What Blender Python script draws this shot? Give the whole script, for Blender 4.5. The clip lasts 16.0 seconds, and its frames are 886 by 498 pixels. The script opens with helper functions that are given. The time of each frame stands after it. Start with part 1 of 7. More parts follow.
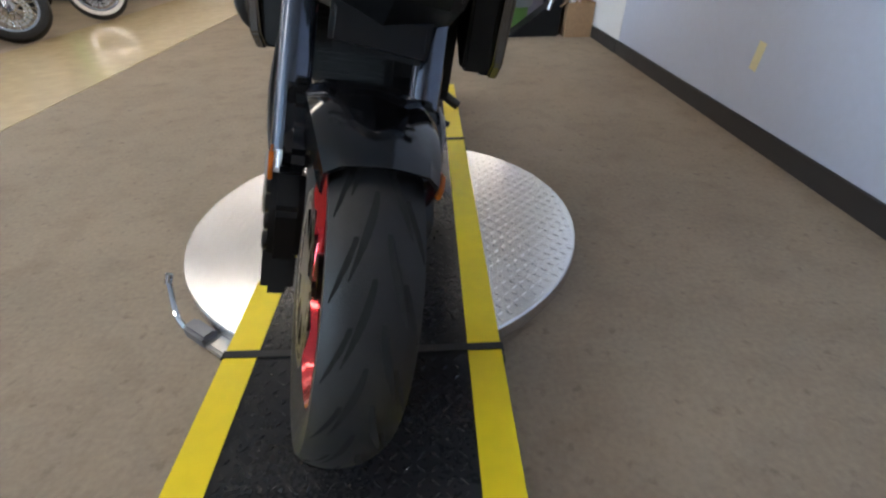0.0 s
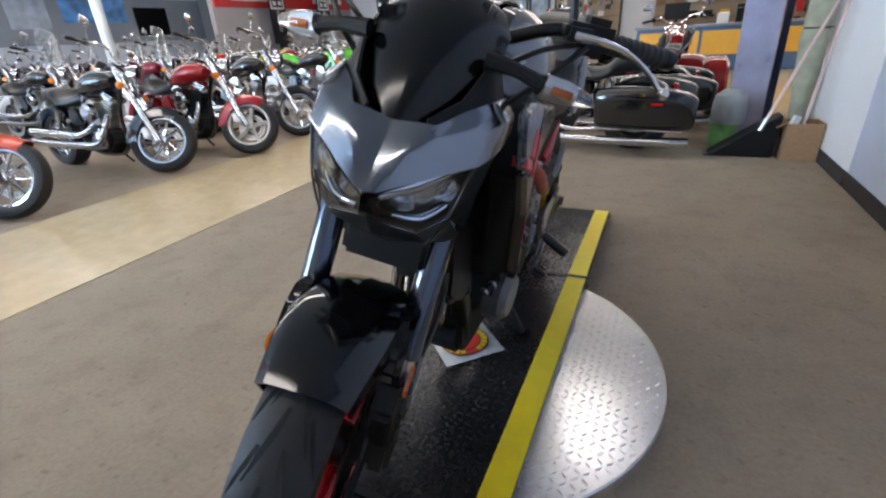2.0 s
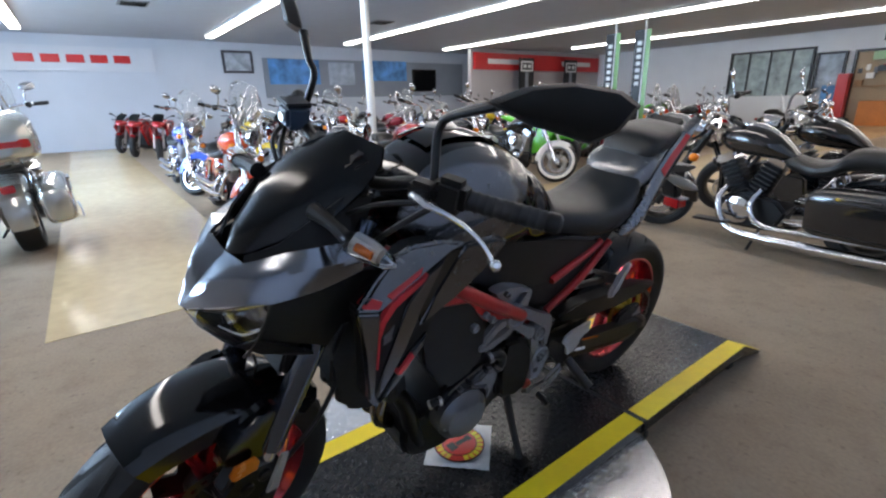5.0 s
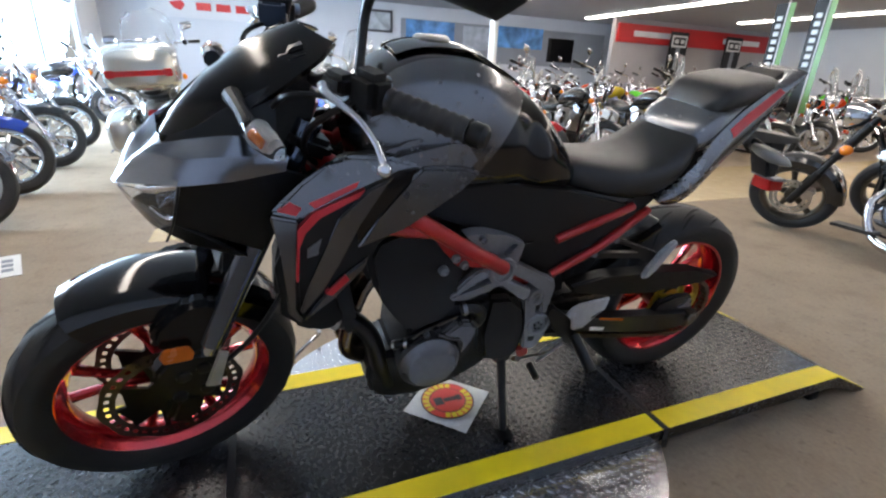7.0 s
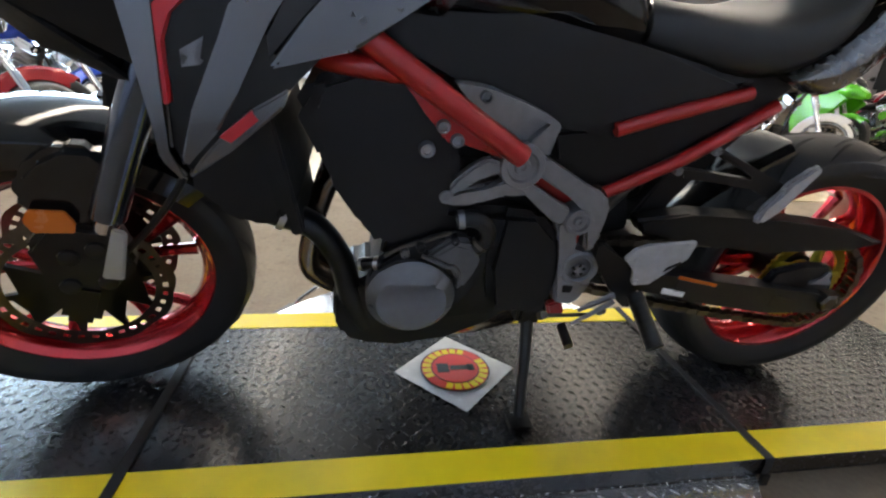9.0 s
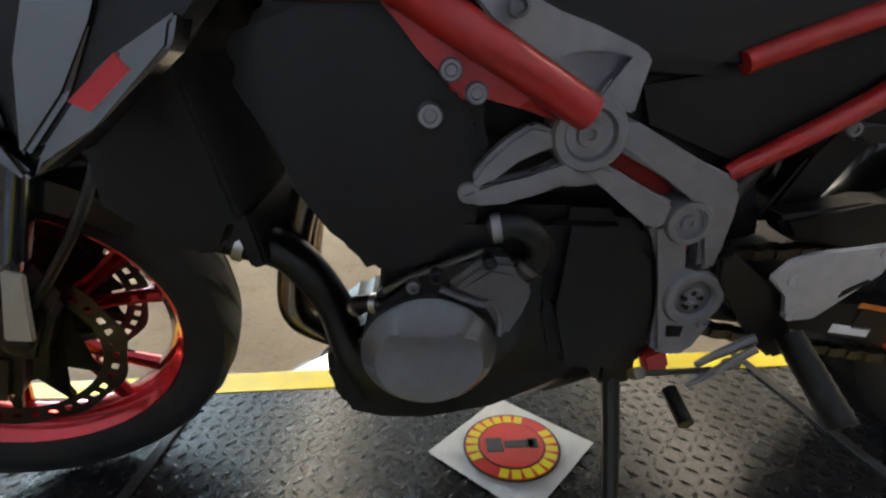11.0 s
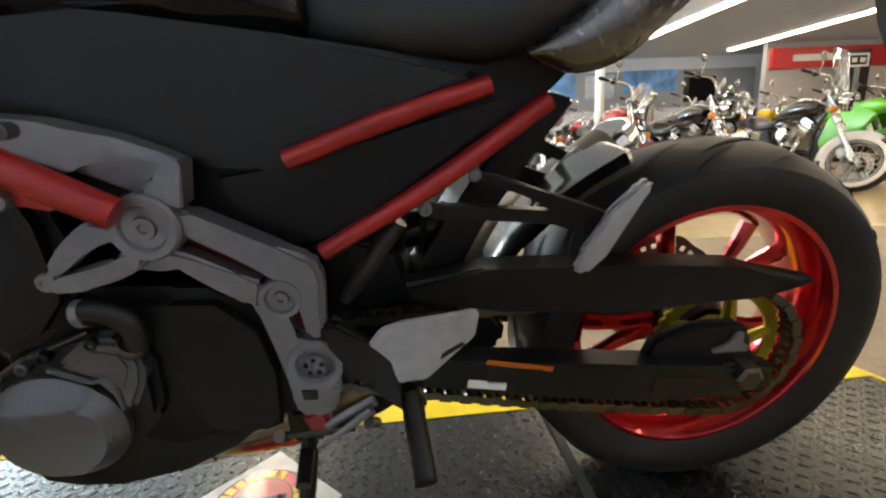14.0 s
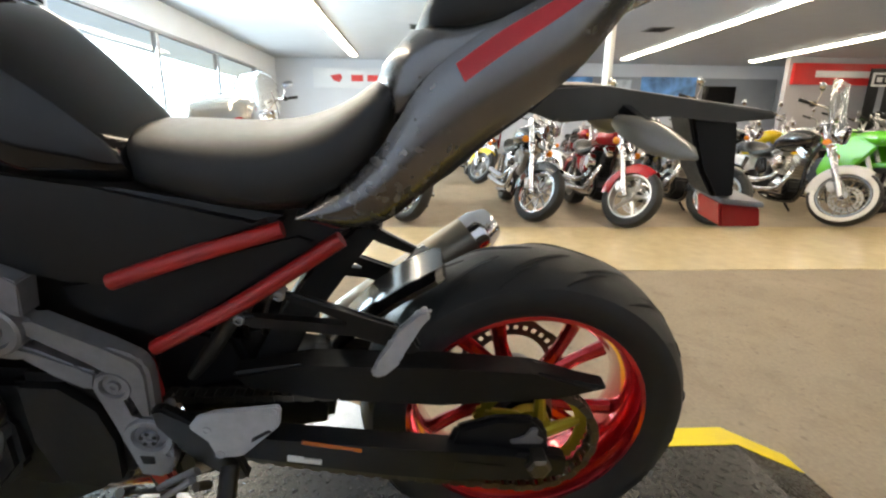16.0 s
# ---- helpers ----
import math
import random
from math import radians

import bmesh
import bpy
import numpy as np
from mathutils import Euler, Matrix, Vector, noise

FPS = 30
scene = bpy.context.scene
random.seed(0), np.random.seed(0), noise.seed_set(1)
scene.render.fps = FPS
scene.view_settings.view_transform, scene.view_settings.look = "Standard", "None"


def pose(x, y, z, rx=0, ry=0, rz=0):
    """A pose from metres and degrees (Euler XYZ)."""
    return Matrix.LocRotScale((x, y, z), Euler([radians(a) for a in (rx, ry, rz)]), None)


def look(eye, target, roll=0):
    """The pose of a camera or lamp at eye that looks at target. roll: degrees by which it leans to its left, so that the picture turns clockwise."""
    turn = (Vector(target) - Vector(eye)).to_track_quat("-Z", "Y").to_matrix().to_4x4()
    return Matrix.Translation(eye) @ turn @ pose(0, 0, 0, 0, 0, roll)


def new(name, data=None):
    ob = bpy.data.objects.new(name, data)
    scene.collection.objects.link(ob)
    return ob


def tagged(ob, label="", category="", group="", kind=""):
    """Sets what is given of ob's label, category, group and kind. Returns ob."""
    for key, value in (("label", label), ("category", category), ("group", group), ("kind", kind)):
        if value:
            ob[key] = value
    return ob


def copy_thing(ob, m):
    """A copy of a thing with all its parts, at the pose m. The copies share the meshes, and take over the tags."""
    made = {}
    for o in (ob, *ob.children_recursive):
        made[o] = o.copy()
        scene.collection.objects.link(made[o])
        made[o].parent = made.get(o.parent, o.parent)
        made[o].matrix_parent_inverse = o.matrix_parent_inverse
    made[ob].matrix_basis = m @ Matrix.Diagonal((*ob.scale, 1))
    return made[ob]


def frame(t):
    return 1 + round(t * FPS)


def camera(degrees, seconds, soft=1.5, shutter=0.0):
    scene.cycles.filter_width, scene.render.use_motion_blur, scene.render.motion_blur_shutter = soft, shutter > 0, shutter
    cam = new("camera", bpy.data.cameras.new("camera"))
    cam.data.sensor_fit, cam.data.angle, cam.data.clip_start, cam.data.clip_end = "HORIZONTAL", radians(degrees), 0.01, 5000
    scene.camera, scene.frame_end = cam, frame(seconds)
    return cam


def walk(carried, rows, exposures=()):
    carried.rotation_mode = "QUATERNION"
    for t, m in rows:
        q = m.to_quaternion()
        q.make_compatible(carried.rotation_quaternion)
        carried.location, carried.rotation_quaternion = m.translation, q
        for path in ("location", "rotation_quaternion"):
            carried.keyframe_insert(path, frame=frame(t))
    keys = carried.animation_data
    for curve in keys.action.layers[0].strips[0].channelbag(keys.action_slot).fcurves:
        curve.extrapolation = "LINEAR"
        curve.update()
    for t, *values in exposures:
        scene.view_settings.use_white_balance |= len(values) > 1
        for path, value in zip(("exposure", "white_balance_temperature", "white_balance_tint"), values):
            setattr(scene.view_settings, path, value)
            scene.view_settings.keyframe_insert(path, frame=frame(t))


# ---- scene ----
cam = camera(87.5, 16.0, 2.3)
PATH = [
    (0, (0.152, -0.656, 0.929), (0.188, 0.977, -0.225), -1.0),
    (0.5, (0.293, -0.655, 0.973), (0.103, 1.005, -0.126), -1.6),
    (1, (0.386, -0.629, 1.014), (-0.048, 1.045, 0.01), -3.4),
    (1.5, (0.445, -0.578, 1.074), (-0.176, 1.093, 0.167), -3.9),
    (2, (0.512, -0.52, 1.133), (-0.275, 1.115, 0.291), -3.7),
    (2.5, (0.566, -0.471, 1.18), (-0.331, 1.154, 0.437), -4.4),
    (3, (0.693, -0.427, 1.219), (-0.334, 1.137, 0.514), -4.5),
    (3.5, (0.822, -0.379, 1.241), (-0.364, 1.101, 0.607), -4.0),
    (4, (0.893, -0.299, 1.255), (-0.415, 1.098, 0.674), -3.4),
    (4.5, (0.954, -0.185, 1.27), (-0.474, 1.09, 0.69), -2.4),
    (7, (1.11, 0.233, 1.145), (-0.619, 0.939, 0.428), 2.7),
    (7.5, (1.066, 0.322, 1.092), (-0.684, 0.963, 0.368), 4.1),
    (8, (1.025, 0.38, 1.03), (-0.734, 0.939, 0.262), 4.0),
    (8.5, (0.982, 0.454, 0.954), (-0.812, 0.932, 0.21), 5.2),
    (9, (0.915, 0.51, 0.837), (-0.913, 0.852, 0.1), 4.4),
    (11.5, (0.635, 0.65, 0.72), (-1.287, 0.712, 0.168), -2.0),
    (12, (0.626, 0.735, 0.742), (-1.304, 0.809, 0.223), -2.0),
    (12.5, (0.646, 0.824, 0.728), (-1.289, 0.904, 0.228), -2.2),
    (13, (0.673, 0.899, 0.737), (-1.271, 1.011, 0.281), -2.3),
    (13.5, (0.695, 0.968, 0.748), (-1.248, 1.123, 0.299), -2.6),
    (14, (0.727, 1.05, 0.773), (-1.213, 1.202, 0.309), -2.9),
    (14.5, (0.751, 1.129, 0.816), (-1.181, 1.303, 0.327), -2.2),
    (15, (0.778, 1.187, 0.857), (-1.156, 1.361, 0.376), -1.5),
    (15.5, (0.797, 1.253, 0.901), (-1.135, 1.416, 0.411), -0.4),
    (16, (0.804, 1.339, 0.963), (-1.129, 1.442, 0.46), 0.6),
]
walk(cam, [(t, look(eye, target, roll)) for t, eye, target, roll in PATH], exposures=[(0.0, -0.02, 7050, 16), (1.5, 0.05, 6680, 17), (3.5, 0.06, 6600, 17), (4.5, -0.08, 6500, 17), (7.0, 0.3, 6950, 17), (8.0, 0.48, 7200, 16), (9.0, 0.38, 7450, 15), (12.5, 0.33, 8600, 12), (14.5, 0.54, 9050, 14), (16.0, 0.48, 8500, 13)])

# ---- world, sun and lights ----
WINDOW = 1500.0
TUBES = 13.0
world = bpy.data.worlds.new("world")
scene.world = world
world.use_nodes = True
sky = world.node_tree.nodes.new("ShaderNodeTexSky")
sky.sky_type, sky.sun_disc, sky.sun_elevation, sky.sun_rotation = "NISHITA", False, radians(48), radians(10)
world.node_tree.links.new(sky.outputs[0], world.node_tree.nodes["Background"].inputs[0])
world.node_tree.nodes["Background"].inputs[1].default_value = 0.12
sun = new("sun", bpy.data.lights.new("sun", "SUN"))
sun.data.energy, sun.data.angle, sun.data.color = 2.5, radians(0.6), (1.0, 0.95, 0.88)
sun.matrix_world = look((3, 19, 21), (0, 0, 0))


def area(name, size, energy, colour, m):
    ob = new(name, bpy.data.lights.new(name, "AREA"))
    ob.data.shape, ob.data.size, ob.data.size_y, ob.data.energy, ob.data.color = "RECTANGLE", size[0], size[1], energy, colour
    ob.matrix_world = m
    return ob


# daylight that the sky sends in through the shop front
area("window_daylight", (6.1, 2.4), WINDOW * 0.22, (0.50, 0.75, 1.0), look((-13.3, -4.5, 1.75), (-13.3, -2.5, 1.15)))
area("window_daylight", (6.1, 2.4), WINDOW * 0.74, (0.50, 0.75, 1.0), look((-7.1, -4.5, 1.75), (-7.1, -2.5, 1.15)))

# ---- materials ----
def mat(name, col, rough=0.5, metal=0.0, var=0.12, scale=18.0, bump=0.0, bscale=300.0, coat=0.0, rvar=0.12, big=2.0, spec=0.5):
    """A surface with colour and gloss that vary at two scales, and a fine relief."""
    m = bpy.data.materials.new(name)
    m.use_nodes = True
    t = m.node_tree
    n, link, b = t.nodes, t.links.new, t.nodes["Principled BSDF"]
    co = n.new("ShaderNodeTexCoord")
    fine, broad = n.new("ShaderNodeTexNoise"), n.new("ShaderNodeTexNoise")
    fine.inputs["Scale"].default_value, fine.inputs["Detail"].default_value = scale, 5.0
    broad.inputs["Scale"].default_value, broad.inputs["Detail"].default_value = big, 3.0
    both = n.new("ShaderNodeMath")
    both.operation = "ADD"
    for k in (fine, broad):
        link(co.outputs["Object"], k.inputs["Vector"])
    link(fine.outputs["Fac"], both.inputs[0])
    link(broad.outputs["Fac"], both.inputs[1])
    ramp = n.new("ShaderNodeMapRange")
    ramp.inputs[1].default_value, ramp.inputs[2].default_value = 0.7, 1.3
    ramp.inputs[3].default_value, ramp.inputs[4].default_value = 1.0 - var, 1.0 + var
    link(both.outputs[0], ramp.inputs[0])
    tint = n.new("ShaderNodeVectorMath")
    tint.operation = "SCALE"
    tint.inputs[0].default_value = col[:3]
    link(ramp.outputs[0], tint.inputs["Scale"])
    link(tint.outputs[0], b.inputs["Base Color"])
    r = n.new("ShaderNodeMapRange")
    r.inputs[1].default_value, r.inputs[2].default_value = 0.7, 1.3
    r.inputs[3].default_value, r.inputs[4].default_value = max(0.02, rough * (1 - rvar)), min(1.0, rough * (1 + rvar))
    link(both.outputs[0], r.inputs[0])
    link(r.outputs[0], b.inputs["Roughness"])
    b.inputs["Metallic"].default_value = metal
    b.inputs["Coat Weight"].default_value = coat
    b.inputs["Coat Roughness"].default_value = 0.08
    b.inputs["Specular IOR Level"].default_value = spec
    if bump:
        grain, bp = n.new("ShaderNodeTexNoise"), n.new("ShaderNodeBump")
        grain.inputs["Scale"].default_value, grain.inputs["Detail"].default_value = bscale, 3.0
        link(co.outputs["Object"], grain.inputs["Vector"])
        bp.inputs["Strength"].default_value, bp.inputs["Distance"].default_value = bump, 0.002
        link(grain.outputs["Fac"], bp.inputs["Height"])
        link(bp.outputs[0], b.inputs["Normal"])
    return m


def glow(name, col, power):
    m = mat(name, col, 0.4, var=0.03)
    b = m.node_tree.nodes["Principled BSDF"]
    b.inputs["Emission Color"].default_value = (*col, 1)
    b.inputs["Emission Strength"].default_value = power
    return m


def glass(name, col, rough=0.02, trans=1.0, ior=1.45):
    m = mat(name, col, rough, var=0.02, rvar=0.3)
    b = m.node_tree.nodes["Principled BSDF"]
    b.inputs["Transmission Weight"].default_value = trans
    b.inputs["IOR"].default_value = ior
    return m


def stained_carpet(name, col):
    """Short-pile carpet with flecks and scattered dark spots."""
    m = mat(name, col, 0.95, var=0.13, scale=60.0, bump=0.35, bscale=420.0, big=2.2, spec=0.1)
    t = m.node_tree
    n, link, b = t.nodes, t.links.new, t.nodes["Principled BSDF"]
    co = [k for k in n if k.type == "TEX_COORD"][0]
    spots, step, mix = n.new("ShaderNodeTexNoise"), n.new("ShaderNodeMapRange"), n.new("ShaderNodeMix")
    spots.inputs["Scale"].default_value, spots.inputs["Detail"].default_value = 26.0, 4.0
    link(co.outputs["Object"], spots.inputs["Vector"])
    step.inputs[1].default_value, step.inputs[2].default_value, step.inputs[3].default_value, step.inputs[4].default_value = 0.60, 0.76, 0.0, 0.45
    link(spots.outputs["Fac"], step.inputs[0])
    mix.data_type = "RGBA"
    link(step.outputs[0], mix.inputs["Factor"])
    link(b.inputs["Base Color"].links[0].from_socket, mix.inputs[6])
    mix.inputs[7].default_value = (col[0] * 0.35, col[1] * 0.35, col[2] * 0.36, 1)
    worn, span, blend = n.new("ShaderNodeTexNoise"), n.new("ShaderNodeMapRange"), n.new("ShaderNodeMix")
    worn.inputs["Scale"].default_value, worn.inputs["Detail"].default_value = 7.0, 5.0
    link(co.outputs["Object"], worn.inputs["Vector"])
    span.inputs[1].default_value, span.inputs[2].default_value, span.inputs[3].default_value, span.inputs[4].default_value = 0.50, 0.74, 0.0, 0.26
    link(worn.outputs["Fac"], span.inputs[0])
    blend.data_type = "RGBA"
    link(span.outputs[0], blend.inputs["Factor"])
    link(mix.outputs[2], blend.inputs[6])
    blend.inputs[7].default_value = (col[0] * 0.45, col[1] * 0.43, col[2] * 0.42, 1)
    link(blend.outputs[2], b.inputs["Base Color"])
    return m


CARPET = stained_carpet("carpet", (0.315, 0.25, 0.185))
VINYL = mat("vinyl", (0.60, 0.465, 0.27), 0.20, var=0.10, scale=9, bump=0.05, bscale=40, big=0.8, spec=0.6)
WALL_GREY = mat("wall_grey", (0.50, 0.55, 0.67), 0.75, var=0.03, scale=30, bump=0.15, bscale=180)
WALL_FAR = mat("wall_far", (0.50, 0.53, 0.58), 0.75, var=0.03, scale=30, bump=0.15, bscale=180)
WALL_WHITE = mat("wall_white", (0.74, 0.76, 0.78), 0.75, var=0.03, scale=30, bump=0.15, bscale=180)
CEIL = mat("ceiling_paint", (0.45, 0.475, 0.51), 0.9, var=0.05, scale=40, bump=0.2, bscale=120)
BASEB = mat("baseboard_rubber", (0.035, 0.032, 0.032), 0.55, var=0.15)
TUBE = glow("fluorescent_tube", (1.0, 0.97, 0.90), TUBES)
ALU = mat("window_frame_aluminium", (0.45, 0.46, 0.48), 0.35, 0.9)
PANE = glass("window_glass", (0.95, 0.98, 1.0), 0.0)
ASPHALT = mat("asphalt", (0.06, 0.06, 0.06), 0.9, var=0.2, scale=60, bump=0.5)
TREAD = mat("bright_tread_plate", (0.82, 0.82, 0.83), 0.24, 0.95, var=0.03, scale=12, bump=0.02, bscale=260)
BLACKPLATE = mat("black_tread_plate", (0.012, 0.012, 0.013), 0.27, 0.0, var=0.12, scale=90, bump=0.05, bscale=260, spec=0.42, rvar=0.08)
YELLOW = mat("yellow_tape", (0.86, 0.63, 0.010), 0.45, var=0.06, scale=25, bump=0.08, bscale=90)
STRAP = mat("black_strap", (0.012, 0.012, 0.013), 0.7, var=0.2, scale=80)
BLACK = mat("satin_black", (0.0035, 0.0035, 0.004), 0.34, var=0.25, scale=30, bump=0.05, spec=0.40)
PLASTIC = mat("textured_black_plastic", (0.004, 0.004, 0.0045), 0.5, var=0.2, scale=60, bump=0.25, bscale=500, spec=0.30)
GLOSSBLACK = mat("gloss_black", (0.003, 0.003, 0.0035), 0.10, var=0.2, coat=0.22, spec=0.40)
FORKBLACK = mat("dark_fork_tube", (0.085, 0.105, 0.14), 0.15, 0.85, var=0.1, coat=0.6, spec=0.8)
PALELENS = mat("pale_indicator_lens", (0.22, 0.20, 0.165), 0.22, var=0.1, coat=0.8)
LAMPGREY = mat("faceted_lamp_reflector", (0.66, 0.71, 0.78), 0.12, 1.0, var=0.5, scale=60, bump=1.0, bscale=70)
HUGGER = mat("satin_black_hugger", (0.006, 0.006, 0.0065), 0.24, var=0.2, scale=30, coat=0.4, spec=0.50)
ENGINE = mat("black_engine_casting", (0.0035, 0.0042, 0.006), 0.42, 0.0, var=0.3, scale=50, bump=0.3, bscale=400, spec=0.35)
RUBBER = mat("tyre_rubber", (0.019, 0.019, 0.0195), 0.52, var=0.22, scale=35, bump=0.2, bscale=500, spec=0.3)
# near-black: the uncut tyre grooves' shade as colour, and the radiator's own black
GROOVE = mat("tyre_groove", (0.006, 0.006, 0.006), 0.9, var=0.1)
CANDY = mat("candy_red_wheel", (0.55, 0.012, 0.018), 0.15, 0.75, var=0.08, coat=1.0)
REDFRAME = mat("red_frame_paint", (0.37, 0.012, 0.011), 0.32, 0.15, var=0.08, scale=14, coat=0.2)
GREYPAINT = mat("metallic_grey_paint", (0.130, 0.133, 0.14), 0.27, 1.0, var=0.02, scale=60, coat=0.8, rvar=0.03)
SILVERPAINT = mat("metallic_blue_grey_paint", (0.20, 0.215, 0.24), 0.19, 1.0, var=0.02, scale=60, coat=0.8, rvar=0.03)
DARKPAINT = mat("flat_dark_grey_paint", (0.0065, 0.0066, 0.0072), 0.40, 0.0, var=0.1, scale=300, coat=0.08, spec=0.32)
REDDECAL = mat("red_decal", (0.52, 0.018, 0.025), 0.35, var=0.06)
CASTGREY = mat("cast_grey_aluminium", (0.22, 0.22, 0.235), 0.42, 0.6, var=0.12, scale=60, bump=0.2, bscale=350)
DARKCAST = mat("dark_grey_engine_casting", (0.115, 0.117, 0.125), 0.32, 0.6, var=0.12, scale=60, bump=0.2, bscale=350, coat=0.2)
PALECAST = mat("pale_cast_aluminium", (0.42, 0.42, 0.43), 0.42, 0.35, var=0.12, scale=60, bump=0.15, bscale=350)
SEATM = mat("seat_vinyl", (0.010, 0.0098, 0.0092), 0.36, var=0.15, scale=50, bump=0.35, bscale=700)
CHROME = mat("chrome", (0.68, 0.68, 0.70), 0.08, 1.0, var=0.03)
STEEL = mat("brushed_steel", (0.50, 0.49, 0.47), 0.3, 0.95, var=0.1, scale=60)
POLISHED = mat("polished_aluminium", (0.72, 0.73, 0.75), 0.16, 0.9, var=0.04)
HEADER = mat("heat_tinted_steel", (0.22, 0.175, 0.135), 0.22, 0.95, var=0.25, scale=14)
SILENCER = mat("satin_silencer_steel", (0.20, 0.185, 0.155), 0.36, 0.8, var=0.12, scale=25, bump=0.08, bscale=300)
GOLD = mat("gold_sprocket", (0.52, 0.42, 0.05), 0.36, 0.8, var=0.1)
CHAIN = mat("chain_steel", (0.11, 0.10, 0.085), 0.4, 0.9, var=0.2, scale=200)
ORANGE = mat("amber_reflector", (0.55, 0.12, 0.01), 0.25, var=0.05, coat=0.5)
CLEAR = glass("clear_lens", (0.95, 0.97, 1.0), 0.02, 1.0, 1.4)
SMOKE = mat("smoked_screen", (0.003, 0.003, 0.003), 0.16, var=0.15, spec=0.35)
REDLENS = mat("red_lens", (0.38, 0.01, 0.01), 0.2, var=0.05, coat=0.6)
WHITE = mat("white_paint", (0.78, 0.78, 0.76), 0.5, var=0.04)
PAPER = mat("white_card", (0.80, 0.80, 0.78), 0.8, var=0.03)
CARD = mat("brown_cardboard", (0.33, 0.19, 0.10), 0.85, var=0.15, scale=30, bump=0.2, bscale=90)
ORANGEPANEL = mat("orange_panel", (0.80, 0.42, 0.06), 0.45, var=0.05)
BLUEPANEL = mat("blue_panel", (0.09, 0.17, 0.30), 0.4, var=0.08)
GREEN = mat("green_plastic", (0.16, 0.34, 0.10), 0.35, var=0.08, coat=0.4)
REDSIGN = mat("red_sign", (0.55, 0.02, 0.02), 0.4, var=0.05)
BEIGE = mat("beige_wall", (0.42, 0.32, 0.21), 0.8, var=0.06)
GREYFELT = mat("grey_display_panel", (0.22, 0.24, 0.27), 0.8, var=0.08, scale=40)
BLUEART = mat("blue_poster", (0.06, 0.22, 0.48), 0.4, var=0.5, scale=3.0)
STICKER = mat("clear_plastic_bag", (0.55, 0.54, 0.52), 0.25, var=0.12, scale=30, bump=0.4, bscale=40)
STREAK = mat("purple_plastic_film", (0.36, 0.36, 0.48), 0.3, var=0.2, scale=6.0)
TAILPAINT = mat("pale_grey_tail_paint", (0.20, 0.20, 0.205), 0.27, 1.0, var=0.02, scale=60, coat=0.4, rvar=0.03)
HANGER = mat("dark_grey_plastic", (0.045, 0.043, 0.036), 0.38, var=0.12, scale=40, bump=0.1, bscale=500)
ROTOR = mat("brake_rotor_steel", (0.10, 0.09, 0.08), 0.35, 0.95, var=0.15, scale=60)


# ---- shaping helpers ----
def part(name, bm, material, parent=None, label="", sharp=32.0):
    """Links a bmesh as one mesh object, smooth but for its sharp edges."""
    bmesh.ops.remove_doubles(bm, verts=bm.verts, dist=1e-5)
    bmesh.ops.recalc_face_normals(bm, faces=bm.faces)
    for f in bm.faces:
        f.smooth = True
    for e in bm.edges:
        e.smooth = len(e.link_faces) == 2 and e.calc_face_angle(0) < radians(sharp)
    me = bpy.data.meshes.new(name)
    bm.to_mesh(me)
    bm.free()
    me.materials.append(material)
    ob = new(name, me)
    ob.parent = parent
    if label:
        ob["label"] = label
    return ob


def thing(name, m, label, category, group="", kind=""):
    ob = new(name)
    ob.empty_display_size = 0.1
    ob.matrix_world = m
    return tagged(ob, label, category, group, kind)


def moved(bm, m, start=0):
    bmesh.ops.transform(bm, matrix=m, verts=list(bm.verts)[start:])
    return bm


def box(bm, c, s, rot=(0, 0, 0), bevel=0.0):
    start = len(bm.verts)
    b2 = bmesh.new()
    bmesh.ops.create_cube(b2, size=1.0, matrix=Matrix.Diagonal((*s, 1)))
    if bevel:
        bmesh.ops.bevel(b2, geom=list(b2.edges), offset=bevel, segments=2, affect="EDGES", clamp_overlap=True)
    moved(b2, pose(*c, *rot))
    return merge(bm, b2)


def merge(bm, other):
    me = bpy.data.meshes.new("tmp")
    other.to_mesh(me)
    other.free()
    bm.from_mesh(me)
    bpy.data.meshes.remove(me)
    return bm


def prism(bm, pts, x0, x1, bevel=0.004, skew=None, seg=2):
    """A plate whose outline is given in y and z, from x0 to x1, with rounded edges. skew(x, y, z) gives a new x."""
    b2 = bmesh.new()
    a = [b2.verts.new((x0, y, z)) for y, z in pts]
    c = [b2.verts.new((x1, y, z)) for y, z in pts]
    n = len(pts)
    b2.faces.new(a)
    b2.faces.new(c[::-1])
    for i in range(n):
        b2.faces.new((a[i], c[i], c[(i + 1) % n], a[(i + 1) % n]))
    if bevel:
        bmesh.ops.bevel(b2, geom=list(b2.edges), offset=bevel, segments=seg, affect="EDGES", clamp_overlap=True)
    bmesh.ops.triangulate(b2, faces=[f for f in b2.faces if len(f.verts) > 4])
    if skew:
        for v in b2.verts:
            v.co.x = skew(v.co.x, v.co.y, v.co.z)
    return merge(bm, b2)


def curve_points(pts, per=6):
    """A smooth line through the points."""
    p = [Vector(q) for q in pts]
    if len(p) < 3:
        return p
    out = []
    for i in range(len(p) - 1):
        a, b, c, d = p[max(i - 1, 0)], p[i], p[i + 1], p[min(i + 2, len(p) - 1)]
        for k in range(per):
            t = k / per
            out.append(0.5 * ((2 * b) + (c - a) * t + (2 * a - 5 * b + 4 * c - d) * t * t + (3 * b - a - 3 * c + d) * t ** 3))
    return out + [p[-1]]


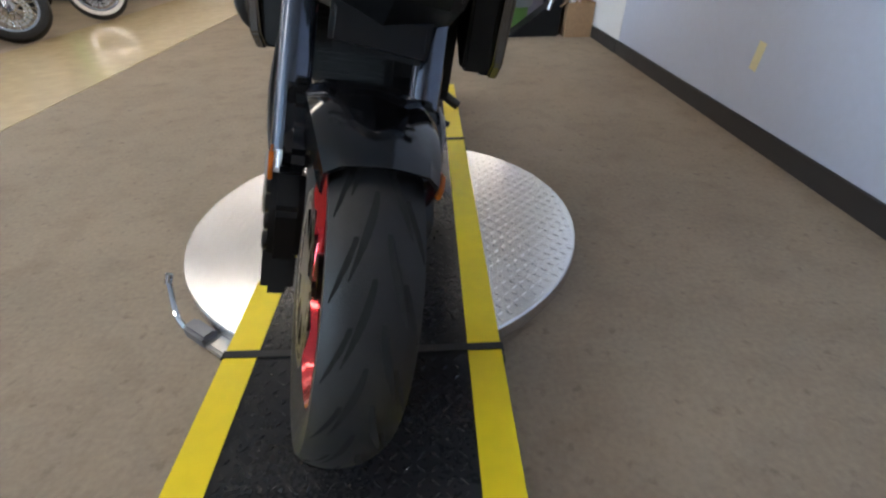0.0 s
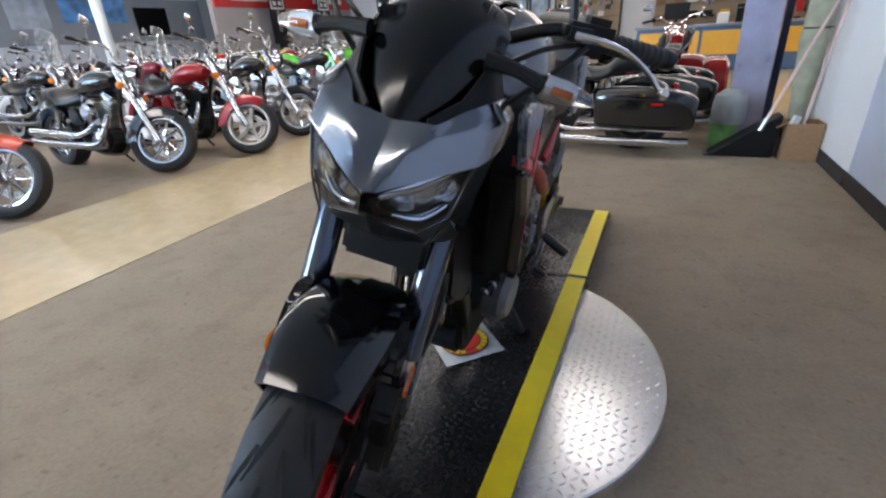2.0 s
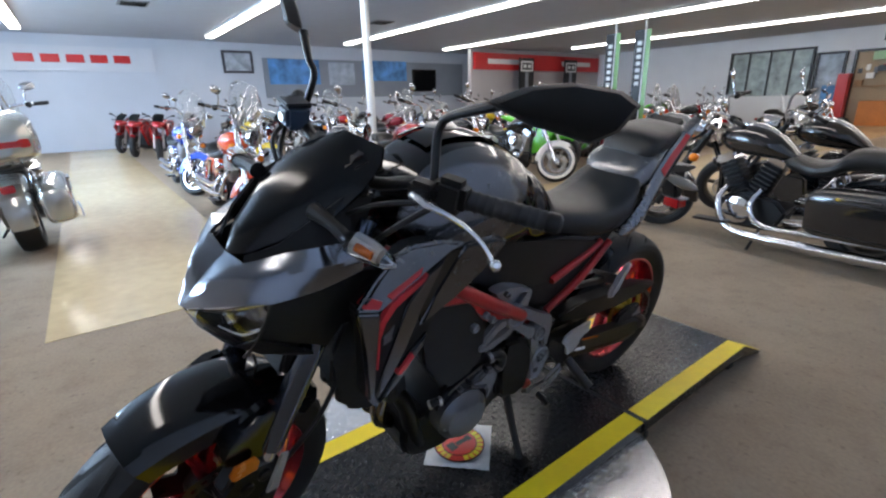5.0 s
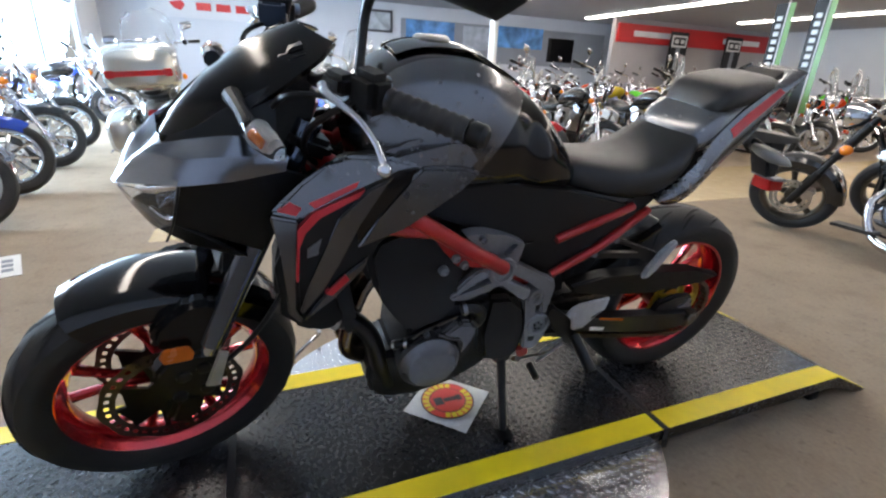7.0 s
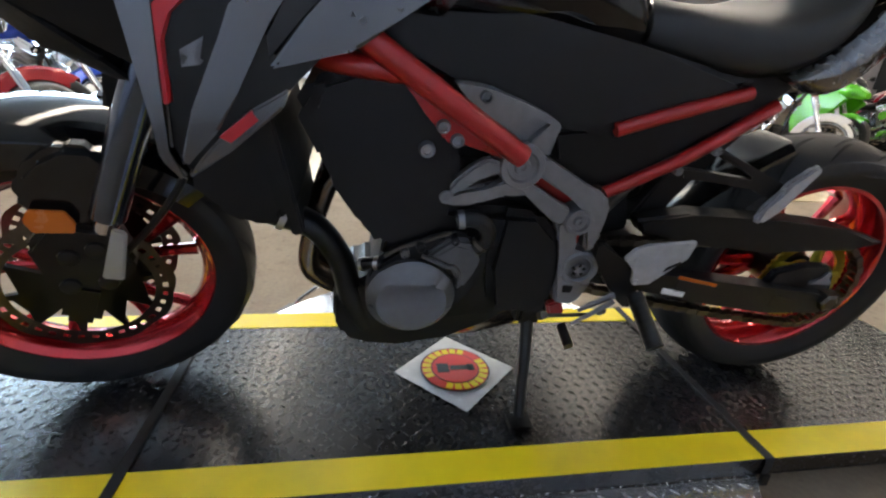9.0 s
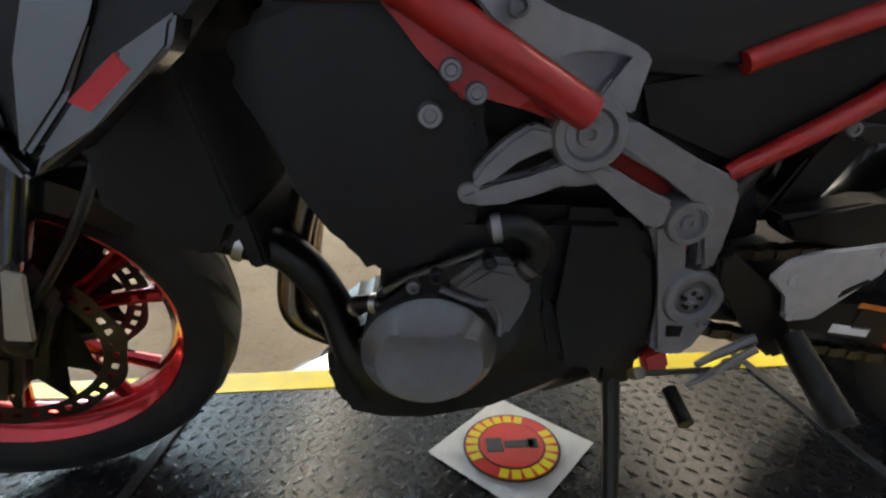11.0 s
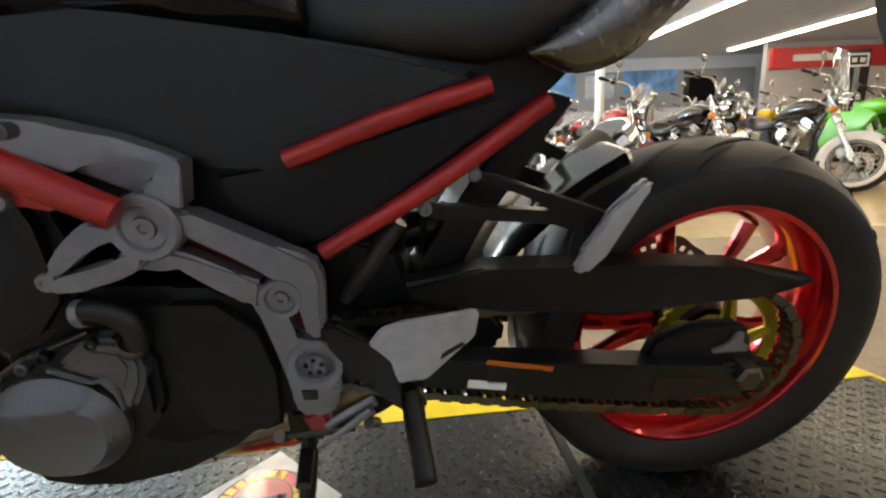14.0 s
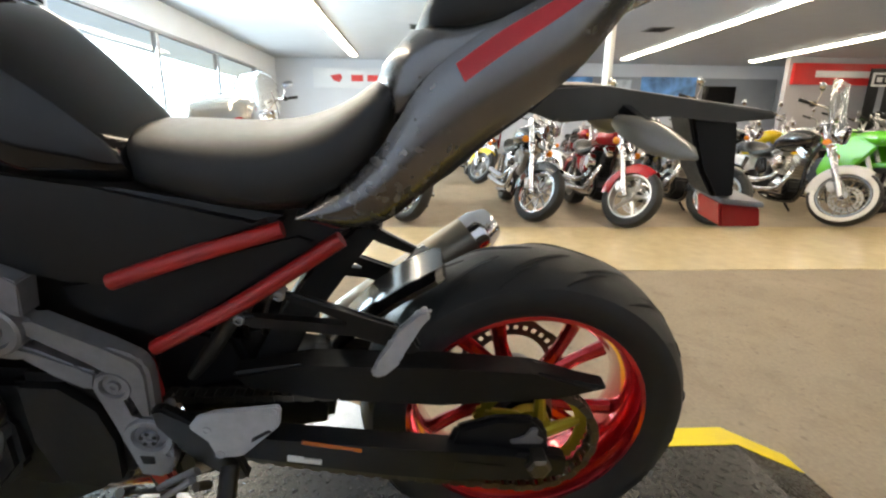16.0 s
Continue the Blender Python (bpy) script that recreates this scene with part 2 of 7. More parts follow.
def tube(bm, pts, r, seg=10, per=6, flat=1.0):
    """A round bar along a smooth line; r is one radius or one for each given point."""
    line = curve_points(pts, per)
    rs = [r] * len(line) if isinstance(r, (int, float)) else [float(v) for v in np.interp(np.linspace(0, len(r) - 1, len(line)), range(len(r)), r)]
    up, rings = Vector((0.123, 0.2, 0.97)), []
    for i, p in enumerate(line):
        d = (line[min(i + 1, len(line) - 1)] - line[max(i - 1, 0)]).normalized()
        side = d.cross(up)
        side = side.normalized() if side.length > 1e-4 else d.orthogonal().normalized()
        up = side.cross(d).normalized()
        rings.append([bm.verts.new(p + rs[i] * (math.cos(a) * side * flat + math.sin(a) * up)) for a in (2 * math.pi * k / seg for k in range(seg))])
    for a, b in zip(rings, rings[1:]):
        for k in range(seg):
            bm.faces.new((a[k], a[(k + 1) % seg], b[(k + 1) % seg], b[k]))
    bm.faces.new(rings[0][::-1])
    bm.faces.new(rings[-1])
    return bm


def lathe(bm, prof, c=(0, 0, 0), seg=32, closed=False):
    """Turns a profile of (x, radius) round the x axis through c."""
    rings = [[bm.verts.new((c[0] + x, c[1] + r * math.cos(a), c[2] + r * math.sin(a))) for a in (2 * math.pi * k / seg for k in range(seg))] for x, r in prof]
    pairs = list(zip(rings, rings[1:])) + ([(rings[-1], rings[0])] if closed else [])
    for a, b in pairs:
        for k in range(seg):
            bm.faces.new((a[k], b[k], b[(k + 1) % seg], a[(k + 1) % seg]))
    if not closed:
        for ring in (rings[0], rings[-1]):
            bm.faces.new(ring)
    return bm


def loft(bm, rings, cap=True):
    rows = [[bm.verts.new(p) for p in ring] for ring in rings]
    n = len(rows[0])
    for a, b in zip(rows, rows[1:]):
        for k in range(n):
            bm.faces.new((a[k], a[(k + 1) % n], b[(k + 1) % n], b[k]))
    if cap:
        bm.faces.new(rows[0][::-1])
        bm.faces.new(rows[-1])
    return bm


def hull_ring(y, w, zb, zt, n=24, p=2.6, x=0.0, waist=0.0, yt=0.0):
    """A rounded cross-section at y, w wide to either side, from zb to zt; yt leans its top back."""
    out = []
    for k in range(n):
        a = 2 * math.pi * k / n
        ca, sa = math.cos(a), math.sin(a)
        u = math.copysign(abs(ca) ** (2 / p), ca)
        v = math.copysign(abs(sa) ** (2 / p), sa)
        out.append(Vector((x + w * u * (1 - waist * (v < 0) * abs(v)), y + yt * (v + 1) / 2, (zb + zt) / 2 + (zt - zb) / 2 * v)))
    return out


def smooth_rings(keys, per=4):
    """Fills in rows of numbers between the given ones, smoothly."""
    arr = np.array(keys, float)
    out = []
    for i in range(len(arr) - 1):
        a, b, c, d = arr[max(i - 1, 0)], arr[i], arr[i + 1], arr[min(i + 2, len(arr) - 1)]
        for k in range(per):
            t = k / per
            out.append(0.5 * (2 * b + (c - a) * t + (2 * a - 5 * b + 4 * c - d) * t * t + (3 * b - a - 3 * c + d) * t ** 3))
    return out + [arr[-1]]


def arc_guard(bm, c, r, a0, a1, w, drop, thick=0.004, n=16, taper=0.0, lift=0.0):
    """A mudguard: a curved channel over a wheel, angles in degrees from the rear, going up and over to the front."""
    rows = []
    for i in range(n + 1):
        f = i / n
        a = radians(a0 + (a1 - a0) * f)
        ww = w * (1 - taper * abs(2 * f - 1) ** 2)
        out = []
        for sx, dr in ((-1, -drop), (-1, -drop * 0.3), (-0.75, 0), (-0.35, 0.006), (0, 0.009), (0.35, 0.006), (0.75, 0), (1, -drop * 0.3), (1, -drop)):
            out.append((sx * ww, r + dr + lift * f))
        inner = [(x * 0.94, q - thick) for x, q in out[::-1]]
        rows.append([Vector((x, c[0] + q * math.cos(a), c[1] + q * math.sin(a))) for x, q in out + inner])
    return loft(bm, rows)


def mirror_x(bm):
    return moved(bm, Matrix.Diagonal((-1, 1, 1, 1)))


def two_sided(name, build, material, parent, label="", extra=None):
    """The same part on the left and, mirrored, on the right."""
    for side in (1, -1):
        bm = build(bmesh.new())
        if side < 0:
            mirror_x(bm)
        if extra:
            moved(bm, extra)
        part(name, bm, material, parent, label)


# ---- the room ----
H_CEIL = 3.55


def slab(name, x, y, z, material, label, category, bevel=0.0):
    bm = box(bmesh.new(), ((x[0] + x[1]) / 2, (y[0] + y[1]) / 2, (z[0] + z[1]) / 2), (x[1] - x[0], y[1] - y[0], z[1] - z[0]), bevel=bevel)
    return tagged(part(name, bm, material), label, category, kind="structure")


slab("floor", (-18.8, 9.2), (-4.4, 24.3), (-0.12, 0.0), CARPET, "brown-grey short-pile showroom carpet with dark spots", "floor")
slab("floor_walkway", (-3.75, -2.27), (-0.5, 24.0), (-0.02, 0.004), VINYL, "shiny beige vinyl walkway between carpets", "floor")
slab("floor_aisle", (-18.5, -3.75), (-0.5, 0.88), (-0.02, 0.004), VINYL, "shiny beige vinyl aisle towards the far wall", "floor")
slab("floor_back", (-2.27, 9.0), (6.4, 12.2), (-0.02, 0.004), VINYL, "pale shiny floor in front of the service counter", "floor")
slab("ground", (-60, 60), (-70, -4.4), (-0.2, -0.1), ASPHALT, "dark asphalt forecourt outside the shop front", "ground")
slab("ceiling", (-18.8, 9.2), (-4.4, 24.3), (H_CEIL, H_CEIL + 0.15), CEIL, "flat grey painted showroom ceiling", "ceiling")
slab("wall_west", (-18.8, -18.6), (-4.4, 24.3), (0, H_CEIL), WALL_FAR, "pale painted far wall", "wall")
# the side wall in two colours: bluish grey, then white at its end
slab("wall_east", (1.74, 1.92), (-4.2, 3.45), (0, H_CEIL), WALL_GREY, "plain bluish-grey wall beside the display", "wall")
slab("wall_end", (1.737, 1.925), (3.45, 4.85), (0, H_CEIL), WALL_WHITE, "white end of the side wall, paler than the grey part", "wall")
slab("wall_side", (9.0, 9.2), (-4.4, 24.3), (0, H_CEIL), WALL_WHITE, "plain white side wall", "wall")
slab("wall_north", (-18.6, 9.0), (24.0, 24.2), (0, H_CEIL), WALL_WHITE, "pale back wall above the offices", "wall")
slab("baseboard", (1.722, 1.74), (-4.2, 3.46), (0, 0.10), BASEB, "dark rubber baseboard along the grey wall", "baseboard", 0.003)
slab("baseboard_end", (1.719, 1.737), (3.46, 4.85), (0, 0.10), BASEB, "dark rubber baseboard along the white wall", "baseboard", 0.003)
# the shop front: a low sill, piers and a header round tall panes
slab("wall_south_low", (-18.6, 9.0), (-4.4, -4.2), (0, 0.45), WALL_WHITE, "low white sill wall under the shop windows", "wall")
slab("wall_south_high", (-18.6, 9.0), (-4.4, -4.2), (2.95, H_CEIL), WALL_WHITE, "white header wall above the shop windows", "wall")
slab("wall_south_pier", (-18.6, -16.4), (-4.4, -4.2), (0.45, 2.95), WALL_WHITE, "white wall beside the shop windows", "wall")
# unseen stretch; its west edge is set to limit daylight beside the platform
slab("wall_south_corner", (-4.0, 9.0), (-4.4, -4.2), (0.45, 2.95), WALL_WHITE, "white corner wall beside the shop windows", "wall")
for x0 in (-16.4, -13.3, -10.2, -7.1):
    w = thing("window_1", pose(x0 + 1.55, -4.3, 1.7), "tall bright shop window in a grey aluminium frame", "window", "shop windows", "structure")
    for dx in (-1.52, 1.52):
        part("window_frame", box(bmesh.new(), (dx, 0, 0), (0.06, 0.12, 2.5), bevel=0.004), ALU, w)
    for dz in (-1.22, 1.22):
        part("window_rail", box(bmesh.new(), (0, 0, dz), (2.98, 0.12, 0.06), bevel=0.004), ALU, w)
    pane = part("pane", box(bmesh.new(), (0, 0, 0), (2.98, 0.012, 2.38)), PANE, w)
    pane.visible_shadow = False

# fluorescent strips on the ceiling
first = None
for row, y in enumerate((-1.0, 3.9, 8.85, 13.7, 19.0)):
    for k in range((7, 7, 10, 10, 8)[row]):
        m = pose((-16.05, -15.75, -15.75, -15.75, -12.8)[row] + 2.5 * k, y, H_CEIL - 0.04)
        if first is None:
            first = thing("ceiling_light", m, "long white fluorescent strip light under the ceiling", "ceiling light", "ceiling lights")
            part("housing", box(bmesh.new(), (0, 0, 0.015), (2.48, 0.30, 0.05), bevel=0.006), WHITE, first)
            part("diffuser", box(bmesh.new(), (0, 0, -0.03), (2.44, 0.24, 0.04), bevel=0.012), TUBE, first)
        else:
            copy_thing(first, m)

# a slim white column among the motorcycles
bm = bmesh.new()
tube(bm, [(0, 0, 0), (0, 0, H_CEIL)], 0.078, 20)
tube(bm, [(0, 0, 0), (0, 0, 0.12)], 0.10, 20)
ob = part("column", bm, WHITE)
ob.location = (-7.55, 4.60, 0)
tagged(ob, "slim round white steel column", "column", kind="structure")

# masking tape left on the grey wall
ob = part("tape", box(bmesh.new(), (1.7385, 1.655, 0.378), (0.002, 0.055, 0.13), (7, 0, 0)), mat("masking_tape", (0.72, 0.66, 0.42), 0.7, var=0.05))
tagged(ob, "strip of yellowed masking tape on the grey wall", "tape")


# ---- the turntable and the platform ----
def lozenges(inside, x0, x1, y0, y1, z, pitch=0.026, size=0.0115, high=0.0018):
    """Raised marks of a tread plate, turned one way and the other by turns."""
    verts, faces = [], []
    for i in range(int((x1 - x0) / pitch)):
        for j in range(int((y1 - y0) / pitch)):
            cx, cy = x0 + (i + 0.5) * pitch, y0 + (j + 0.5) * pitch
            if not inside(cx, cy):
                continue
            a = radians(45 if (i + j) % 2 else -45)
            u, v = Vector((math.cos(a), math.sin(a), 0)) * size, Vector((-math.sin(a), math.cos(a), 0)) * size * 0.36
            c, top, n = Vector((cx, cy, z)), Vector((0, 0, high)), len(verts)
            verts += [c - u, c + v, c + u, c - v, c - u * 0.55 + top, c + u * 0.55 + top]
            faces += [(n, n + 4, n + 5, n + 1), (n + 1, n + 5, n + 2), (n + 2, n + 5, n + 4, n + 3), (n + 3, n + 4, n)]
    return verts, faces


def stuff(name, verts, faces, material, parent):
    me = bpy.data.meshes.new(name)
    me.from_pydata(verts, [], faces)
    me.materials.append(material)
    ob = new(name, me)
    ob.parent = parent
    return tagged(ob, kind="stuff")


CX, CY, CR = -0.02, 0.765, 0.66
turntable = thing("turntable", pose(CX, CY, 0), "round bright aluminium tread-plate turntable under the platform", "turntable")
bm = bmesh.new()
ring = [(math.cos(a), math.sin(a)) for a in (2 * math.pi * k / 96 for k in range(96))]
loft(bm, [[Vector((x * r, y * r, z)) for x, y in ring] for r, z in ((CR - 0.006, 0.022), (CR, 0.026), (CR, 0.070), (CR - 0.004, 0.075))])
part("plate", bm, TREAD, turntable)
v, f = lozenges(lambda x, y: math.hypot(x, y) < CR - 0.015 and not (-0.30 < x < 0.29), -0.66, 0.66, -0.66, 0.66, 0.075)
stuff("tread_pattern", v, f, TREAD, turntable)
bm = bmesh.new()
loft(bm, [[Vector((x * r, y * r, z)) for x, y in ring] for r, z in ((CR - 0.06, 0.0), (CR - 0.06, 0.022))])
part("base_ring", bm, BLACK, turntable)

# the chrome crank handle on the turntable's rim
handle = thing("crank_handle", pose(-0.455, 0.235, 0), "chrome crank handle lying by the turntable rim", "handle")
part("rod", tube(bmesh.new(), [(-0.15, 0.15, 0.10), (-0.11, 0.07, 0.055), (-0.075, 0.035, 0.03)], 0.008, 10), CHROME, handle)
part("grip", tube(bmesh.new(), [(-0.155, 0.155, 0.10), (-0.148, 0.165, 0.125)], 0.011, 12), CHROME, handle)
part("clamp", box(bmesh.new(), (-0.03, 0.02, 0.03), (0.10, 0.045, 0.045), (0, 0, -35), 0.008), CASTGREY, handle)
part("clamp_foot", box(bmesh.new(), (0.05, -0.03, 0.02), (0.11, 0.05, 0.028), (0, 0, -35), 0.006), STEEL, handle)

PX0, PX1, PTOP = -0.34, 0.30, 0.12
Y_FLAT, Y_END = (-0.78, 2.22), (-1.01, 2.45)
platform = thing("display_platform", pose(0, 0, 0), "long black tread-plate platform with yellow taped edges and ramp ends", "platform")
prof = [(Y_END[0], 0.012), (Y_FLAT[0], PTOP), (Y_FLAT[1], PTOP), (Y_END[1], 0.012), (Y_END[1] - 0.03, 0.006), (Y_FLAT[1] - 0.03, 0.080), (Y_FLAT[0] + 0.03, 0.080), (Y_END[0] + 0.03, 0.006)]
part("deck", prism(bmesh.new(), prof, PX0, PX1, 0.0015, seg=1), BLACKPLATE, platform)
for x in (PX0 + 0.02, PX1 - 0.02):
    part("edge_beam", prism(bmesh.new(), [(-0.78, 0.0775), (2.22, 0.0775), (2.22, 0.0805), (-0.78, 0.0805)], x - 0.02, x + 0.02, 0), BLACK, platform)
for y in (-0.74, 2.18):
    part("support_foot", box(bmesh.new(), ((PX0 + PX1) / 2, y, 0.04), (0.58, 0.05, 0.079), bevel=0.004), BLACK, platform)
v, f = lozenges(lambda x, y: True, PX0 + 0.082, PX1 - 0.082, Y_FLAT[0], Y_FLAT[1], PTOP, 0.0258)
stuff("tread_pattern", v, f, BLACKPLATE, platform)
for x0, x1 in ((PX0 + 0.001, PX0 + 0.078), (PX1 - 0.078, PX1 - 0.001)):
    bm = bmesh.new()
    path = [(Y_END[0] + 0.01, 0.019), (Y_FLAT[0], PTOP + 0.002)] + [(Y_FLAT[0] + 0.1 * k, PTOP + 0.002) for k in range(1, 30)] + [(Y_FLAT[1], PTOP + 0.002), (Y_END[1] - 0.01, 0.019)]
    loft(bm, [[Vector((x0, y, z)), Vector((x1, y, z)), Vector((x1, y, z - 0.0015)), Vector((x0, y, z - 0.0015))] for y, z in path])
    part("edge_tape", bm, YELLOW, platform, "bright yellow edge tape")
for y in (0.088, 1.352):
    strap = thing("strap", pose(0, y, 0), "thin black strap pulled across the platform", "strap", "platform straps")
    bm = bmesh.new()
    xs = [(PX0 - 0.004, 0.070), (PX0 - 0.005, PTOP), (PX0 - 0.002, PTOP + 0.006), (-0.1, PTOP + 0.0045), (0.1, PTOP + 0.0045), (PX1 + 0.002, PTOP + 0.006), (PX1 + 0.005, PTOP), (PX1 + 0.004, 0.070)]
    loft(bm, [[Vector((x, -0.010, z)), Vector((x, 0.010, z)), Vector((x, 0.010, z - 0.003)), Vector((x, -0.010, z - 0.003))] for x, z in xs])
    part("webbing", bm, STRAP, strap)
    for x in (PX0 - 0.008, PX1 + 0.008):
        part("hook", box(bmesh.new(), (x, 0, 0.070), (0.006, 0.022, 0.03), bevel=0.002), BLACK, strap)

# the badge in a clear bag on the deck
badge = thing("badge", pose(-0.035, 0.742, PTOP + 0.0025, 0, 0, 45), "round red and yellow badge in a clear plastic bag", "badge")
bm = bmesh.new()
bmesh.ops.create_grid(bm, x_segments=14, y_segments=14, size=0.108)
for p in bm.verts:
    p.co.z = 0.0025 + 0.0022 * noise.noise(p.co * 38)
bmesh.ops.solidify(bm, geom=bm.faces[:], thickness=0.001)
part("bag", bm, STICKER, badge)


def disc(r, z, n=48, teeth=0, depth=0.0):
    bm = bmesh.new()
    pts = []
    for k in range(n):
        q = r - (depth if teeth and (k * teeth * 2 // n) % 2 else 0)
        pts.append((q * math.cos(2 * math.pi * k / n), q * math.sin(2 * math.pi * k / n)))
    loft(bm, [[Vector((x, y, h)) for x, y in pts] for h in (z, z + 0.0008)])
    return bm


BADGE_Y, BADGE_R, BADGE_K = mat("badge_yellow", (0.75, 0.55, 0.02), 0.3, var=0.05, coat=0.6), mat("badge_red", (0.62, 0.03, 0.02), 0.3, var=0.05, coat=0.6), mat("badge_black", (0.015, 0.012, 0.012), 0.3, var=0.05, coat=0.6)
part("rim", disc(0.088, 0.0062, 96), BADGE_K, badge)
part("ring", disc(0.084, 0.0070, 96), BADGE_R, badge)
for k in range(22):
    if k in (5, 6, 16, 17):
        continue
    a = 2 * math.pi * k / 22
    part("letter_block", box(bmesh.new(), (0.072 * math.cos(a), 0.072 * math.sin(a), 0.0083), (0.021, 0.0155, 0.0012), (0, 0, math.degrees(a)), 0.0005), BADGE_Y, badge)
part("centre_edge", disc(0.0605, 0.0080), BADGE_K, badge)
part("centre", disc(0.058, 0.0085), BADGE_R, badge)
bm = bmesh.new()
box(bm, (0.010, 0.010, 0.0098), (0.018, 0.055, 0.0006), (0, 0, -45))
box(bm, (0.028, 0.028, 0.0098), (0.026, 0.018, 0.0006), (0, 0, -45), 0.0002)
box(bm, (-0.022, -0.022, 0.0098), (0.036, 0.030, 0.0006), (0, 0, -45))
part("emblem", bm, BADGE_K, badge)


# ---- the displayed motorcycle ----
LEAN_SIDE, STEER = 8.6, 13.5
bike = thing("motorcycle", pose(-0.08, 0, PTOP, 0, LEAN_SIDE, 0), "black and grey naked motorcycle with red frame and wheels", "motorcycle")
FY, FZ, RY, RZ = -0.018, 0.309, 1.542, 0.322
AXIS = Vector((0, math.sin(radians(24.5)), math.cos(radians(24.5))))
HEADP = Vector((0, FY - 0.105, 0))
TURN = Matrix.Translation(HEADP) @ Matrix.Rotation(radians(STEER), 4, AXIS) @ Matrix.Translation(-HEADP)
TURN = pose(-0.08, 0, 0, 0, LEAN_SIDE, 0).inverted() @ pose(-0.078, 0, 0, 0, 10.9, 0) @ TURN


# the headlight, the bar and the mirrors sit a little askew on the fork
UPPER = Matrix.Translation((0, -0.115, 0)) @ Matrix.Rotation(radians(11.0), 4, AXIS) @ Matrix.Translation((0, 0.115, 0))
UPPER = pose(-0.08, 0, 0, 0, LEAN_SIDE, 0).inverted() @ pose(-0.075, 0, 0, 0, 12.0, 0) @ UPPER
LOWER = ("front_wheel", "tyre", "tread_pattern", "spoke", "hub", "brake_disc", "disc_carrier", "fork", "inner_tube", "axle_clamp", "brake_caliper", "piston_cap", "reflector", "brake_hose", "front_mudguard")


def steered(name, bm, material, label="", parent=None):
    low = name in LOWER or name.startswith("fork")
    return part(name, moved(bm, TURN if low else UPPER), material, parent or bike, label)


def tyre(c, R, w, rim, seg=72):
    """A round-shouldered sports tyre."""
    prof = [(-w * 0.36, rim), (-w * 0.42, rim + 0.012), (-w * 0.49, rim + (R - rim) * 0.42), (-w * 0.5, rim + (R - rim) * 0.55)]
    for a in range(-62, 63, 12):
        prof.append((w * 0.5 * math.sin(radians(a)) / math.sin(radians(62)) * 0.995, R - w * 0.30 * (1 - math.cos(radians(a))) / (1 - math.cos(radians(62))) * 0.62))
    prof += [(w * 0.5, rim + (R - rim) * 0.55), (w * 0.49, rim + (R - rim) * 0.42), (w * 0.42, rim + 0.012), (w * 0.36, rim)]
    return lathe(bmesh.new(), prof, c, seg, closed=True)


def groove_shade_strips(c, R, w, count):
    """Slanting sipes that follow the tyre's crown: dark strips stand for the shade of uncut grooves."""
    bm = bmesh.new()

    def crown(u):
        a = radians(62) * u
        return R - w * 0.30 * (1 - math.cos(a)) / (1 - math.cos(radians(62))) * 0.62

    for k in range(count):
        for side in (-1, 1):
            for kind, (u0, u1, da, a_off) in enumerate(((0.10, 0.52, 21, 0), (0.42, 0.86, 15, 11))):
                base = 360 / count * (k + (0.5 if side > 0 else 0)) + a_off
                rows = []
                for i in range(9):
                    f = i / 8
                    u = side * (u0 + (u1 - u0) * f ** 1.4)
                    a = radians(base + da * f)
                    half = 0.0046 * math.sin(math.pi * min(1, 0.15 + f * 0.85)) + 0.0008
                    r = crown(abs(u)) + 0.0006
                    x = w * 0.5 * math.sin(radians(62) * u) / math.sin(radians(62)) * 0.995
                    rows.append([bm.verts.new((c[0] + x + s * half, c[1] + r * math.cos(a), c[2] + r * math.sin(a))) for s in (-1, 1)])
                for p, q in zip(rows, rows[1:]):
                    bm.faces.new((p[0], p[1], q[1], q[0]))
    return bm


def rim_barrel(c, w, r, seg=72):
    p = [(-w / 2, r + 0.006), (-w / 2, r - 0.006), (-w / 2 + 0.012, r - 0.014), (-w * 0.22, r - 0.026), (0, r - 0.030), (w * 0.22, r - 0.026), (w / 2 - 0.012, r - 0.014), (w / 2, r - 0.006), (w / 2, r + 0.006),
         (w / 2 - 0.012, r + 0.004), (0, r - 0.016), (-w / 2 + 0.012, r + 0.004)]
    return lathe(bmesh.new(), p, c, seg, closed=True)


def spokes(c, r, count=5, thick=0.020, start=18.0, hub=0.035):
    out = []
    for k in range(count):
        bm = bmesh.new()
        for s in (-1, 1):
            a0, a1 = radians(start + 72 * k + s * 6), radians(start + 72 * k + s * 13)
            pts = [(c[0], c[1] + q * math.cos(a), c[2] + q * math.sin(a)) for q, a in ((hub, a0), ((r + hub) * 0.5, (a0 + a1) / 2), (r - 0.018, a1))]
            tube(bm, pts, [thick * 0.85, thick * 0.6, thick * 0.75], 8, 4, flat=0.75)
        out.append(bm)
    return out


def brake_disc(c, r0, r1, holes=36, wave=10):
    bm = bmesh.new()
    n = holes * 2
    radii = (r0, r0 + (r1 - r0) * 0.36, r0 + (r1 - r0) * 0.64, r1)
    grid = []
    for i, r in enumerate(radii):
        grid.append([bm.verts.new((c[0], c[1] + (r + (0.003 * math.cos(wave * 2 * math.pi * k / n) if i == 3 else 0)) * math.cos(2 * math.pi * k / n), c[2] + (r + (0.003 * math.cos(wave * 2 * math.pi * k / n) if i == 3 else 0)) * math.sin(2 * math.pi * k / n))) for k in range(n)])
    for i in range(3):
        for k in range(n):
            if i == 1 and k % 2 == 0:
                continue
            bm.faces.new((grid[i][k], grid[i][(k + 1) % n], grid[i + 1][(k + 1) % n], grid[i + 1][k]))
    bmesh.ops.solidify(bm, geom=bm.faces[:], thickness=0.004)
    return bm


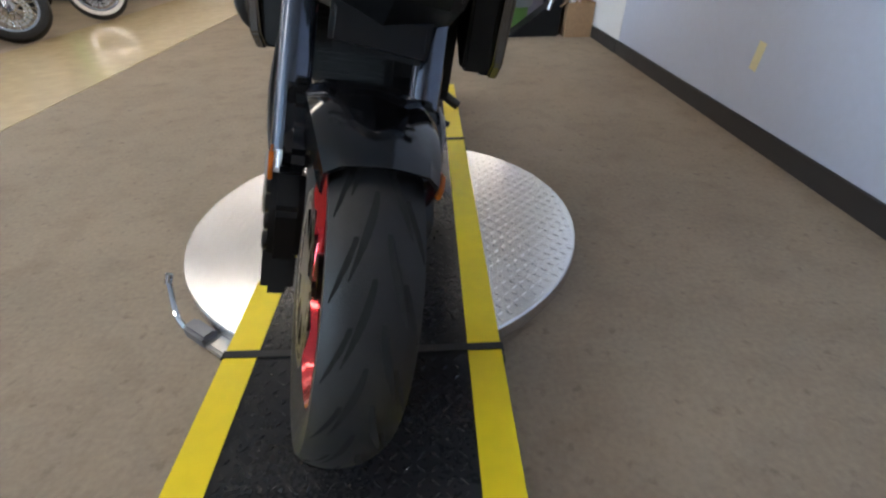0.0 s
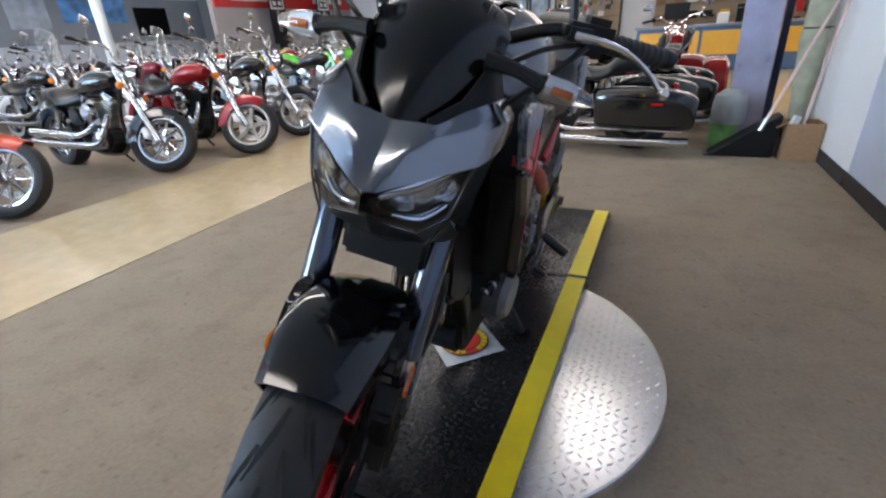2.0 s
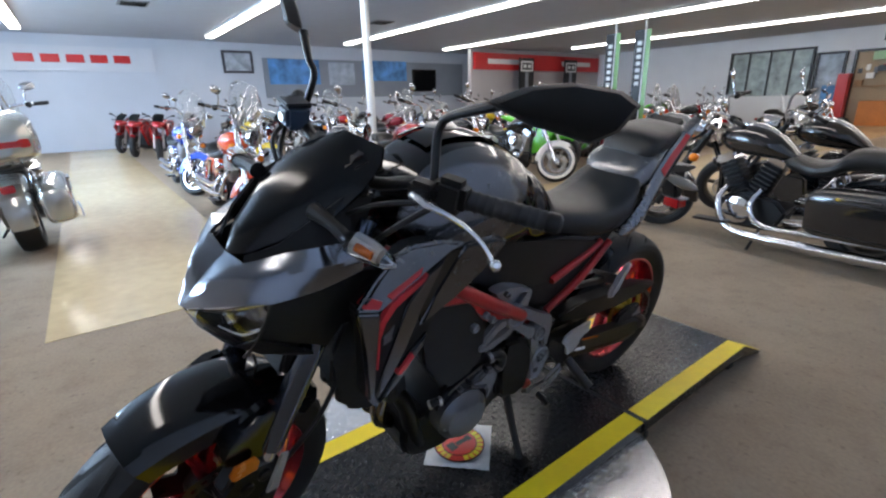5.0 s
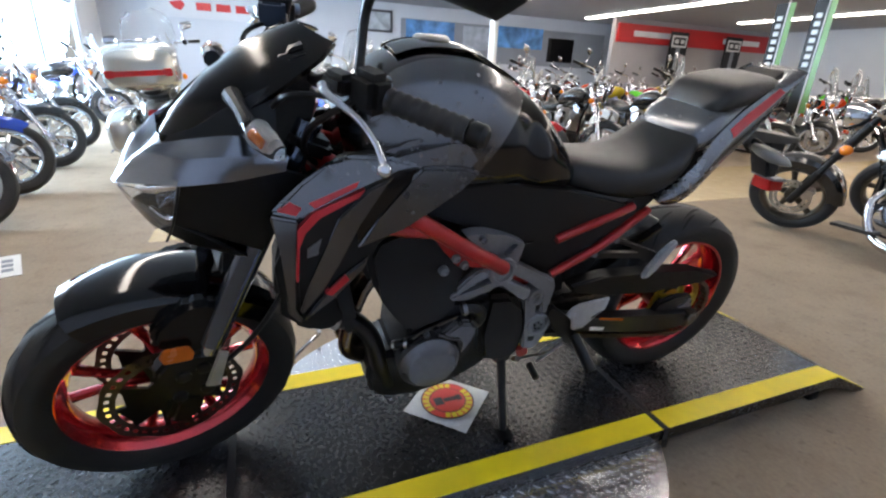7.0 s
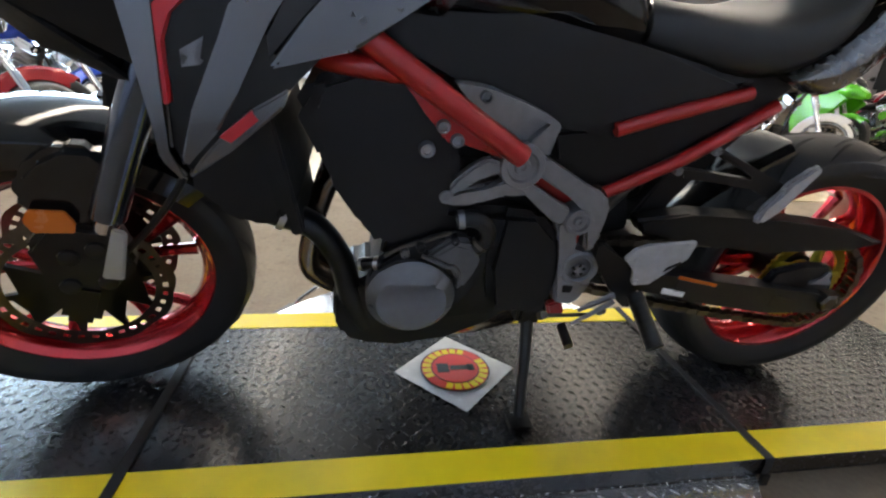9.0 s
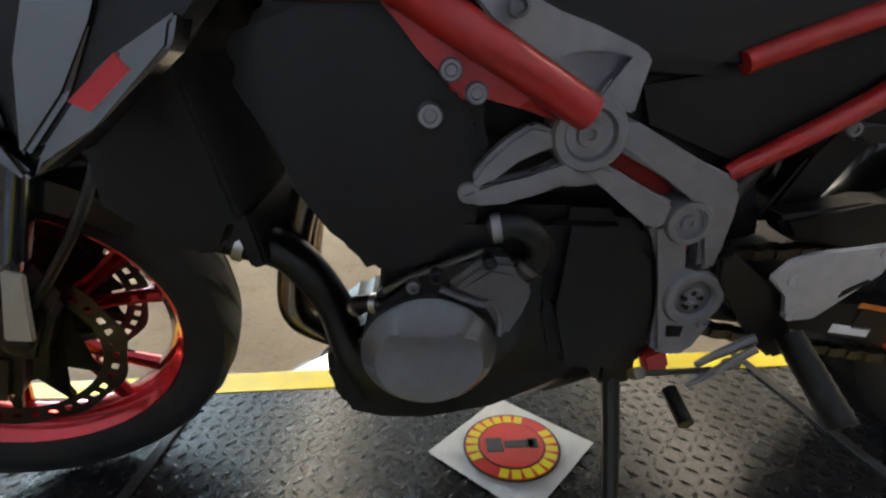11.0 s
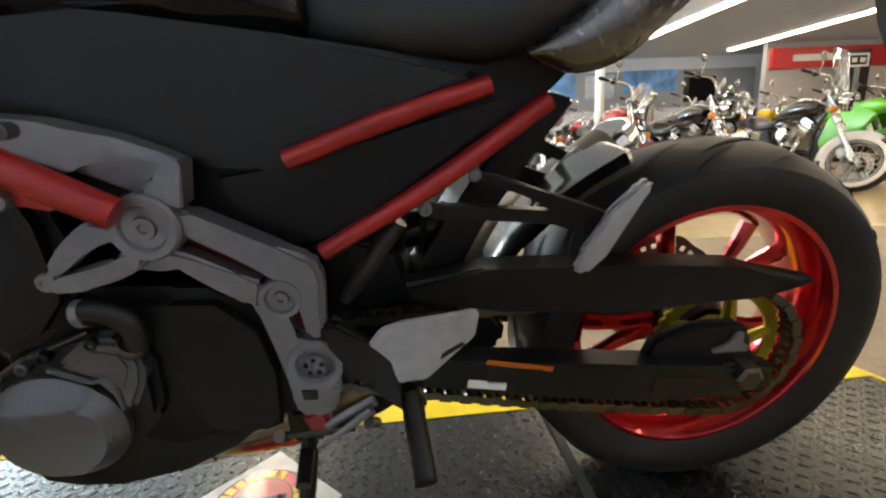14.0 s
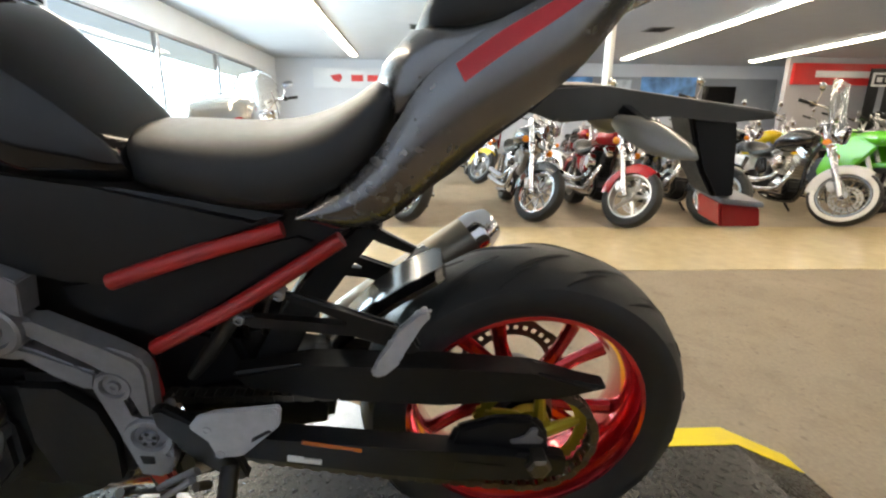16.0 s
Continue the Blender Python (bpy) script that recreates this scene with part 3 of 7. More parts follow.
# front wheel
front_wheel = steered("front_wheel", rim_barrel((0, FY, FZ), 0.092, 0.226), CANDY, "glossy candy red front wheel rim")
steered("tyre", tyre((0, FY, FZ), 0.303, 0.124, 0.221), RUBBER, "black sports tyre with curved grooves", front_wheel)
steered("tread_pattern", groove_shade_strips((0, FY, FZ), 0.303, 0.124, 18), GROOVE, "", front_wheel)
for bm in spokes((0, FY, FZ), 0.212):
    steered("spoke", bm, CANDY, "", front_wheel)
steered("hub", lathe(bmesh.new(), [(-0.045, 0.02), (-0.045, 0.04), (-0.02, 0.045), (0.02, 0.045), (0.045, 0.04), (0.045, 0.02)], (0, FY, FZ), 24), BLACK, "", front_wheel)
for s in (1, -1):
    steered("brake_disc", brake_disc((s * 0.064, FY, FZ), 0.116, 0.150), ROTOR, "drilled steel brake disc", front_wheel)
    star = [(0.119 if k % 8 in (0, 1) else 0.062) for k in range(80)]
    bm = prism(bmesh.new(), [(FY + r * math.cos(2 * math.pi * k / 80), FZ + r * math.sin(2 * math.pi * k / 80)) for k, r in enumerate(star)], s * 0.055, s * 0.063, 0)
    steered("disc_carrier", bm, BLACK, "", front_wheel)

# fork
UP = Vector((0, AXIS.y, AXIS.z))


def along(x, d, off=0.0):
    """A point on a fork leg, d metres up from the axle and off ahead of it."""
    return Vector((x, FY + 0.012, FZ)) + UP * d + Vector((0, -AXIS.z, AXIS.y)) * off


for s in (1, -1):
    leg = steered("fork_leg", tube(bmesh.new(), [along(s * 0.107, 0.20), along(s * 0.107, 0.74)], 0.0275, 20), FORKBLACK, "black upside-down fork tube")
    steered("inner_tube", tube(bmesh.new(), [along(s * 0.107, 0.04), along(s * 0.107, 0.21)], 0.0205, 18), CHROME, "", leg)
    bm = box(bmesh.new(), along(s * 0.107, 0.015), (0.052, 0.060, 0.10), (-24.5, 0, 0), 0.012)
    steered("axle_clamp", bm, BLACK, "", leg)
    bm = prism(bmesh.new(), [(0.045, 0.385), (0.075, 0.375), (0.105, 0.475), (0.085, 0.485)], s * 0.132, s * 0.140, 0.003)
    steered("fork_label", bm, mat("fork_sleeve", (0.36, 0.34, 0.30), 0.4, 0.3) if s > 0 else bpy.data.materials["fork_sleeve"], "pale fork sleeve", leg)
    bm = bmesh.new()
    prism(bm, [(-0.035, 0.35), (0.06, 0.33), (0.10, 0.40), (0.085, 0.47), (0.0, 0.50), (-0.045, 0.45)], s * 0.078, s * 0.128, 0.010)
    steered("brake_caliper", bm, BLACK, "black four-piston brake caliper", leg)
    for k, (y, z) in enumerate(((-0.005, 0.37), (0.01, 0.43), (0.05, 0.44), (0.05, 0.37))):
        bm = lathe(bmesh.new(), [(s * 0.126, 0.002), (s * 0.126, 0.016), (s * 0.134, 0.015), (s * 0.136, 0.011), (s * 0.136, 0.002)], (0, y, z), 14)
        steered("piston_cap", bm, BLACK, "", leg)
    bm = prism(bmesh.new(), [(-0.018, 0.485), (0.034, 0.478), (0.040, 0.498), (0.032, 0.52), (-0.012, 0.527), (-0.024, 0.508)], s * 0.127, s * 0.134, 0.002)
    steered("reflector", bm, ORANGE, "amber side reflector", leg)
    steered("brake_hose", tube(bmesh.new(), [along(s * 0.12, 0.12, -0.03), along(s * 0.14, 0.30, -0.08), along(s * 0.11, 0.52, -0.09), along(s * 0.07, 0.66, -0.03)], 0.006, 8), BLACK, "", leg)
bm = bmesh.new()
for d in (0.53, 0.70):
    p = along(0, d, -0.015)
    box(bm, p, (0.285, 0.085, 0.038), (-24.5, 0, 0), 0.012)
steered("fork_yoke", bm, BLACK)

# front mudguard, deep at the sides, with covers ahead of the forks
bm = arc_guard(bmesh.new(), (FY, FZ), 0.322, 38, 117, 0.092, 0.060, n=24, taper=0.22)
steered("front_mudguard", bm, GLOSSBLACK, "gloss black front mudguard")
for s in (1, -1):
    bm = prism(bmesh.new(), [(-0.035, 0.535), (-0.02, 0.572), (0.01, 0.600), (0.05, 0.618), (0.09, 0.612), (0.11, 0.585), (0.112, 0.545), (0.095, 0.500), (0.065, 0.475), (0.03, 0.475), (-0.005, 0.492), (-0.028, 0.512)], s * 0.074, s * 0.116, 0.022, seg=4)
    steered("fork_cover", bm, GLOSSBLACK)
bm = prism(bmesh.new(), [(0.118, 0.655), (0.135, 0.648), (0.165, 0.705), (0.200, 0.790), (0.160, 0.800), (0.135, 0.715)], -0.080, 0.080, 0.010)
steered("front_cover", bm, PLASTIC, "plain black cover between the forks")
bm = tube(bmesh.new(), [(-0.035, 0.134, 0.718), (-0.02, 0.139, 0.734), (0, 0.141, 0.740), (0.02, 0.139, 0.734), (0.035, 0.134, 0.718)], 0.003, 8)
steered("cover_rib", bm, HUGGER)

# headlight cowl: a pointed silver nose over two slanting lamps
def shell(points, faces, thick=0.006, bevel=0.0):
    bm = bmesh.new()
    vs = [bm.verts.new(p) for p in points]
    for f in faces:
        bm.faces.new([vs[i] for i in f])
    bmesh.ops.recalc_face_normals(bm, faces=bm.faces)
    bmesh.ops.subdivide_edges(bm, edges=bm.edges[:], cuts=2, use_grid_fill=True, smooth=0.15)
    bmesh.ops.solidify(bm, geom=bm.faces[:], thickness=-thick)
    return bm


cowl_pts = [(0, -0.012, 0.850), (0, 0.030, 0.893), (0, 0.072, 0.932), (0.014, -0.006, 0.852), (0.042, 0.030, 0.908), (0.062, 0.074, 0.940),
            (0.132, 0.082, 0.898), (0.124, 0.104, 0.938), (0.090, 0.125, 0.955), (0.150, 0.158, 0.908), (0.149, 0.168, 0.950), (0.122, 0.165, 0.972), (0.155, 0.245, 0.920), (0.152, 0.252, 0.942), (0.132, 0.240, 0.968)]
cowl_faces = [(0, 3, 4, 1), (1, 4, 5, 2), (3, 6, 7, 4), (4, 7, 8, 5), (6, 9, 10, 7), (7, 10, 11, 8), (9, 12, 13, 10), (10, 13, 14, 11)]
for s in (1, -1):
    bm = shell([(x * s, y, z) for x, y, z in cowl_pts], cowl_faces)
    steered("headlight_cowl", bm, SILVERPAINT, "pointed metallic grey headlight cowl")
    lens = shell([(s * x, y, z) for x, y, z in ((0.004, -0.008, 0.844), (0.060, 0.024, 0.864), (0.130, 0.084, 0.902), (0.112, 0.062, 0.815), (0.072, 0.036, 0.785), (0.010, 0.006, 0.806))], [(0, 1, 4, 5), (1, 2, 3, 4)], 0.003)
    lamp = steered("headlight", lens, CLEAR, "clear headlight lens with bright reflectors")
    bowls = bmesh.new()
    for x, y, z, r in ((0.040, 0.050, 0.828, 0.022), (0.088, 0.086, 0.852, 0.029)):
        rings = []
        for q, dy in ((0.2, 0.030), (0.6, 0.022), (0.9, 0.008), (1.0, -0.004)):
            rings.append([Vector((s * (x + r * q * math.cos(a)), y + dy, z + r * q * math.sin(a) * 0.8)) for a in (2 * math.pi * k / 18 for k in range(18))])
        loft(bowls, rings, cap=False)
    bmesh.ops.solidify(bowls, geom=bowls.faces[:], thickness=0.002)
    steered("reflector_bowl", bowls, CHROME, "", lamp)
    bm = tube(bmesh.new(), [(s * 0.012, 0.020, 0.836), (s * 0.060, 0.052, 0.858), (s * 0.116, 0.098, 0.892)], [0.006, 0.011, 0.009], 10, 4, flat=0.6)
    steered("reflector_strip", bm, CHROME, "", lamp)
    bm = tube(bmesh.new(), [(s * 0.030, 0.034, 0.806), (s * 0.070, 0.060, 0.800), (s * 0.104, 0.084, 0.826)], [0.004, 0.007, 0.005], 10, 4)
    steered("reflector_strip", bm, CHROME, "", lamp)
    back = shell([(s * x, y + 0.052, z) for x, y, z in ((0.0, -0.008, 0.846), (0.060, 0.024, 0.866), (0.132, 0.070, 0.906), (0.114, 0.055, 0.808), (0.072, 0.036, 0.778), (0.0, 0.006, 0.800))], [(0, 1, 4, 5), (1, 2, 3, 4)], 0.004)
    steered("lamp_housing", back, LAMPGREY, "", lamp)
    steered("lens_trim", tube(bmesh.new(), [(s * x, y, z) for x, y, z in ((0.133, 0.083, 0.905), (0.116, 0.062, 0.818), (0.090, 0.046, 0.766))], [0.0025, 0.0025, 0.002], 8, 4), BLACK, "", lamp)
    bm = shell([(s * x, y, z) for x, y, z in ((0, 0.004, 0.806), (0.012, 0.006, 0.804), (0.072, 0.038, 0.784), (0.112, 0.064, 0.814), (0.125, 0.150, 0.745), (0.085, 0.080, 0.748), (0.0, 0.050, 0.752))], [(0, 1, 5, 6), (1, 2, 5), (2, 3, 4, 5)], 0.006)
    steered("chin_panel", bm, PLASTIC)
    bm = shell([(s * x, y, z) for x, y, z in ((0.131, 0.084, 0.895), (0.149, 0.160, 0.905), (0.153, 0.247, 0.917), (0.142, 0.300, 0.890), (0.126, 0.200, 0.735), (0.112, 0.064, 0.814))], [(0, 1, 4, 5), (1, 2, 3, 4)], 0.006)
    steered("cowl_side", bm, PLASTIC)
    bm = shell([(s * x, y, z) for x, y, z in ((0, 0.050, 0.754), (0.085, 0.080, 0.750), (0.125, 0.150, 0.747), (0.110, 0.190, 0.700), (0, 0.140, 0.690))], [(0, 1, 3, 4), (1, 2, 3)], 0.006)
    steered("chin_underside", bm, PLASTIC)
    bm = shell([(s * x, y, z) for x, y, z in ((0.050, 0.074, 0.930), (0.090, 0.128, 0.951), (0.120, 0.168, 0.968), (0.130, 0.240, 0.964), (0.098, 0.250, 1.050), (0.100, 0.190, 1.022), (0.082, 0.125, 0.975), (0.045, 0.085, 0.945))], [(0, 1, 6, 7), (1, 2, 5, 6), (2, 3, 4, 5)], 0.005)
    steered("cowl_inner", bm, PLASTIC)
# dark fly screen
rings = []
for y, z, w in ((0.066, 0.930, 0.050), (0.095, 0.972, 0.088), (0.155, 1.032, 0.112), (0.220, 1.078, 0.116), (0.278, 1.108, 0.092), (0.316, 1.124, 0.050)):
    top, low = [], []
    for k in range(13):
        u = -1 + k / 6
        top.append(Vector((w * u, y + 0.05 * u * u, z - 0.020 * u * u)))
        low.append(Vector((w * u * 0.97, y + 0.05 * u * u + 0.006, z - 0.020 * u * u - 0.006)))
    rings.append(top + low[::-1])
steered("fly_screen", loft(bmesh.new(), rings), SMOKE, "dark smoked fly screen")
bm = bmesh.new()
prism(bm, [(0.105, 0.80), (0.17, 0.95), (0.26, 1.05), (0.33, 1.04), (0.30, 0.90), (0.24, 0.78)], -0.095, 0.095, 0.015)
steered("lamp_bracket", bm, PLASTIC)
bm = prism(bmesh.new(), [(0.22, 1.030), (0.275, 1.094), (0.318, 1.108), (0.322, 1.020)], -0.080, 0.080, 0.012)
steered("instrument_panel", bm, BLACK, "black instrument panel behind the screen")
# front indicators
for s in (1, -1):
    stalk = steered("front_indicator", tube(bmesh.new(), [(s * 0.095, 0.183, 1.030), (s * 0.145, 0.186, 1.026), (s * 0.190, 0.190, 1.014)], [0.016, 0.011, 0.013], 10), PLASTIC, "front indicator on a black stalk")
    bm = bmesh.new()
    loft(bm, [[Vector((s * x, 0.192 + dy + q.x, 1.013 + dz + q.z)) for q in hull_ring(0, wy, -hz, hz, 14)] for x, wy, hz, dy, dz in ((0.178, 0.013, 0.013, 0.0, 0), (0.190, 0.019, 0.019, 0.002, 0), (0.226, 0.020, 0.018, 0.010, -0.003), (0.262, 0.013, 0.011, 0.020, -0.008), (0.272, 0.005, 0.005, 0.024, -0.010))])
    steered("lens", bm, CLEAR, "clear indicator lens", stalk)
    steered("backing", tube(bmesh.new(), [(s * 0.190, 0.204, 1.012), (s * 0.240, 0.214, 1.006)], [0.015, 0.010], 10), STEEL, "", stalk)
    steered("bulb", tube(bmesh.new(), [(s * 0.204, 0.193, 1.011), (s * 0.236, 0.199, 1.008)], 0.0055, 10), ORANGE, "amber bulb", stalk)

# handlebar, controls and mirrors
bar = steered("handlebar", tube(bmesh.new(), [(-0.395, 0.455, 1.074), (-0.255, 0.365, 1.082), (-0.18, 0.335, 1.085), (-0.09, 0.325, 1.050), (0, 0.322, 1.040), (0.09, 0.325, 1.050), (0.18, 0.335, 1.085), (0.255, 0.365, 1.082), (0.395, 0.455, 1.074)], 0.012, 12), BLACK, "black tapered handlebar")
for s in (1, -1):
    def at(f, up=0.0, fwd=0.0):
        return Vector((s * (0.255 + 0.140 * f), 0.365 + 0.09 * f - fwd, 1.082 - 0.008 * f + up))
    bm = tube(bmesh.new(), [at(0.12 + 0.8 * k / 27) for k in range(28)], [0.0175 if k % 3 else 0.0192 for k in range(28)], 16, 1)
    steered("grip", bm, mat("grip_rubber", (0.02, 0.02, 0.021), 0.7) if s > 0 else bpy.data.materials["grip_rubber"], "ribbed black rubber grip", bar)
    bm = tube(bmesh.new(), [at(0.92), at(0.96), at(1.06), at(1.10)], [0.014, 0.0185, 0.0185, 0.012], 16, 2)
    steered("bar_end", bm, BLACK, "", bar)
    bm = box(bmesh.new(), at(-0.06, 0.004, 0.004), (0.062, 0.048, 0.062), (0, 0, s * 18), 0.012)
    steered("switch_box", bm, PLASTIC, "", bar)
    steered("button", tube(bmesh.new(), [at(-0.10, 0.012, -0.022), at(-0.10, 0.012, -0.032)], 0.011, 12), mat("blue_grey_button", (0.20, 0.27, 0.36), 0.35) if s > 0 else bpy.data.materials["blue_grey_button"], "", bar)
    bm = box(bmesh.new(), at(-0.28, 0.006, 0.022), (0.05, 0.036, 0.032), (0, 0, s * 20), 0.008)
    steered("lever_perch", bm, BLACK, "", bar)
    bm = tube(bmesh.new(), [at(-0.26, 0.0, 0.045), at(-0.02, 0.004, 0.076), at(0.25, 0.002, 0.090), at(0.50, -0.008, 0.098), at(0.74, -0.026, 0.110), at(0.92, -0.046, 0.126)], [0.0095, 0.0065, 0.0048, 0.0044, 0.0042, 0.0042], 10, flat=1.4)
    bmesh.ops.create_uvsphere(bm, u_segments=12, v_segments=8, radius=0.0105, matrix=Matrix.Translation(at(0.94, -0.044, 0.129)))
    steered("lever", bm, POLISHED, "bright silver lever with a ball end", bar)
    # mirror on a bent stalk
    stalk = steered("mirror", tube(bmesh.new(), [(s * 0.210, 0.345, 1.070), (s * 0.206, 0.352, 1.100), (s * 0.190, 0.362, 1.160), (s * 0.190, 0.366, 1.188), (s * 0.210, 0.366, 1.210), (s * 0.300 + (0 if s > 0 else 0.045), 0.362 + (0 if s > 0 else 0.02), 1.254)], [0.012, 0.008, 0.008, 0.008, 0.008, 0.010], 10, 5), BLACK, "black mirror on a bent stalk")
    out = [(0.288, 0.345, 1.240), (0.335, 0.362, 1.272), (0.392, 0.385, 1.292), (0.448, 0.420, 1.294), (0.472, 0.440, 1.280), (0.455, 0.438, 1.238), (0.425, 0.426, 1.212), (0.345, 0.375, 1.222)]
    out = [(x, y, z + 0.016) if s > 0 else (x - 0.045, y + 0.025, z + 0.022) for x, y, z in out]
    cen = sum((Vector(p) for p in out), Vector()) / len(out)
    nrm = Vector((0.65, -0.75, 0.18)).normalized()
    rings = []
    for grow, d in ((0.55, 0.034), (0.86, 0.027), (1.0, 0.010), (1.0, 0.0), (0.90, -0.002)):
        rings.append([Vector(((cen + (Vector(p) - cen) * grow + nrm * d).x * s, (cen + (Vector(p) - cen) * grow + nrm * d).y, (cen + (Vector(p) - cen) * grow + nrm * d).z)) for p in out])
    bm = loft(bmesh.new(), rings)
    steered("mirror_shell", bm, PLASTIC, "", stalk)
    bm = bmesh.new()
    bm.faces.new([bm.verts.new(((cen + (Vector(p) - cen) * 0.88 - nrm * 0.0035).x * s, (cen + (Vector(p) - cen) * 0.88 - nrm * 0.0035).y, (cen + (Vector(p) - cen) * 0.88 - nrm * 0.0035).z)) for p in out])
    steered("mirror_glass", bm, CHROME, "", stalk)
res = steered("brake_reservoir", box(bmesh.new(), (-0.187, 0.318, 1.098), (0.058, 0.052, 0.050), (0, 0, -12), 0.008), mat("dark_blue_black_reservoir", (0.03, 0.045, 0.07), 0.3, var=0.1), "small dark brake fluid reservoir")
steered("lid", box(bmesh.new(), (-0.187, 0.318, 1.126), (0.062, 0.056, 0.010), (0, 0, -12), 0.003), BLACK, "", res)
steered("sight_glass", moved(lathe(bmesh.new(), [(0, 0.002), (0, 0.011), (0.005, 0.010), (0.005, 0.002)], (0, 0, 0), 14), pose(-0.187, 0.290, 1.098, 0, 0, -90)), STEEL, "", res)
bm = bmesh.new()
for s in (1, -1):
    tube(bm, [(s * 0.22, 0.31, 1.07), (s * 0.16, 0.25, 1.05), (s * 0.07, 0.25, 0.97), (s * 0.05, 0.33, 0.86)], 0.005, 6)
    tube(bm, [(s * 0.24, 0.33, 1.07), (s * 0.18, 0.28, 1.00), (s * 0.09, 0.31, 0.90), (s * 0.06, 0.42, 0.84)], 0.006, 6)
steered("cable", bm, BLACK)
part("headstock", tube(bmesh.new(), [(0, 0.20, 0.70), (0, 0.33, 0.98)], 0.035, 16), REDFRAME, bike)

# tank
def tank_hull():
    keys = [(0.40, 0.085, 0.86, 0.965), (0.44, 0.130, 0.82, 1.015), (0.48, 0.152, 0.80, 1.058), (0.54, 0.168, 0.79, 1.086), (0.60, 0.175, 0.78, 1.095), (0.68, 0.172, 0.78, 1.089), (0.75, 0.160, 0.78, 1.060), (0.80, 0.148, 0.78, 1.032), (0.85, 0.146, 0.77, 1.002), (0.90, 0.132, 0.77, 0.955), (0.955, 0.112, 0.78, 0.890), (0.985, 0.066, 0.80, 0.852)]
    return loft(bmesh.new(), [hull_ring(y, w, zb, zt, 40, 2.5, yt=-0.02) for y, w, zb, zt in smooth_rings(keys, 4)])


def skin(bm, cuts, lift, thick=0.004):
    """What is left of a hull's surface inside the cuts (point, outward normal), lifted off it a little."""
    bmesh.ops.recalc_face_normals(bm, faces=bm.faces[:])
    for co, no in cuts:
        bmesh.ops.bisect_plane(bm, geom=bm.verts[:] + bm.edges[:] + bm.faces[:], plane_co=co, plane_no=no, clear_outer=True)
    bm.normal_update()
    for v in bm.verts:
        v.co += v.normal * lift
    bmesh.ops.solidify(bm, geom=bm.faces[:], thickness=thick)
    return bm


tank = part("fuel_tank", tank_hull(), GLOSSBLACK, bike, "gloss black and metallic grey fuel tank")
for s in (1, -1):
    bm = skin(tank_hull(), [((s * 0.104, 0, 0), (-s, 0, 0)), ((0, 0.664, 0.883), (0, 0.81, -0.58)), ((0, 0.77, 1.0), (0, 1, 0.25))], 0.006)
    part("tank_panel", bm, GREYPAINT, tank, "metallic grey tank side")
    bm = skin(tank_hull(), [((s * 0.012, 0, 0), (-s, 0, 0)), ((s * 0.072, 0, 0), (s, 0, 0)), ((0, 0.50, 0), (0, -1, 0)), ((0, 0.80, 0), (0, 1, 0)), ((0, 0, 0.96), (0, 0, -1))], 0.009)
    part("tank_cover", bm, GLOSSBLACK, tank, "gloss black tank top cover")
bm = lathe(bmesh.new(), [(0, 0.002), (0, 0.040), (0.006, 0.041), (0.012, 0.034), (0.012, 0.002)], (0, 0, 0), 28)
moved(bm, pose(0, 0.60, 1.098, 0, -90, 0))
part("filler_cap", bm, STEEL, tank)
# knee panels under the tank, dark
two_sided("side_panel", lambda bm: prism(bm, [(0.47, 0.80), (0.60, 0.86), (0.80, 0.82), (0.93, 0.80), (1.17, 0.757), (0.92, 0.655), (0.82, 0.665), (0.72, 0.715), (0.58, 0.745)], 0.055, 0.135, 0.014), DARKPAINT, bike, "flat black side panel under the seat")
two_sided("frame_cover", lambda bm: prism(bm, [(0.82, 0.66), (0.92, 0.65), (1.17, 0.735), (1.21, 0.72), (0.96, 0.55), (0.84, 0.60)], 0.05, 0.112, 0.010), PLASTIC, bike)
two_sided("tank_side", lambda bm: prism(bm, [(0.45, 0.760), (0.53, 0.83), (0.585, 0.862), (0.66, 0.885), (0.69, 0.93), (0.66, 0.955), (0.58, 0.955), (0.48, 0.935), (0.42, 0.90), (0.40, 0.82)], 0.13, 0.192, 0.018, skew=lambda x, y, z: x - 0.03 * max(0, (y - 0.55) / 0.18) + 0.01 * (0.95 - z) / 0.2), GREYPAINT, bike, "metallic grey tank side cover")
# radiator shrouds
def flare(x, y, z):
    lid = max(0, z - 0.822 - 0.35 * (y - 0.291)) if y < 0.53 else 0
    return x + 0.045 * max(0, (0.50 - y) / 0.25) - 0.4 * lid
two_sided("radiator_shroud", lambda bm: prism(bm, [(0.240, 0.836), (0.295, 0.881), (0.345, 0.908), (0.385, 0.922), (0.461, 0.917), (0.520, 0.902), (0.468, 0.893), (0.397, 0.868), (0.291, 0.822)], 0.186, 0.206, 0.006, skew=flare), GREYPAINT, bike, "angular grey radiator shroud with red stripes")
two_sided("shroud_blade", lambda bm: prism(bm, [(0.240, 0.834), (0.288, 0.822), (0.276, 0.72), (0.268, 0.640), (0.288, 0.606), (0.280, 0.600), (0.259, 0.631), (0.258, 0.752)], 0.188, 0.208, 0.004, skew=flare), GREYPAINT, bike)
two_sided("shroud_core", lambda bm: prism(bm, [(0.252, 0.824), (0.31, 0.866), (0.38, 0.910), (0.45, 0.914), (0.58, 0.882), (0.50, 0.850), (0.40, 0.70), (0.295, 0.610), (0.266, 0.612), (0.266, 0.74)], 0.135, 0.188, 0.006, skew=flare), PLASTIC, bike)
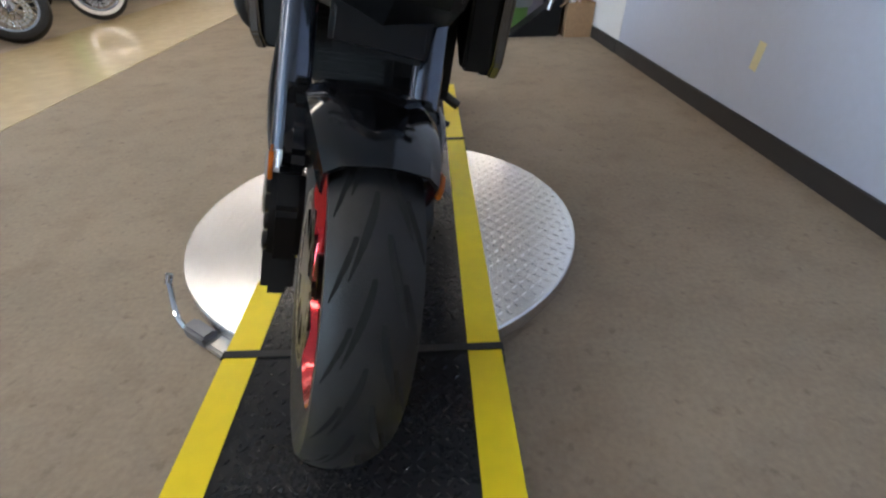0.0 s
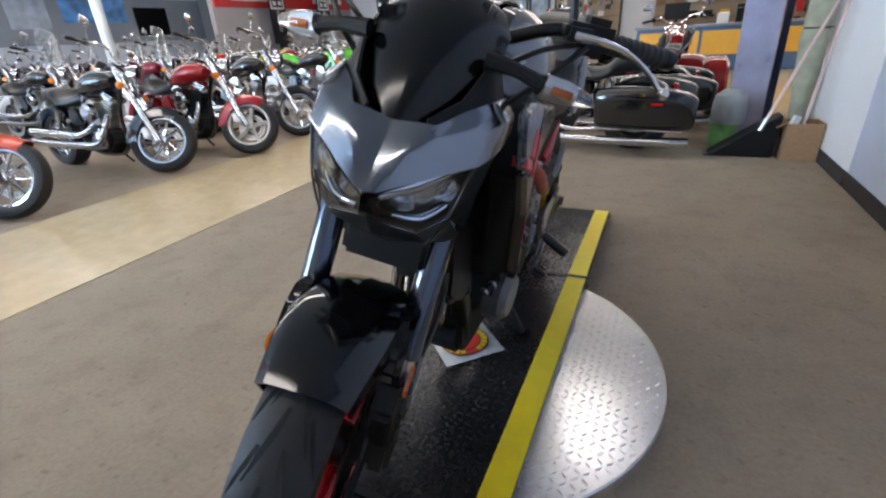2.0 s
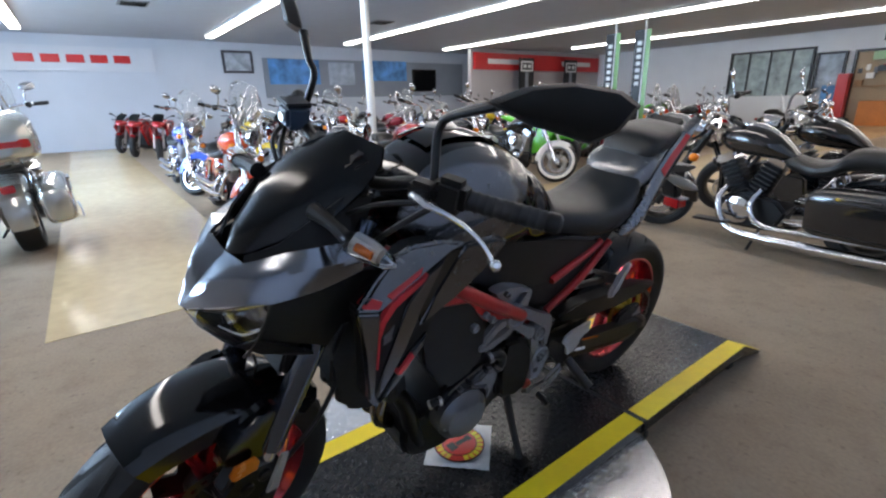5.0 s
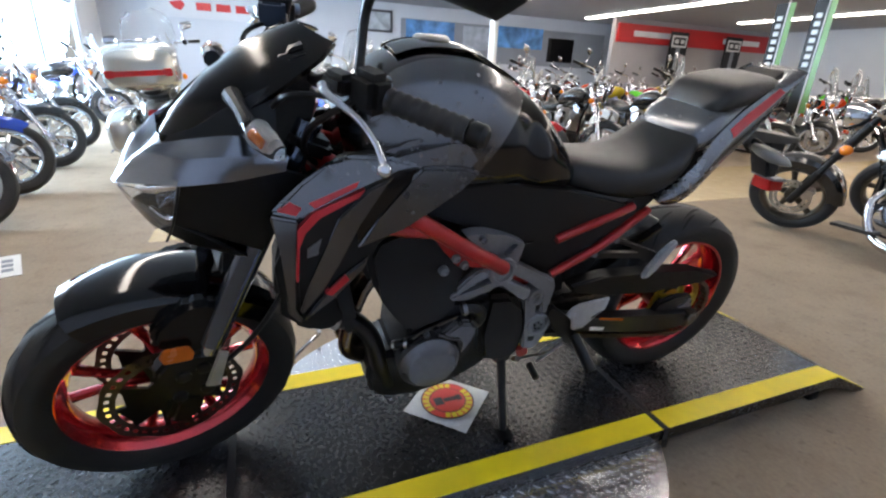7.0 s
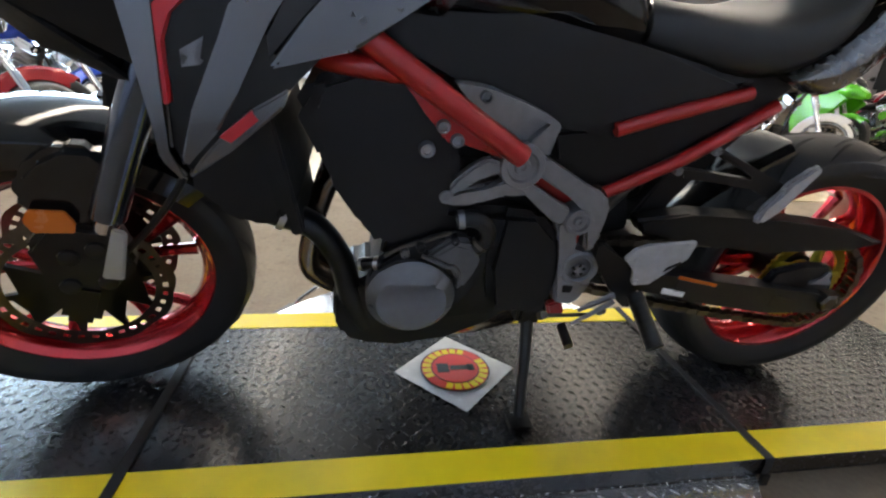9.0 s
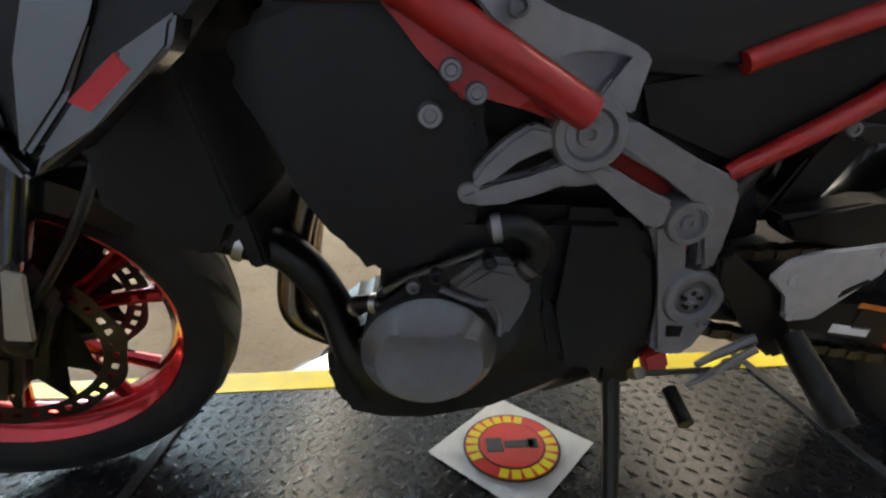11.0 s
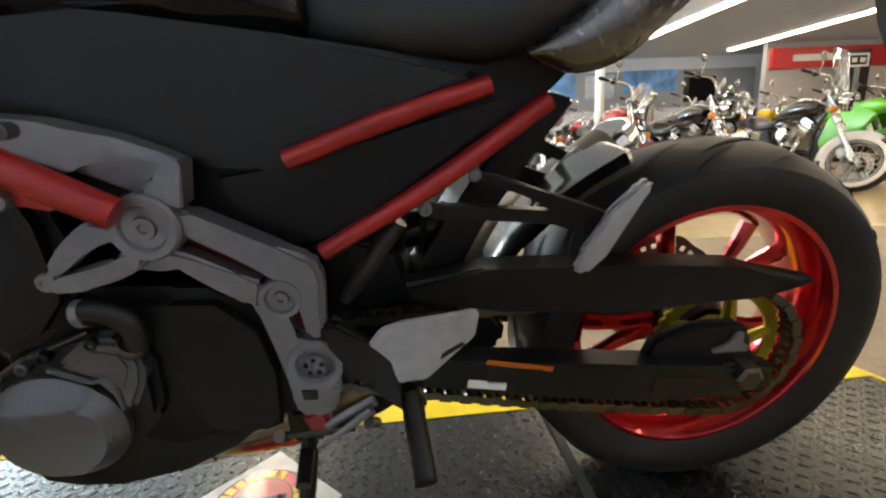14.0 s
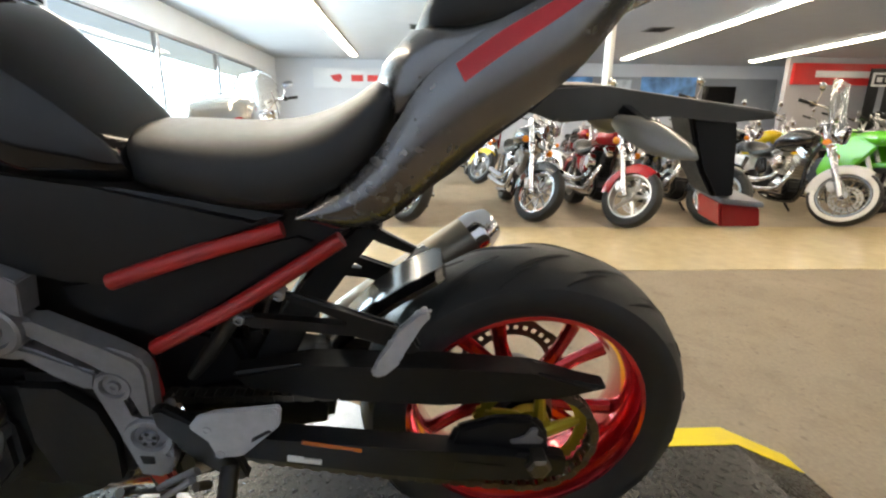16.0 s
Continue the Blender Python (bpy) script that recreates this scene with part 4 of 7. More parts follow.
two_sided("shroud_infill", lambda bm: prism(bm, [(0.280, 0.820), (0.33, 0.842), (0.46, 0.895), (0.51, 0.898), (0.50, 0.80), (0.42, 0.72), (0.34, 0.640), (0.275, 0.612)], 0.150, 0.196, 0.006, skew=flare), DARKPAINT, bike)
two_sided("shroud_strake", lambda bm: prism(bm, [(0.416, 0.864), (0.466, 0.882), (0.441, 0.856), (0.399, 0.794), (0.357, 0.714), (0.328, 0.664), (0.285, 0.618), (0.280, 0.625), (0.302, 0.690), (0.336, 0.762), (0.359, 0.815)], 0.170, 0.2035, 0.004, skew=flare), GREYPAINT, bike)
two_sided("shroud_wing", lambda bm: prism(bm, [(0.418, 0.722), (0.408, 0.695), (0.342, 0.640), (0.286, 0.602), (0.300, 0.626), (0.355, 0.685)], 0.170, 0.207, 0.004, skew=flare), GREYPAINT, bike)
two_sided("shroud_channel", lambda bm: prism(bm, [(0.468, 0.893), (0.520, 0.895), (0.498, 0.866), (0.438, 0.804), (0.393, 0.745), (0.390, 0.779), (0.427, 0.838)], 0.150, 0.199, 0.004, skew=flare), GLOSSBLACK, bike)
two_sided("knee_panel", lambda bm: prism(bm, [(0.522, 0.896), (0.615, 0.892), (0.652, 0.878), (0.610, 0.848), (0.550, 0.806), (0.500, 0.768), (0.392, 0.741), (0.440, 0.803), (0.500, 0.866)], 0.150, 0.203, 0.006, skew=flare), GREYPAINT, bike, "metallic grey knee panel")
for name, q in (("upper_stripe", [(0.254, 0.841), (0.275, 0.854), (0.294, 0.843), (0.284, 0.832)]), ("long_stripe", [(0.307, 0.850), (0.397, 0.880), (0.390, 0.870), (0.316, 0.841)]), ("bent_stripe", [(0.284, 0.806), (0.312, 0.834), (0.407, 0.866), (0.396, 0.853), (0.324, 0.823), (0.298, 0.798), (0.286, 0.770), (0.281, 0.70), (0.277, 0.70)]), ("low_stripe", [(0.330, 0.660), (0.370, 0.693), (0.378, 0.681), (0.343, 0.652)])):
    two_sided("red_" + name, lambda bm: prism(bm, q, 0.180, 0.2085, 0, skew=flare), REDDECAL, bike, "red stripe decal")
two_sided("grey_mark", lambda bm: prism(bm, [(0.300, 0.760), (0.327, 0.776), (0.322, 0.768), (0.312, 0.758), (0.322, 0.748), (0.318, 0.744), (0.299, 0.741), (0.309, 0.752)], 0.180, 0.1985, 0, skew=flare), CASTGREY, bike)

# seats and tail
keys = [(0.915, 0.060, 0.775, 0.852), (0.95, 0.092, 0.775, 0.865), (1.02, 0.122, 0.765, 0.864), (1.09, 0.142, 0.757, 0.862), (1.16, 0.152, 0.757, 0.868), (1.22, 0.154, 0.772, 0.888), (1.265, 0.148, 0.803, 0.916), (1.300, 0.132, 0.848, 0.940), (1.322, 0.100, 0.884, 0.946)]
bm = loft(bmesh.new(), [hull_ring(y, w, zb, zt, 34, 3.2) for y, w, zb, zt in smooth_rings(keys, 3)])
part("rider_seat", bm, SEATM, bike, "scooped black vinyl rider seat")
keys = [(1.334, 0.075, 0.965, 0.990), (1.348, 0.100, 0.968, 1.022), (1.368, 0.114, 0.975, 1.046), (1.395, 0.119, 0.980, 1.060), (1.43, 0.118, 0.985, 1.068), (1.50, 0.108, 1.000, 1.078), (1.57, 0.092, 1.020, 1.078), (1.615, 0.062, 1.030, 1.066), (1.63, 0.04, 1.038, 1.056)]
bm = loft(bmesh.new(), [hull_ring(y, w, zb, zt, 30, 4.0) for y, w, zb, zt in smooth_rings(keys, 2)])
part("pillion_seat", bm, SEATM, bike, "raised black pillion seat")
keys = [(1.275, 0.050, 0.850, 0.915), (1.290, 0.104, 0.850, 0.948), (1.32, 0.136, 0.868, 0.982), (1.36, 0.136, 0.890, 1.006), (1.40, 0.130, 0.915, 1.010), (1.50, 0.110, 0.965, 1.044), (1.62, 0.084, 1.015, 1.082), (1.70, 0.056, 1.050, 1.098), (1.725, 0.028, 1.065, 1.092)]
bm = loft(bmesh.new(), [hull_ring(y, w, zb, zt, 30, 3.0) for y, w, zb, zt in smooth_rings(keys, 3)])
part("tail_deck", bm, TAILPAINT, bike, "pale metallic tail between the seats")
def tail_in(x, y, z):
    return x * (1 - 0.58 * max(0, min(1, (y - 1.30) / 0.46)))
TAIL_TOP = [(1.184, 0.775), (1.242, 0.809), (1.284, 0.847), (1.315, 0.890), (1.342, 0.930), (1.377, 0.962), (1.428, 0.997), (1.480, 1.024), (1.545, 1.058), (1.639, 1.103)]
TAIL_LOW = [(1.192, 0.766), (1.238, 0.750), (1.281, 0.756), (1.324, 0.780), (1.380, 0.829), (1.429, 0.867), (1.492, 0.909), (1.547, 0.955), (1.597, 1.017), (1.652, 1.081)]


def tail_skin(bm, v0=0.0, v1=1.0, lift=0.0, first=0, last=9):
    """A bowed panel between the upper and the lower line of the tail."""
    up, low = curve_points([(0, *p) for p in TAIL_TOP[first:last + 1]], 4), curve_points([(0, *p) for p in TAIL_LOW[first:last + 1]], 4)
    rings = []
    for a, b in zip(up, low):
        out = []
        for k in range(11):
            v = v0 + (v1 - v0) * k / 10
            p = a.lerp(b, v)
            crease = 0.022 * math.sin(math.pi * min(1, v * 1.25)) if v < 0.4 else 0.022 * math.cos(math.pi * 0.5 * (v - 0.4) / 0.6) ** 0.7
            out.append(Vector((tail_in(0.150, p.y, p.z) + crease + lift, p.y, p.z)))
        rings.append(out + [Vector((q.x - 0.006 - lift, q.y, q.z)) for q in out[::-1]])
    return loft(bm, rings)


two_sided("tail_panel", lambda bm: tail_skin(bm), TAILPAINT, bike, "dark metallic grey tail panel with a red stripe")
two_sided("tail_stripe", lambda bm: tail_skin(bm, 0.10, 0.30, 0.0012, 5, 8), REDDECAL, bike)
part("tail_underside", prism(bmesh.new(), [(1.197, 0.772), (1.270, 0.819), (1.342, 0.924), (1.428, 0.994), (1.546, 1.053), (1.633, 1.094), (1.605, 1.014), (1.556, 0.947), (1.494, 0.897), (1.430, 0.853), (1.381, 0.812), (1.324, 0.771), (1.266, 0.747)], -0.115, 0.115, 0.008, skew=tail_in), PLASTIC, bike)
# added black blocks that darken the open gaps below seat and rear stay
part("seat_base", prism(bmesh.new(), [(0.98, 0.70), (0.98, 0.785), (1.20, 0.79), (1.29, 0.86), (1.33, 0.85), (1.27, 0.765), (1.215, 0.715), (1.16, 0.70)], -0.115, 0.105, 0.006), PLASTIC, bike)
part("inner_fender", prism(bmesh.new(), [(1.05, 0.46), (1.10, 0.55), (1.17, 0.65), (1.25, 0.725), (1.285, 0.715), (1.225, 0.64), (1.16, 0.55), (1.115, 0.46)], -0.080, 0.065, 0.006), PLASTIC, bike)
# number plate hanger
hang = part("plate_hanger", prism(bmesh.new(), [(1.48, 0.895), (1.53, 0.925), (1.60, 0.925), (1.70, 0.912), (1.868, 0.892), (1.873, 0.882), (1.80, 0.876), (1.70, 0.884), (1.62, 0.880), (1.54, 0.872)], -0.055, 0.055, 0.006), HANGER, bike, "dark grey plastic number plate hanger")
part("flap", prism(bmesh.new(), [(1.745, 0.884), (1.825, 0.878), (1.850, 0.755), (1.815, 0.752), (1.780, 0.80)], -0.04, 0.04, 0.006), PLASTIC, hang)
part("red_reflector", prism(bmesh.new(), [(1.822, 0.748), (1.892, 0.742), (1.902, 0.708), (1.832, 0.708)], -0.02, 0.045, 0.003), REDLENS, hang, "flat red reflector")
part("reflector_back", prism(bmesh.new(), [(1.818, 0.758), (1.890, 0.752), (1.892, 0.7435), (1.822, 0.7495)], -0.052, 0.052, 0.002), CASTGREY, hang)
for s in (1, -1):
    st = part("rear_indicator", tube(bmesh.new(), [(s * 0.045, 1.635, 0.892), (s * 0.085, 1.650, 0.874)], 0.012, 8), PLASTIC, hang)
    bm = bmesh.new()
    loft(bm, [[Vector((s * x, 1.655 + q.x * 0.85 + dy, 0.866 + dz + q.z * 0.75)) for q in hull_ring(0, wy, -hz, hz, 12)] for x, wy, hz, dy, dz in ((0.066, 0.020, 0.014, -0.025, 0.012), (0.080, 0.030, 0.022, -0.014, 0.006), (0.105, 0.032, 0.024, 0.006, -0.006), (0.130, 0.024, 0.014, 0.026, -0.016), (0.140, 0.006, 0.004, 0.040, -0.022))])
    part("lens", bm, PALELENS, st, "pale indicator lens")

# frame
def rail(bm, pts, r, flat=1.0):
    return tube(bm, pts, r, 14, 5, flat)
for s in (1, -1):
    fr = part("main_frame", rail(bmesh.new(), [(s * 0.05, 0.31, 0.890), (s * 0.120, 0.380, 0.867), (s * 0.165, 0.448, 0.824), (s * 0.190, 0.632, 0.709), (s * 0.190, 0.693, 0.671), (s * 0.186, 0.753, 0.633)], [0.021, 0.021, 0.020, 0.0185, 0.0180, 0.0180], 0.95), REDFRAME, bike, "red painted tubular main frame")
    part("gusset", prism(bmesh.new(), [(0.562, 0.731), (0.634, 0.700), (0.691, 0.659), (0.730, 0.622), (0.689, 0.644), (0.652, 0.643), (0.629, 0.649), (0.620, 0.666), (0.602, 0.692), (0.580, 0.712)], s * 0.150, s * 0.180, 0.006), REDFRAME, fr)
    part("rear_rail", rail(bmesh.new(), [(s * 0.138, 0.921, 0.670), (s * 0.138, 1.032, 0.708), (s * 0.124, 1.155, 0.741)], [0.0122, 0.0124, 0.0116]), REDFRAME, fr)
    part("rear_stay", rail(bmesh.new(), [(s * 0.120, 0.944, 0.550), (s * 0.124, 1.085, 0.629), (s * 0.108, 1.230, 0.720)], [0.0116, 0.0126, 0.0122]), REDFRAME, fr)
    part("down_tube", rail(bmesh.new(), [(s * 0.06, 0.31, 0.82), (s * 0.125, 0.43, 0.757), (s * 0.160, 0.50, 0.746), (s * 0.180, 0.580, 0.740)], [0.018, 0.018, 0.017, 0.012]), REDFRAME, fr)
    for y, z, x, r in ((0.625, 0.673, 0.186, 0.0105), (0.648, 0.653, 0.186, 0.0105), (0.606, 0.632, 0.170, 0.0125)):
        bm = lathe(bmesh.new(), [(s * (x - 0.03), 0.002), (s * (x - 0.03), r), (s * x, r), (s * (x + 0.004), r * 0.85), (s * (x + 0.004), r * 0.55), (s * (x + 0.001), r * 0.45), (s * (x + 0.001), 0.002)], (0, y, z), 18)
        part("bolt", bm, CASTGREY, fr, "grey frame bolt")
    # grey pivot casting, in spoked arms
    pl = part("pivot_plate", prism(bmesh.new(), [(0.851, 0.502), (0.871, 0.506), (0.900, 0.493), (0.894, 0.459), (0.896, 0.441), (0.943, 0.440), (0.959, 0.418), (0.956, 0.389), (0.943, 0.364), (0.940, 0.328), (0.921, 0.314), (0.886, 0.322), (0.880, 0.357), (0.884, 0.400), (0.880, 0.427)], s * 0.122, s * 0.150, 0.006), CASTGREY, fr, "cast grey aluminium pivot plate")
    part("arm_front_upper", prism(bmesh.new(), [(0.706, 0.621), (0.722, 0.617), (0.741, 0.608), (0.737, 0.593), (0.714, 0.598), (0.691, 0.588), (0.668, 0.570), (0.661, 0.557), (0.646, 0.551), (0.639, 0.558), (0.658, 0.584), (0.683, 0.607)], s * 0.140, s * 0.164, 0.005), CASTGREY, pl)
    part("arm_front_lower", prism(bmesh.new(), [(0.638, 0.541), (0.633, 0.552), (0.654, 0.560), (0.669, 0.555), (0.709, 0.564), (0.742, 0.586), (0.760, 0.582), (0.753, 0.563), (0.739, 0.557), (0.715, 0.546), (0.683, 0.540), (0.655, 0.539)], s * 0.140, s * 0.166, 0.005), CASTGREY, pl)
    part("arm_rear", prism(bmesh.new(), [(0.791, 0.628), (0.814, 0.619), (0.894, 0.574), (0.933, 0.557), (0.944, 0.542), (0.946, 0.521), (0.938, 0.445), (0.915, 0.444), (0.913, 0.518), (0.900, 0.533), (0.862, 0.554), (0.793, 0.593)], s * 0.124, s * 0.156, 0.007), CASTGREY, pl)
    part("arm_inner", prism(bmesh.new(), [(0.765, 0.582), (0.797, 0.571), (0.847, 0.541), (0.874, 0.529), (0.866, 0.500), (0.849, 0.499), (0.818, 0.525), (0.790, 0.549), (0.763, 0.567)], s * 0.124, s * 0.154, 0.005), CASTGREY, pl)
    part("web", prism(bmesh.new(), [(0.741, 0.580), (0.792, 0.578), (0.791, 0.552), (0.760, 0.548), (0.737, 0.553)], s * 0.120, s * 0.146, 0.003), CASTGREY, pl)
    part("inner_frame", prism(bmesh.new(), [(0.786, 0.597), (0.857, 0.563), (0.921, 0.506), (0.923, 0.408), (0.888, 0.410), (0.888, 0.479), (0.843, 0.517), (0.789, 0.559)], s * 0.090, s * 0.118, 0.004), REDFRAME, pl, "red frame seen between the cast arms")
    for y, z, x, r in ((0.764, 0.609, 0.158, 0.0385), (0.892, 0.506, 0.148, 0.0270), (0.920, 0.405, 0.146, 0.0375)):
        bm = lathe(bmesh.new(), [(s * (x - 0.03), 0.002), (s * (x - 0.03), r), (s * (x + 0.006), r), (s * (x + 0.010), r * 0.93), (s * (x + 0.010), r * 0.70), (s * (x + 0.004), r * 0.62), (s * (x + 0.004), r * 0.36), (s * (x + 0.008), r * 0.32), (s * (x + 0.008), r * 0.16), (s * (x + 0.005), r * 0.12), (s * (x + 0.005), 0.002)], (0, y, z), 32)
        part("boss", bm, CASTGREY, pl)
    # black plugs stand for the dark inside of five undrilled holes
    for k in range(5):
        a = radians(90 + 72 * k)
        part("boss_hole", lathe(bmesh.new(), [(s * 0.140, 0.001), (s * 0.140, 0.0036), (s * 0.1545, 0.0036), (s * 0.1545, 0.001)], (0, 0.918 + 0.0105 * math.cos(a), 0.403 + 0.0105 * math.sin(a)), 10), BLACK, pl)
    for y, z, x, r in ((0.644, 0.552, 0.164, 0.0115), (0.948, 0.450, 0.146, 0.0095), (0.941, 0.368, 0.150, 0.0085)):
        bm = lathe(bmesh.new(), [(s * (x - 0.02), 0.002), (s * (x - 0.02), r), (s * x, r), (s * (x + 0.002), r * 0.85), (s * (x + 0.002), r * 0.5), (s * (x - 0.001), r * 0.45), (s * (x - 0.001), 0.002)], (0, y, z), 16)
        part("bolt", bm, CASTGREY, pl)
    # the slot is a black patch on the plate, its shade as colour
    bm = prism(bmesh.new(), [(0.895, 0.366), (0.917, 0.364), (0.916, 0.348), (0.897, 0.349)], s * 0.146, s * 0.1515, 0.001)
    part("slot", bm, BLACK, pl)
    swell = lambda x, y, z, s=s: x + s * 0.040 * max(0, (0.76 - y) / 0.13)
    cv = part("frame_cap", prism(bmesh.new(), [(0.635, 0.737), (0.658, 0.735), (0.683, 0.731), (0.704, 0.726), (0.723, 0.718), (0.759, 0.707), (0.801, 0.689), (0.816, 0.680), (0.816, 0.675), (0.808, 0.627), (0.781, 0.633), (0.768, 0.642), (0.779, 0.659), (0.803, 0.680), (0.776, 0.687), (0.752, 0.688), (0.729, 0.684), (0.713, 0.674), (0.664, 0.706)], s * 0.125, s * 0.160, 0.006, skew=swell), CASTGREY, fr, "grey plastic cap over the frame")
    part("cap_recess", prism(bmesh.new(), [(0.705, 0.676), (0.727, 0.687), (0.775, 0.692), (0.808, 0.684), (0.782, 0.652), (0.766, 0.637)], s * 0.120, s * 0.143, 0.003, skew=swell), CASTGREY, cv)
    bm = lathe(bmesh.new(), [(s * 0.17, 0.002), (s * 0.17, 0.0085), (s * 0.198, 0.0085), (s * 0.199, 0.006), (s * 0.193, 0.005), (s * 0.193, 0.002)], (0, 0.681, 0.721), 16)
    part("cap_screw", bm, DARKCAST, cv)

# engine, narrower towards its sump and its front
def sump(x, y, z):
    cut = 0.35 * max(0, 0.45 - z) * (1 - 0.6 * max(0, min(1, (y - 0.55) / 0.2)))
    return x * (1 - min(0.6, cut / 0.145))
eng = part("engine", prism(bmesh.new(), [(0.54, 0.42), (0.55, 0.50), (0.62, 0.53), (0.78, 0.52), (0.87, 0.47), (0.885, 0.32), (0.82, 0.275), (0.63, 0.205), (0.53, 0.205), (0.515, 0.26), (0.525, 0.34)], -0.145, 0.145, 0.018, skew=sump), ENGINE, bike, "black four-cylinder engine")
part("cylinder_block", prism(bmesh.new(), [(0.475, 0.60), (0.60, 0.665), (0.66, 0.52), (0.55, 0.465)], -0.160, 0.145, 0.012), ENGINE, eng)
part("cylinder_head", prism(bmesh.new(), [(0.405, 0.675), (0.43, 0.720), (0.57, 0.760), (0.61, 0.715), (0.605, 0.655), (0.445, 0.590)], -0.165, 0.140, 0.016), ENGINE, eng)
for s in (1, -1):
    part("cylinder_cover", prism(bmesh.new(), [(0.438, 0.62), (0.428, 0.68), (0.445, 0.725), (0.50, 0.745), (0.585, 0.745), (0.64, 0.70), (0.665, 0.62), (0.665, 0.52), (0.62, 0.470), (0.540, 0.448), (0.518, 0.472), (0.497, 0.512), (0.464, 0.565)], s * 0.12, s * 0.160, 0.024, seg=4), ENGINE, eng)
# generator cover: round rim, flat-topped bevelled face with a notch
def cover_ring(x, r, top, notch=0.0):
    pts = []
    for k in range(60):
        a = 2 * math.pi * k / 60
        q = r * (1 - notch * math.exp(-((math.degrees(a) - 42) / 7) ** 2))
        pts.append(Vector((x, 0.597 + 1.02 * q * math.cos(a), 0.352 + min(top, 0.96 * q * math.sin(a)))))
    return pts
bm = bmesh.new()
loft(bm, [cover_ring(0.120, 0.080, 1), cover_ring(0.166, 0.080, 1, 0.03), cover_ring(0.169, 0.078, 0.072, 0.05), cover_ring(0.186, 0.062, 0.043, 0.14), cover_ring(0.1875, 0.050, 0.036, 0.05), cover_ring(0.189, 0.025, 0.020), cover_ring(0.1893, 0.008, 0.007)])
gen = part("generator_cover", bm, DARKCAST, eng, "round grey generator cover", sharp=24)
# ribs added along the two highlight lines of the cover
for a, b in (((0.520, 0.345), (0.546, 0.334)), ((0.645, 0.338), (0.668, 0.342))):
    part("face_rib", tube(bmesh.new(), [(0.178, a[0], a[1]), (0.183, b[0], b[1])], [0.0025, 0.002], 8), DARKCAST, gen)
# gear case above it: pale bevelled shield with a raised edge and a black step below
case = part("gear_case", prism(bmesh.new(), [(0.617, 0.442), (0.662, 0.478), (0.696, 0.474), (0.708, 0.457), (0.719, 0.437), (0.713, 0.409), (0.691, 0.368), (0.678, 0.376), (0.679, 0.404), (0.669, 0.420), (0.655, 0.421)], 0.130, 0.168, 0.007), DARKCAST, eng, "grey gear case cover", sharp=20)
part("case_panel", prism(bmesh.new(), [(0.633, 0.443), (0.668, 0.466), (0.698, 0.458), (0.706, 0.436), (0.690, 0.400), (0.683, 0.412), (0.671, 0.428)], 0.160, 0.1705, 0.003), DARKCAST, case)
part("case_edge", tube(bmesh.new(), [(0.168, 0.612, 0.442), (0.170, 0.655, 0.422), (0.170, 0.669, 0.422), (0.170, 0.681, 0.404), (0.168, 0.681, 0.376)], 0.004, 8), DARKCAST, case)
part("case_step", prism(bmesh.new(), [(0.530, 0.420), (0.563, 0.445), (0.608, 0.463), (0.662, 0.482), (0.700, 0.478), (0.725, 0.44), (0.715, 0.35), (0.66, 0.29), (0.54, 0.29), (0.515, 0.35)], 0.12, 0.156, 0.010), ENGINE, eng)
part("step_edge", tube(bmesh.new(), [(0.154, 0.548, 0.432), (0.154, 0.575, 0.449), (0.154, 0.608, 0.461), (0.154, 0.635, 0.471), (0.154, 0.662, 0.481)], 0.0035, 8), CHAIN, eng)
for y, z in ((0.609, 0.456), (0.668, 0.470), (0.582, 0.444)):
    part("case_bolt", lathe(bmesh.new(), [(0.150, 0.002), (0.150, 0.008), (0.168, 0.008), (0.170, 0.006), (0.170, 0.0035), (0.167, 0.003), (0.167, 0.002)], (0, y, z), 14), ENGINE if y > 0.6 else DARKCAST, eng)
part("pump_elbow", tube(bmesh.new(), [(0.125, 0.505, 0.395), (0.135, 0.524, 0.407), (0.145, 0.545, 0.410)], 0.011, 12), BLACK, eng)
part("hose_clamp", tube(bmesh.new(), [(0.138, 0.532, 0.4085), (0.141, 0.539, 0.4095)], 0.0128, 14), STEEL, eng)
part("hose_clamp", tube(bmesh.new(), [(0.126, 0.508, 0.397), (0.129, 0.513, 0.400)], 0.0125, 14), STEEL, eng)
part("water_hose", tube(bmesh.new(), [(0.165, 0.665, 0.512), (0.168, 0.695, 0.516), (0.168, 0.718, 0.500), (0.165, 0.722, 0.475), (0.16, 0.706, 0.455)], 0.015, 12), BLACK, eng)
part("hose_clamp", tube(bmesh.new(), [(0.164, 0.715, 0.468), (0.163, 0.711, 0.462)], 0.0172, 14), CHAIN, eng)
part("hose_clamp", tube(bmesh.new(), [(0.166, 0.668, 0.5125), (0.1665, 0.678, 0.514)], 0.0168, 14), CASTGREY, eng)
part("sprocket_cover", prism(bmesh.new(), [(0.745, 0.525), (0.82, 0.52), (0.87, 0.47), (0.885, 0.40), (0.875, 0.31), (0.82, 0.29), (0.755, 0.31), (0.735, 0.40)], 0.11, 0.155, 0.016), PLASTIC, eng)
part("oil_pan", prism(bmesh.new(), [(0.465, 0.265), (0.480, 0.205), (0.56, 0.178), (0.66, 0.190), (0.80, 0.250), (0.82, 0.28), (0.64, 0.28)], -0.10, 0.115, 0.014, skew=sump), ENGINE, eng)
lathe_bm = lathe(bmesh.new(), [(-0.20, 0.01), (-0.20, 0.085), (-0.15, 0.095), (-0.13, 0.095), (-0.13, 0.01)], (0, 0.74, 0.37), 36)
part("clutch_cover", lathe_bm, ENGINE, eng)
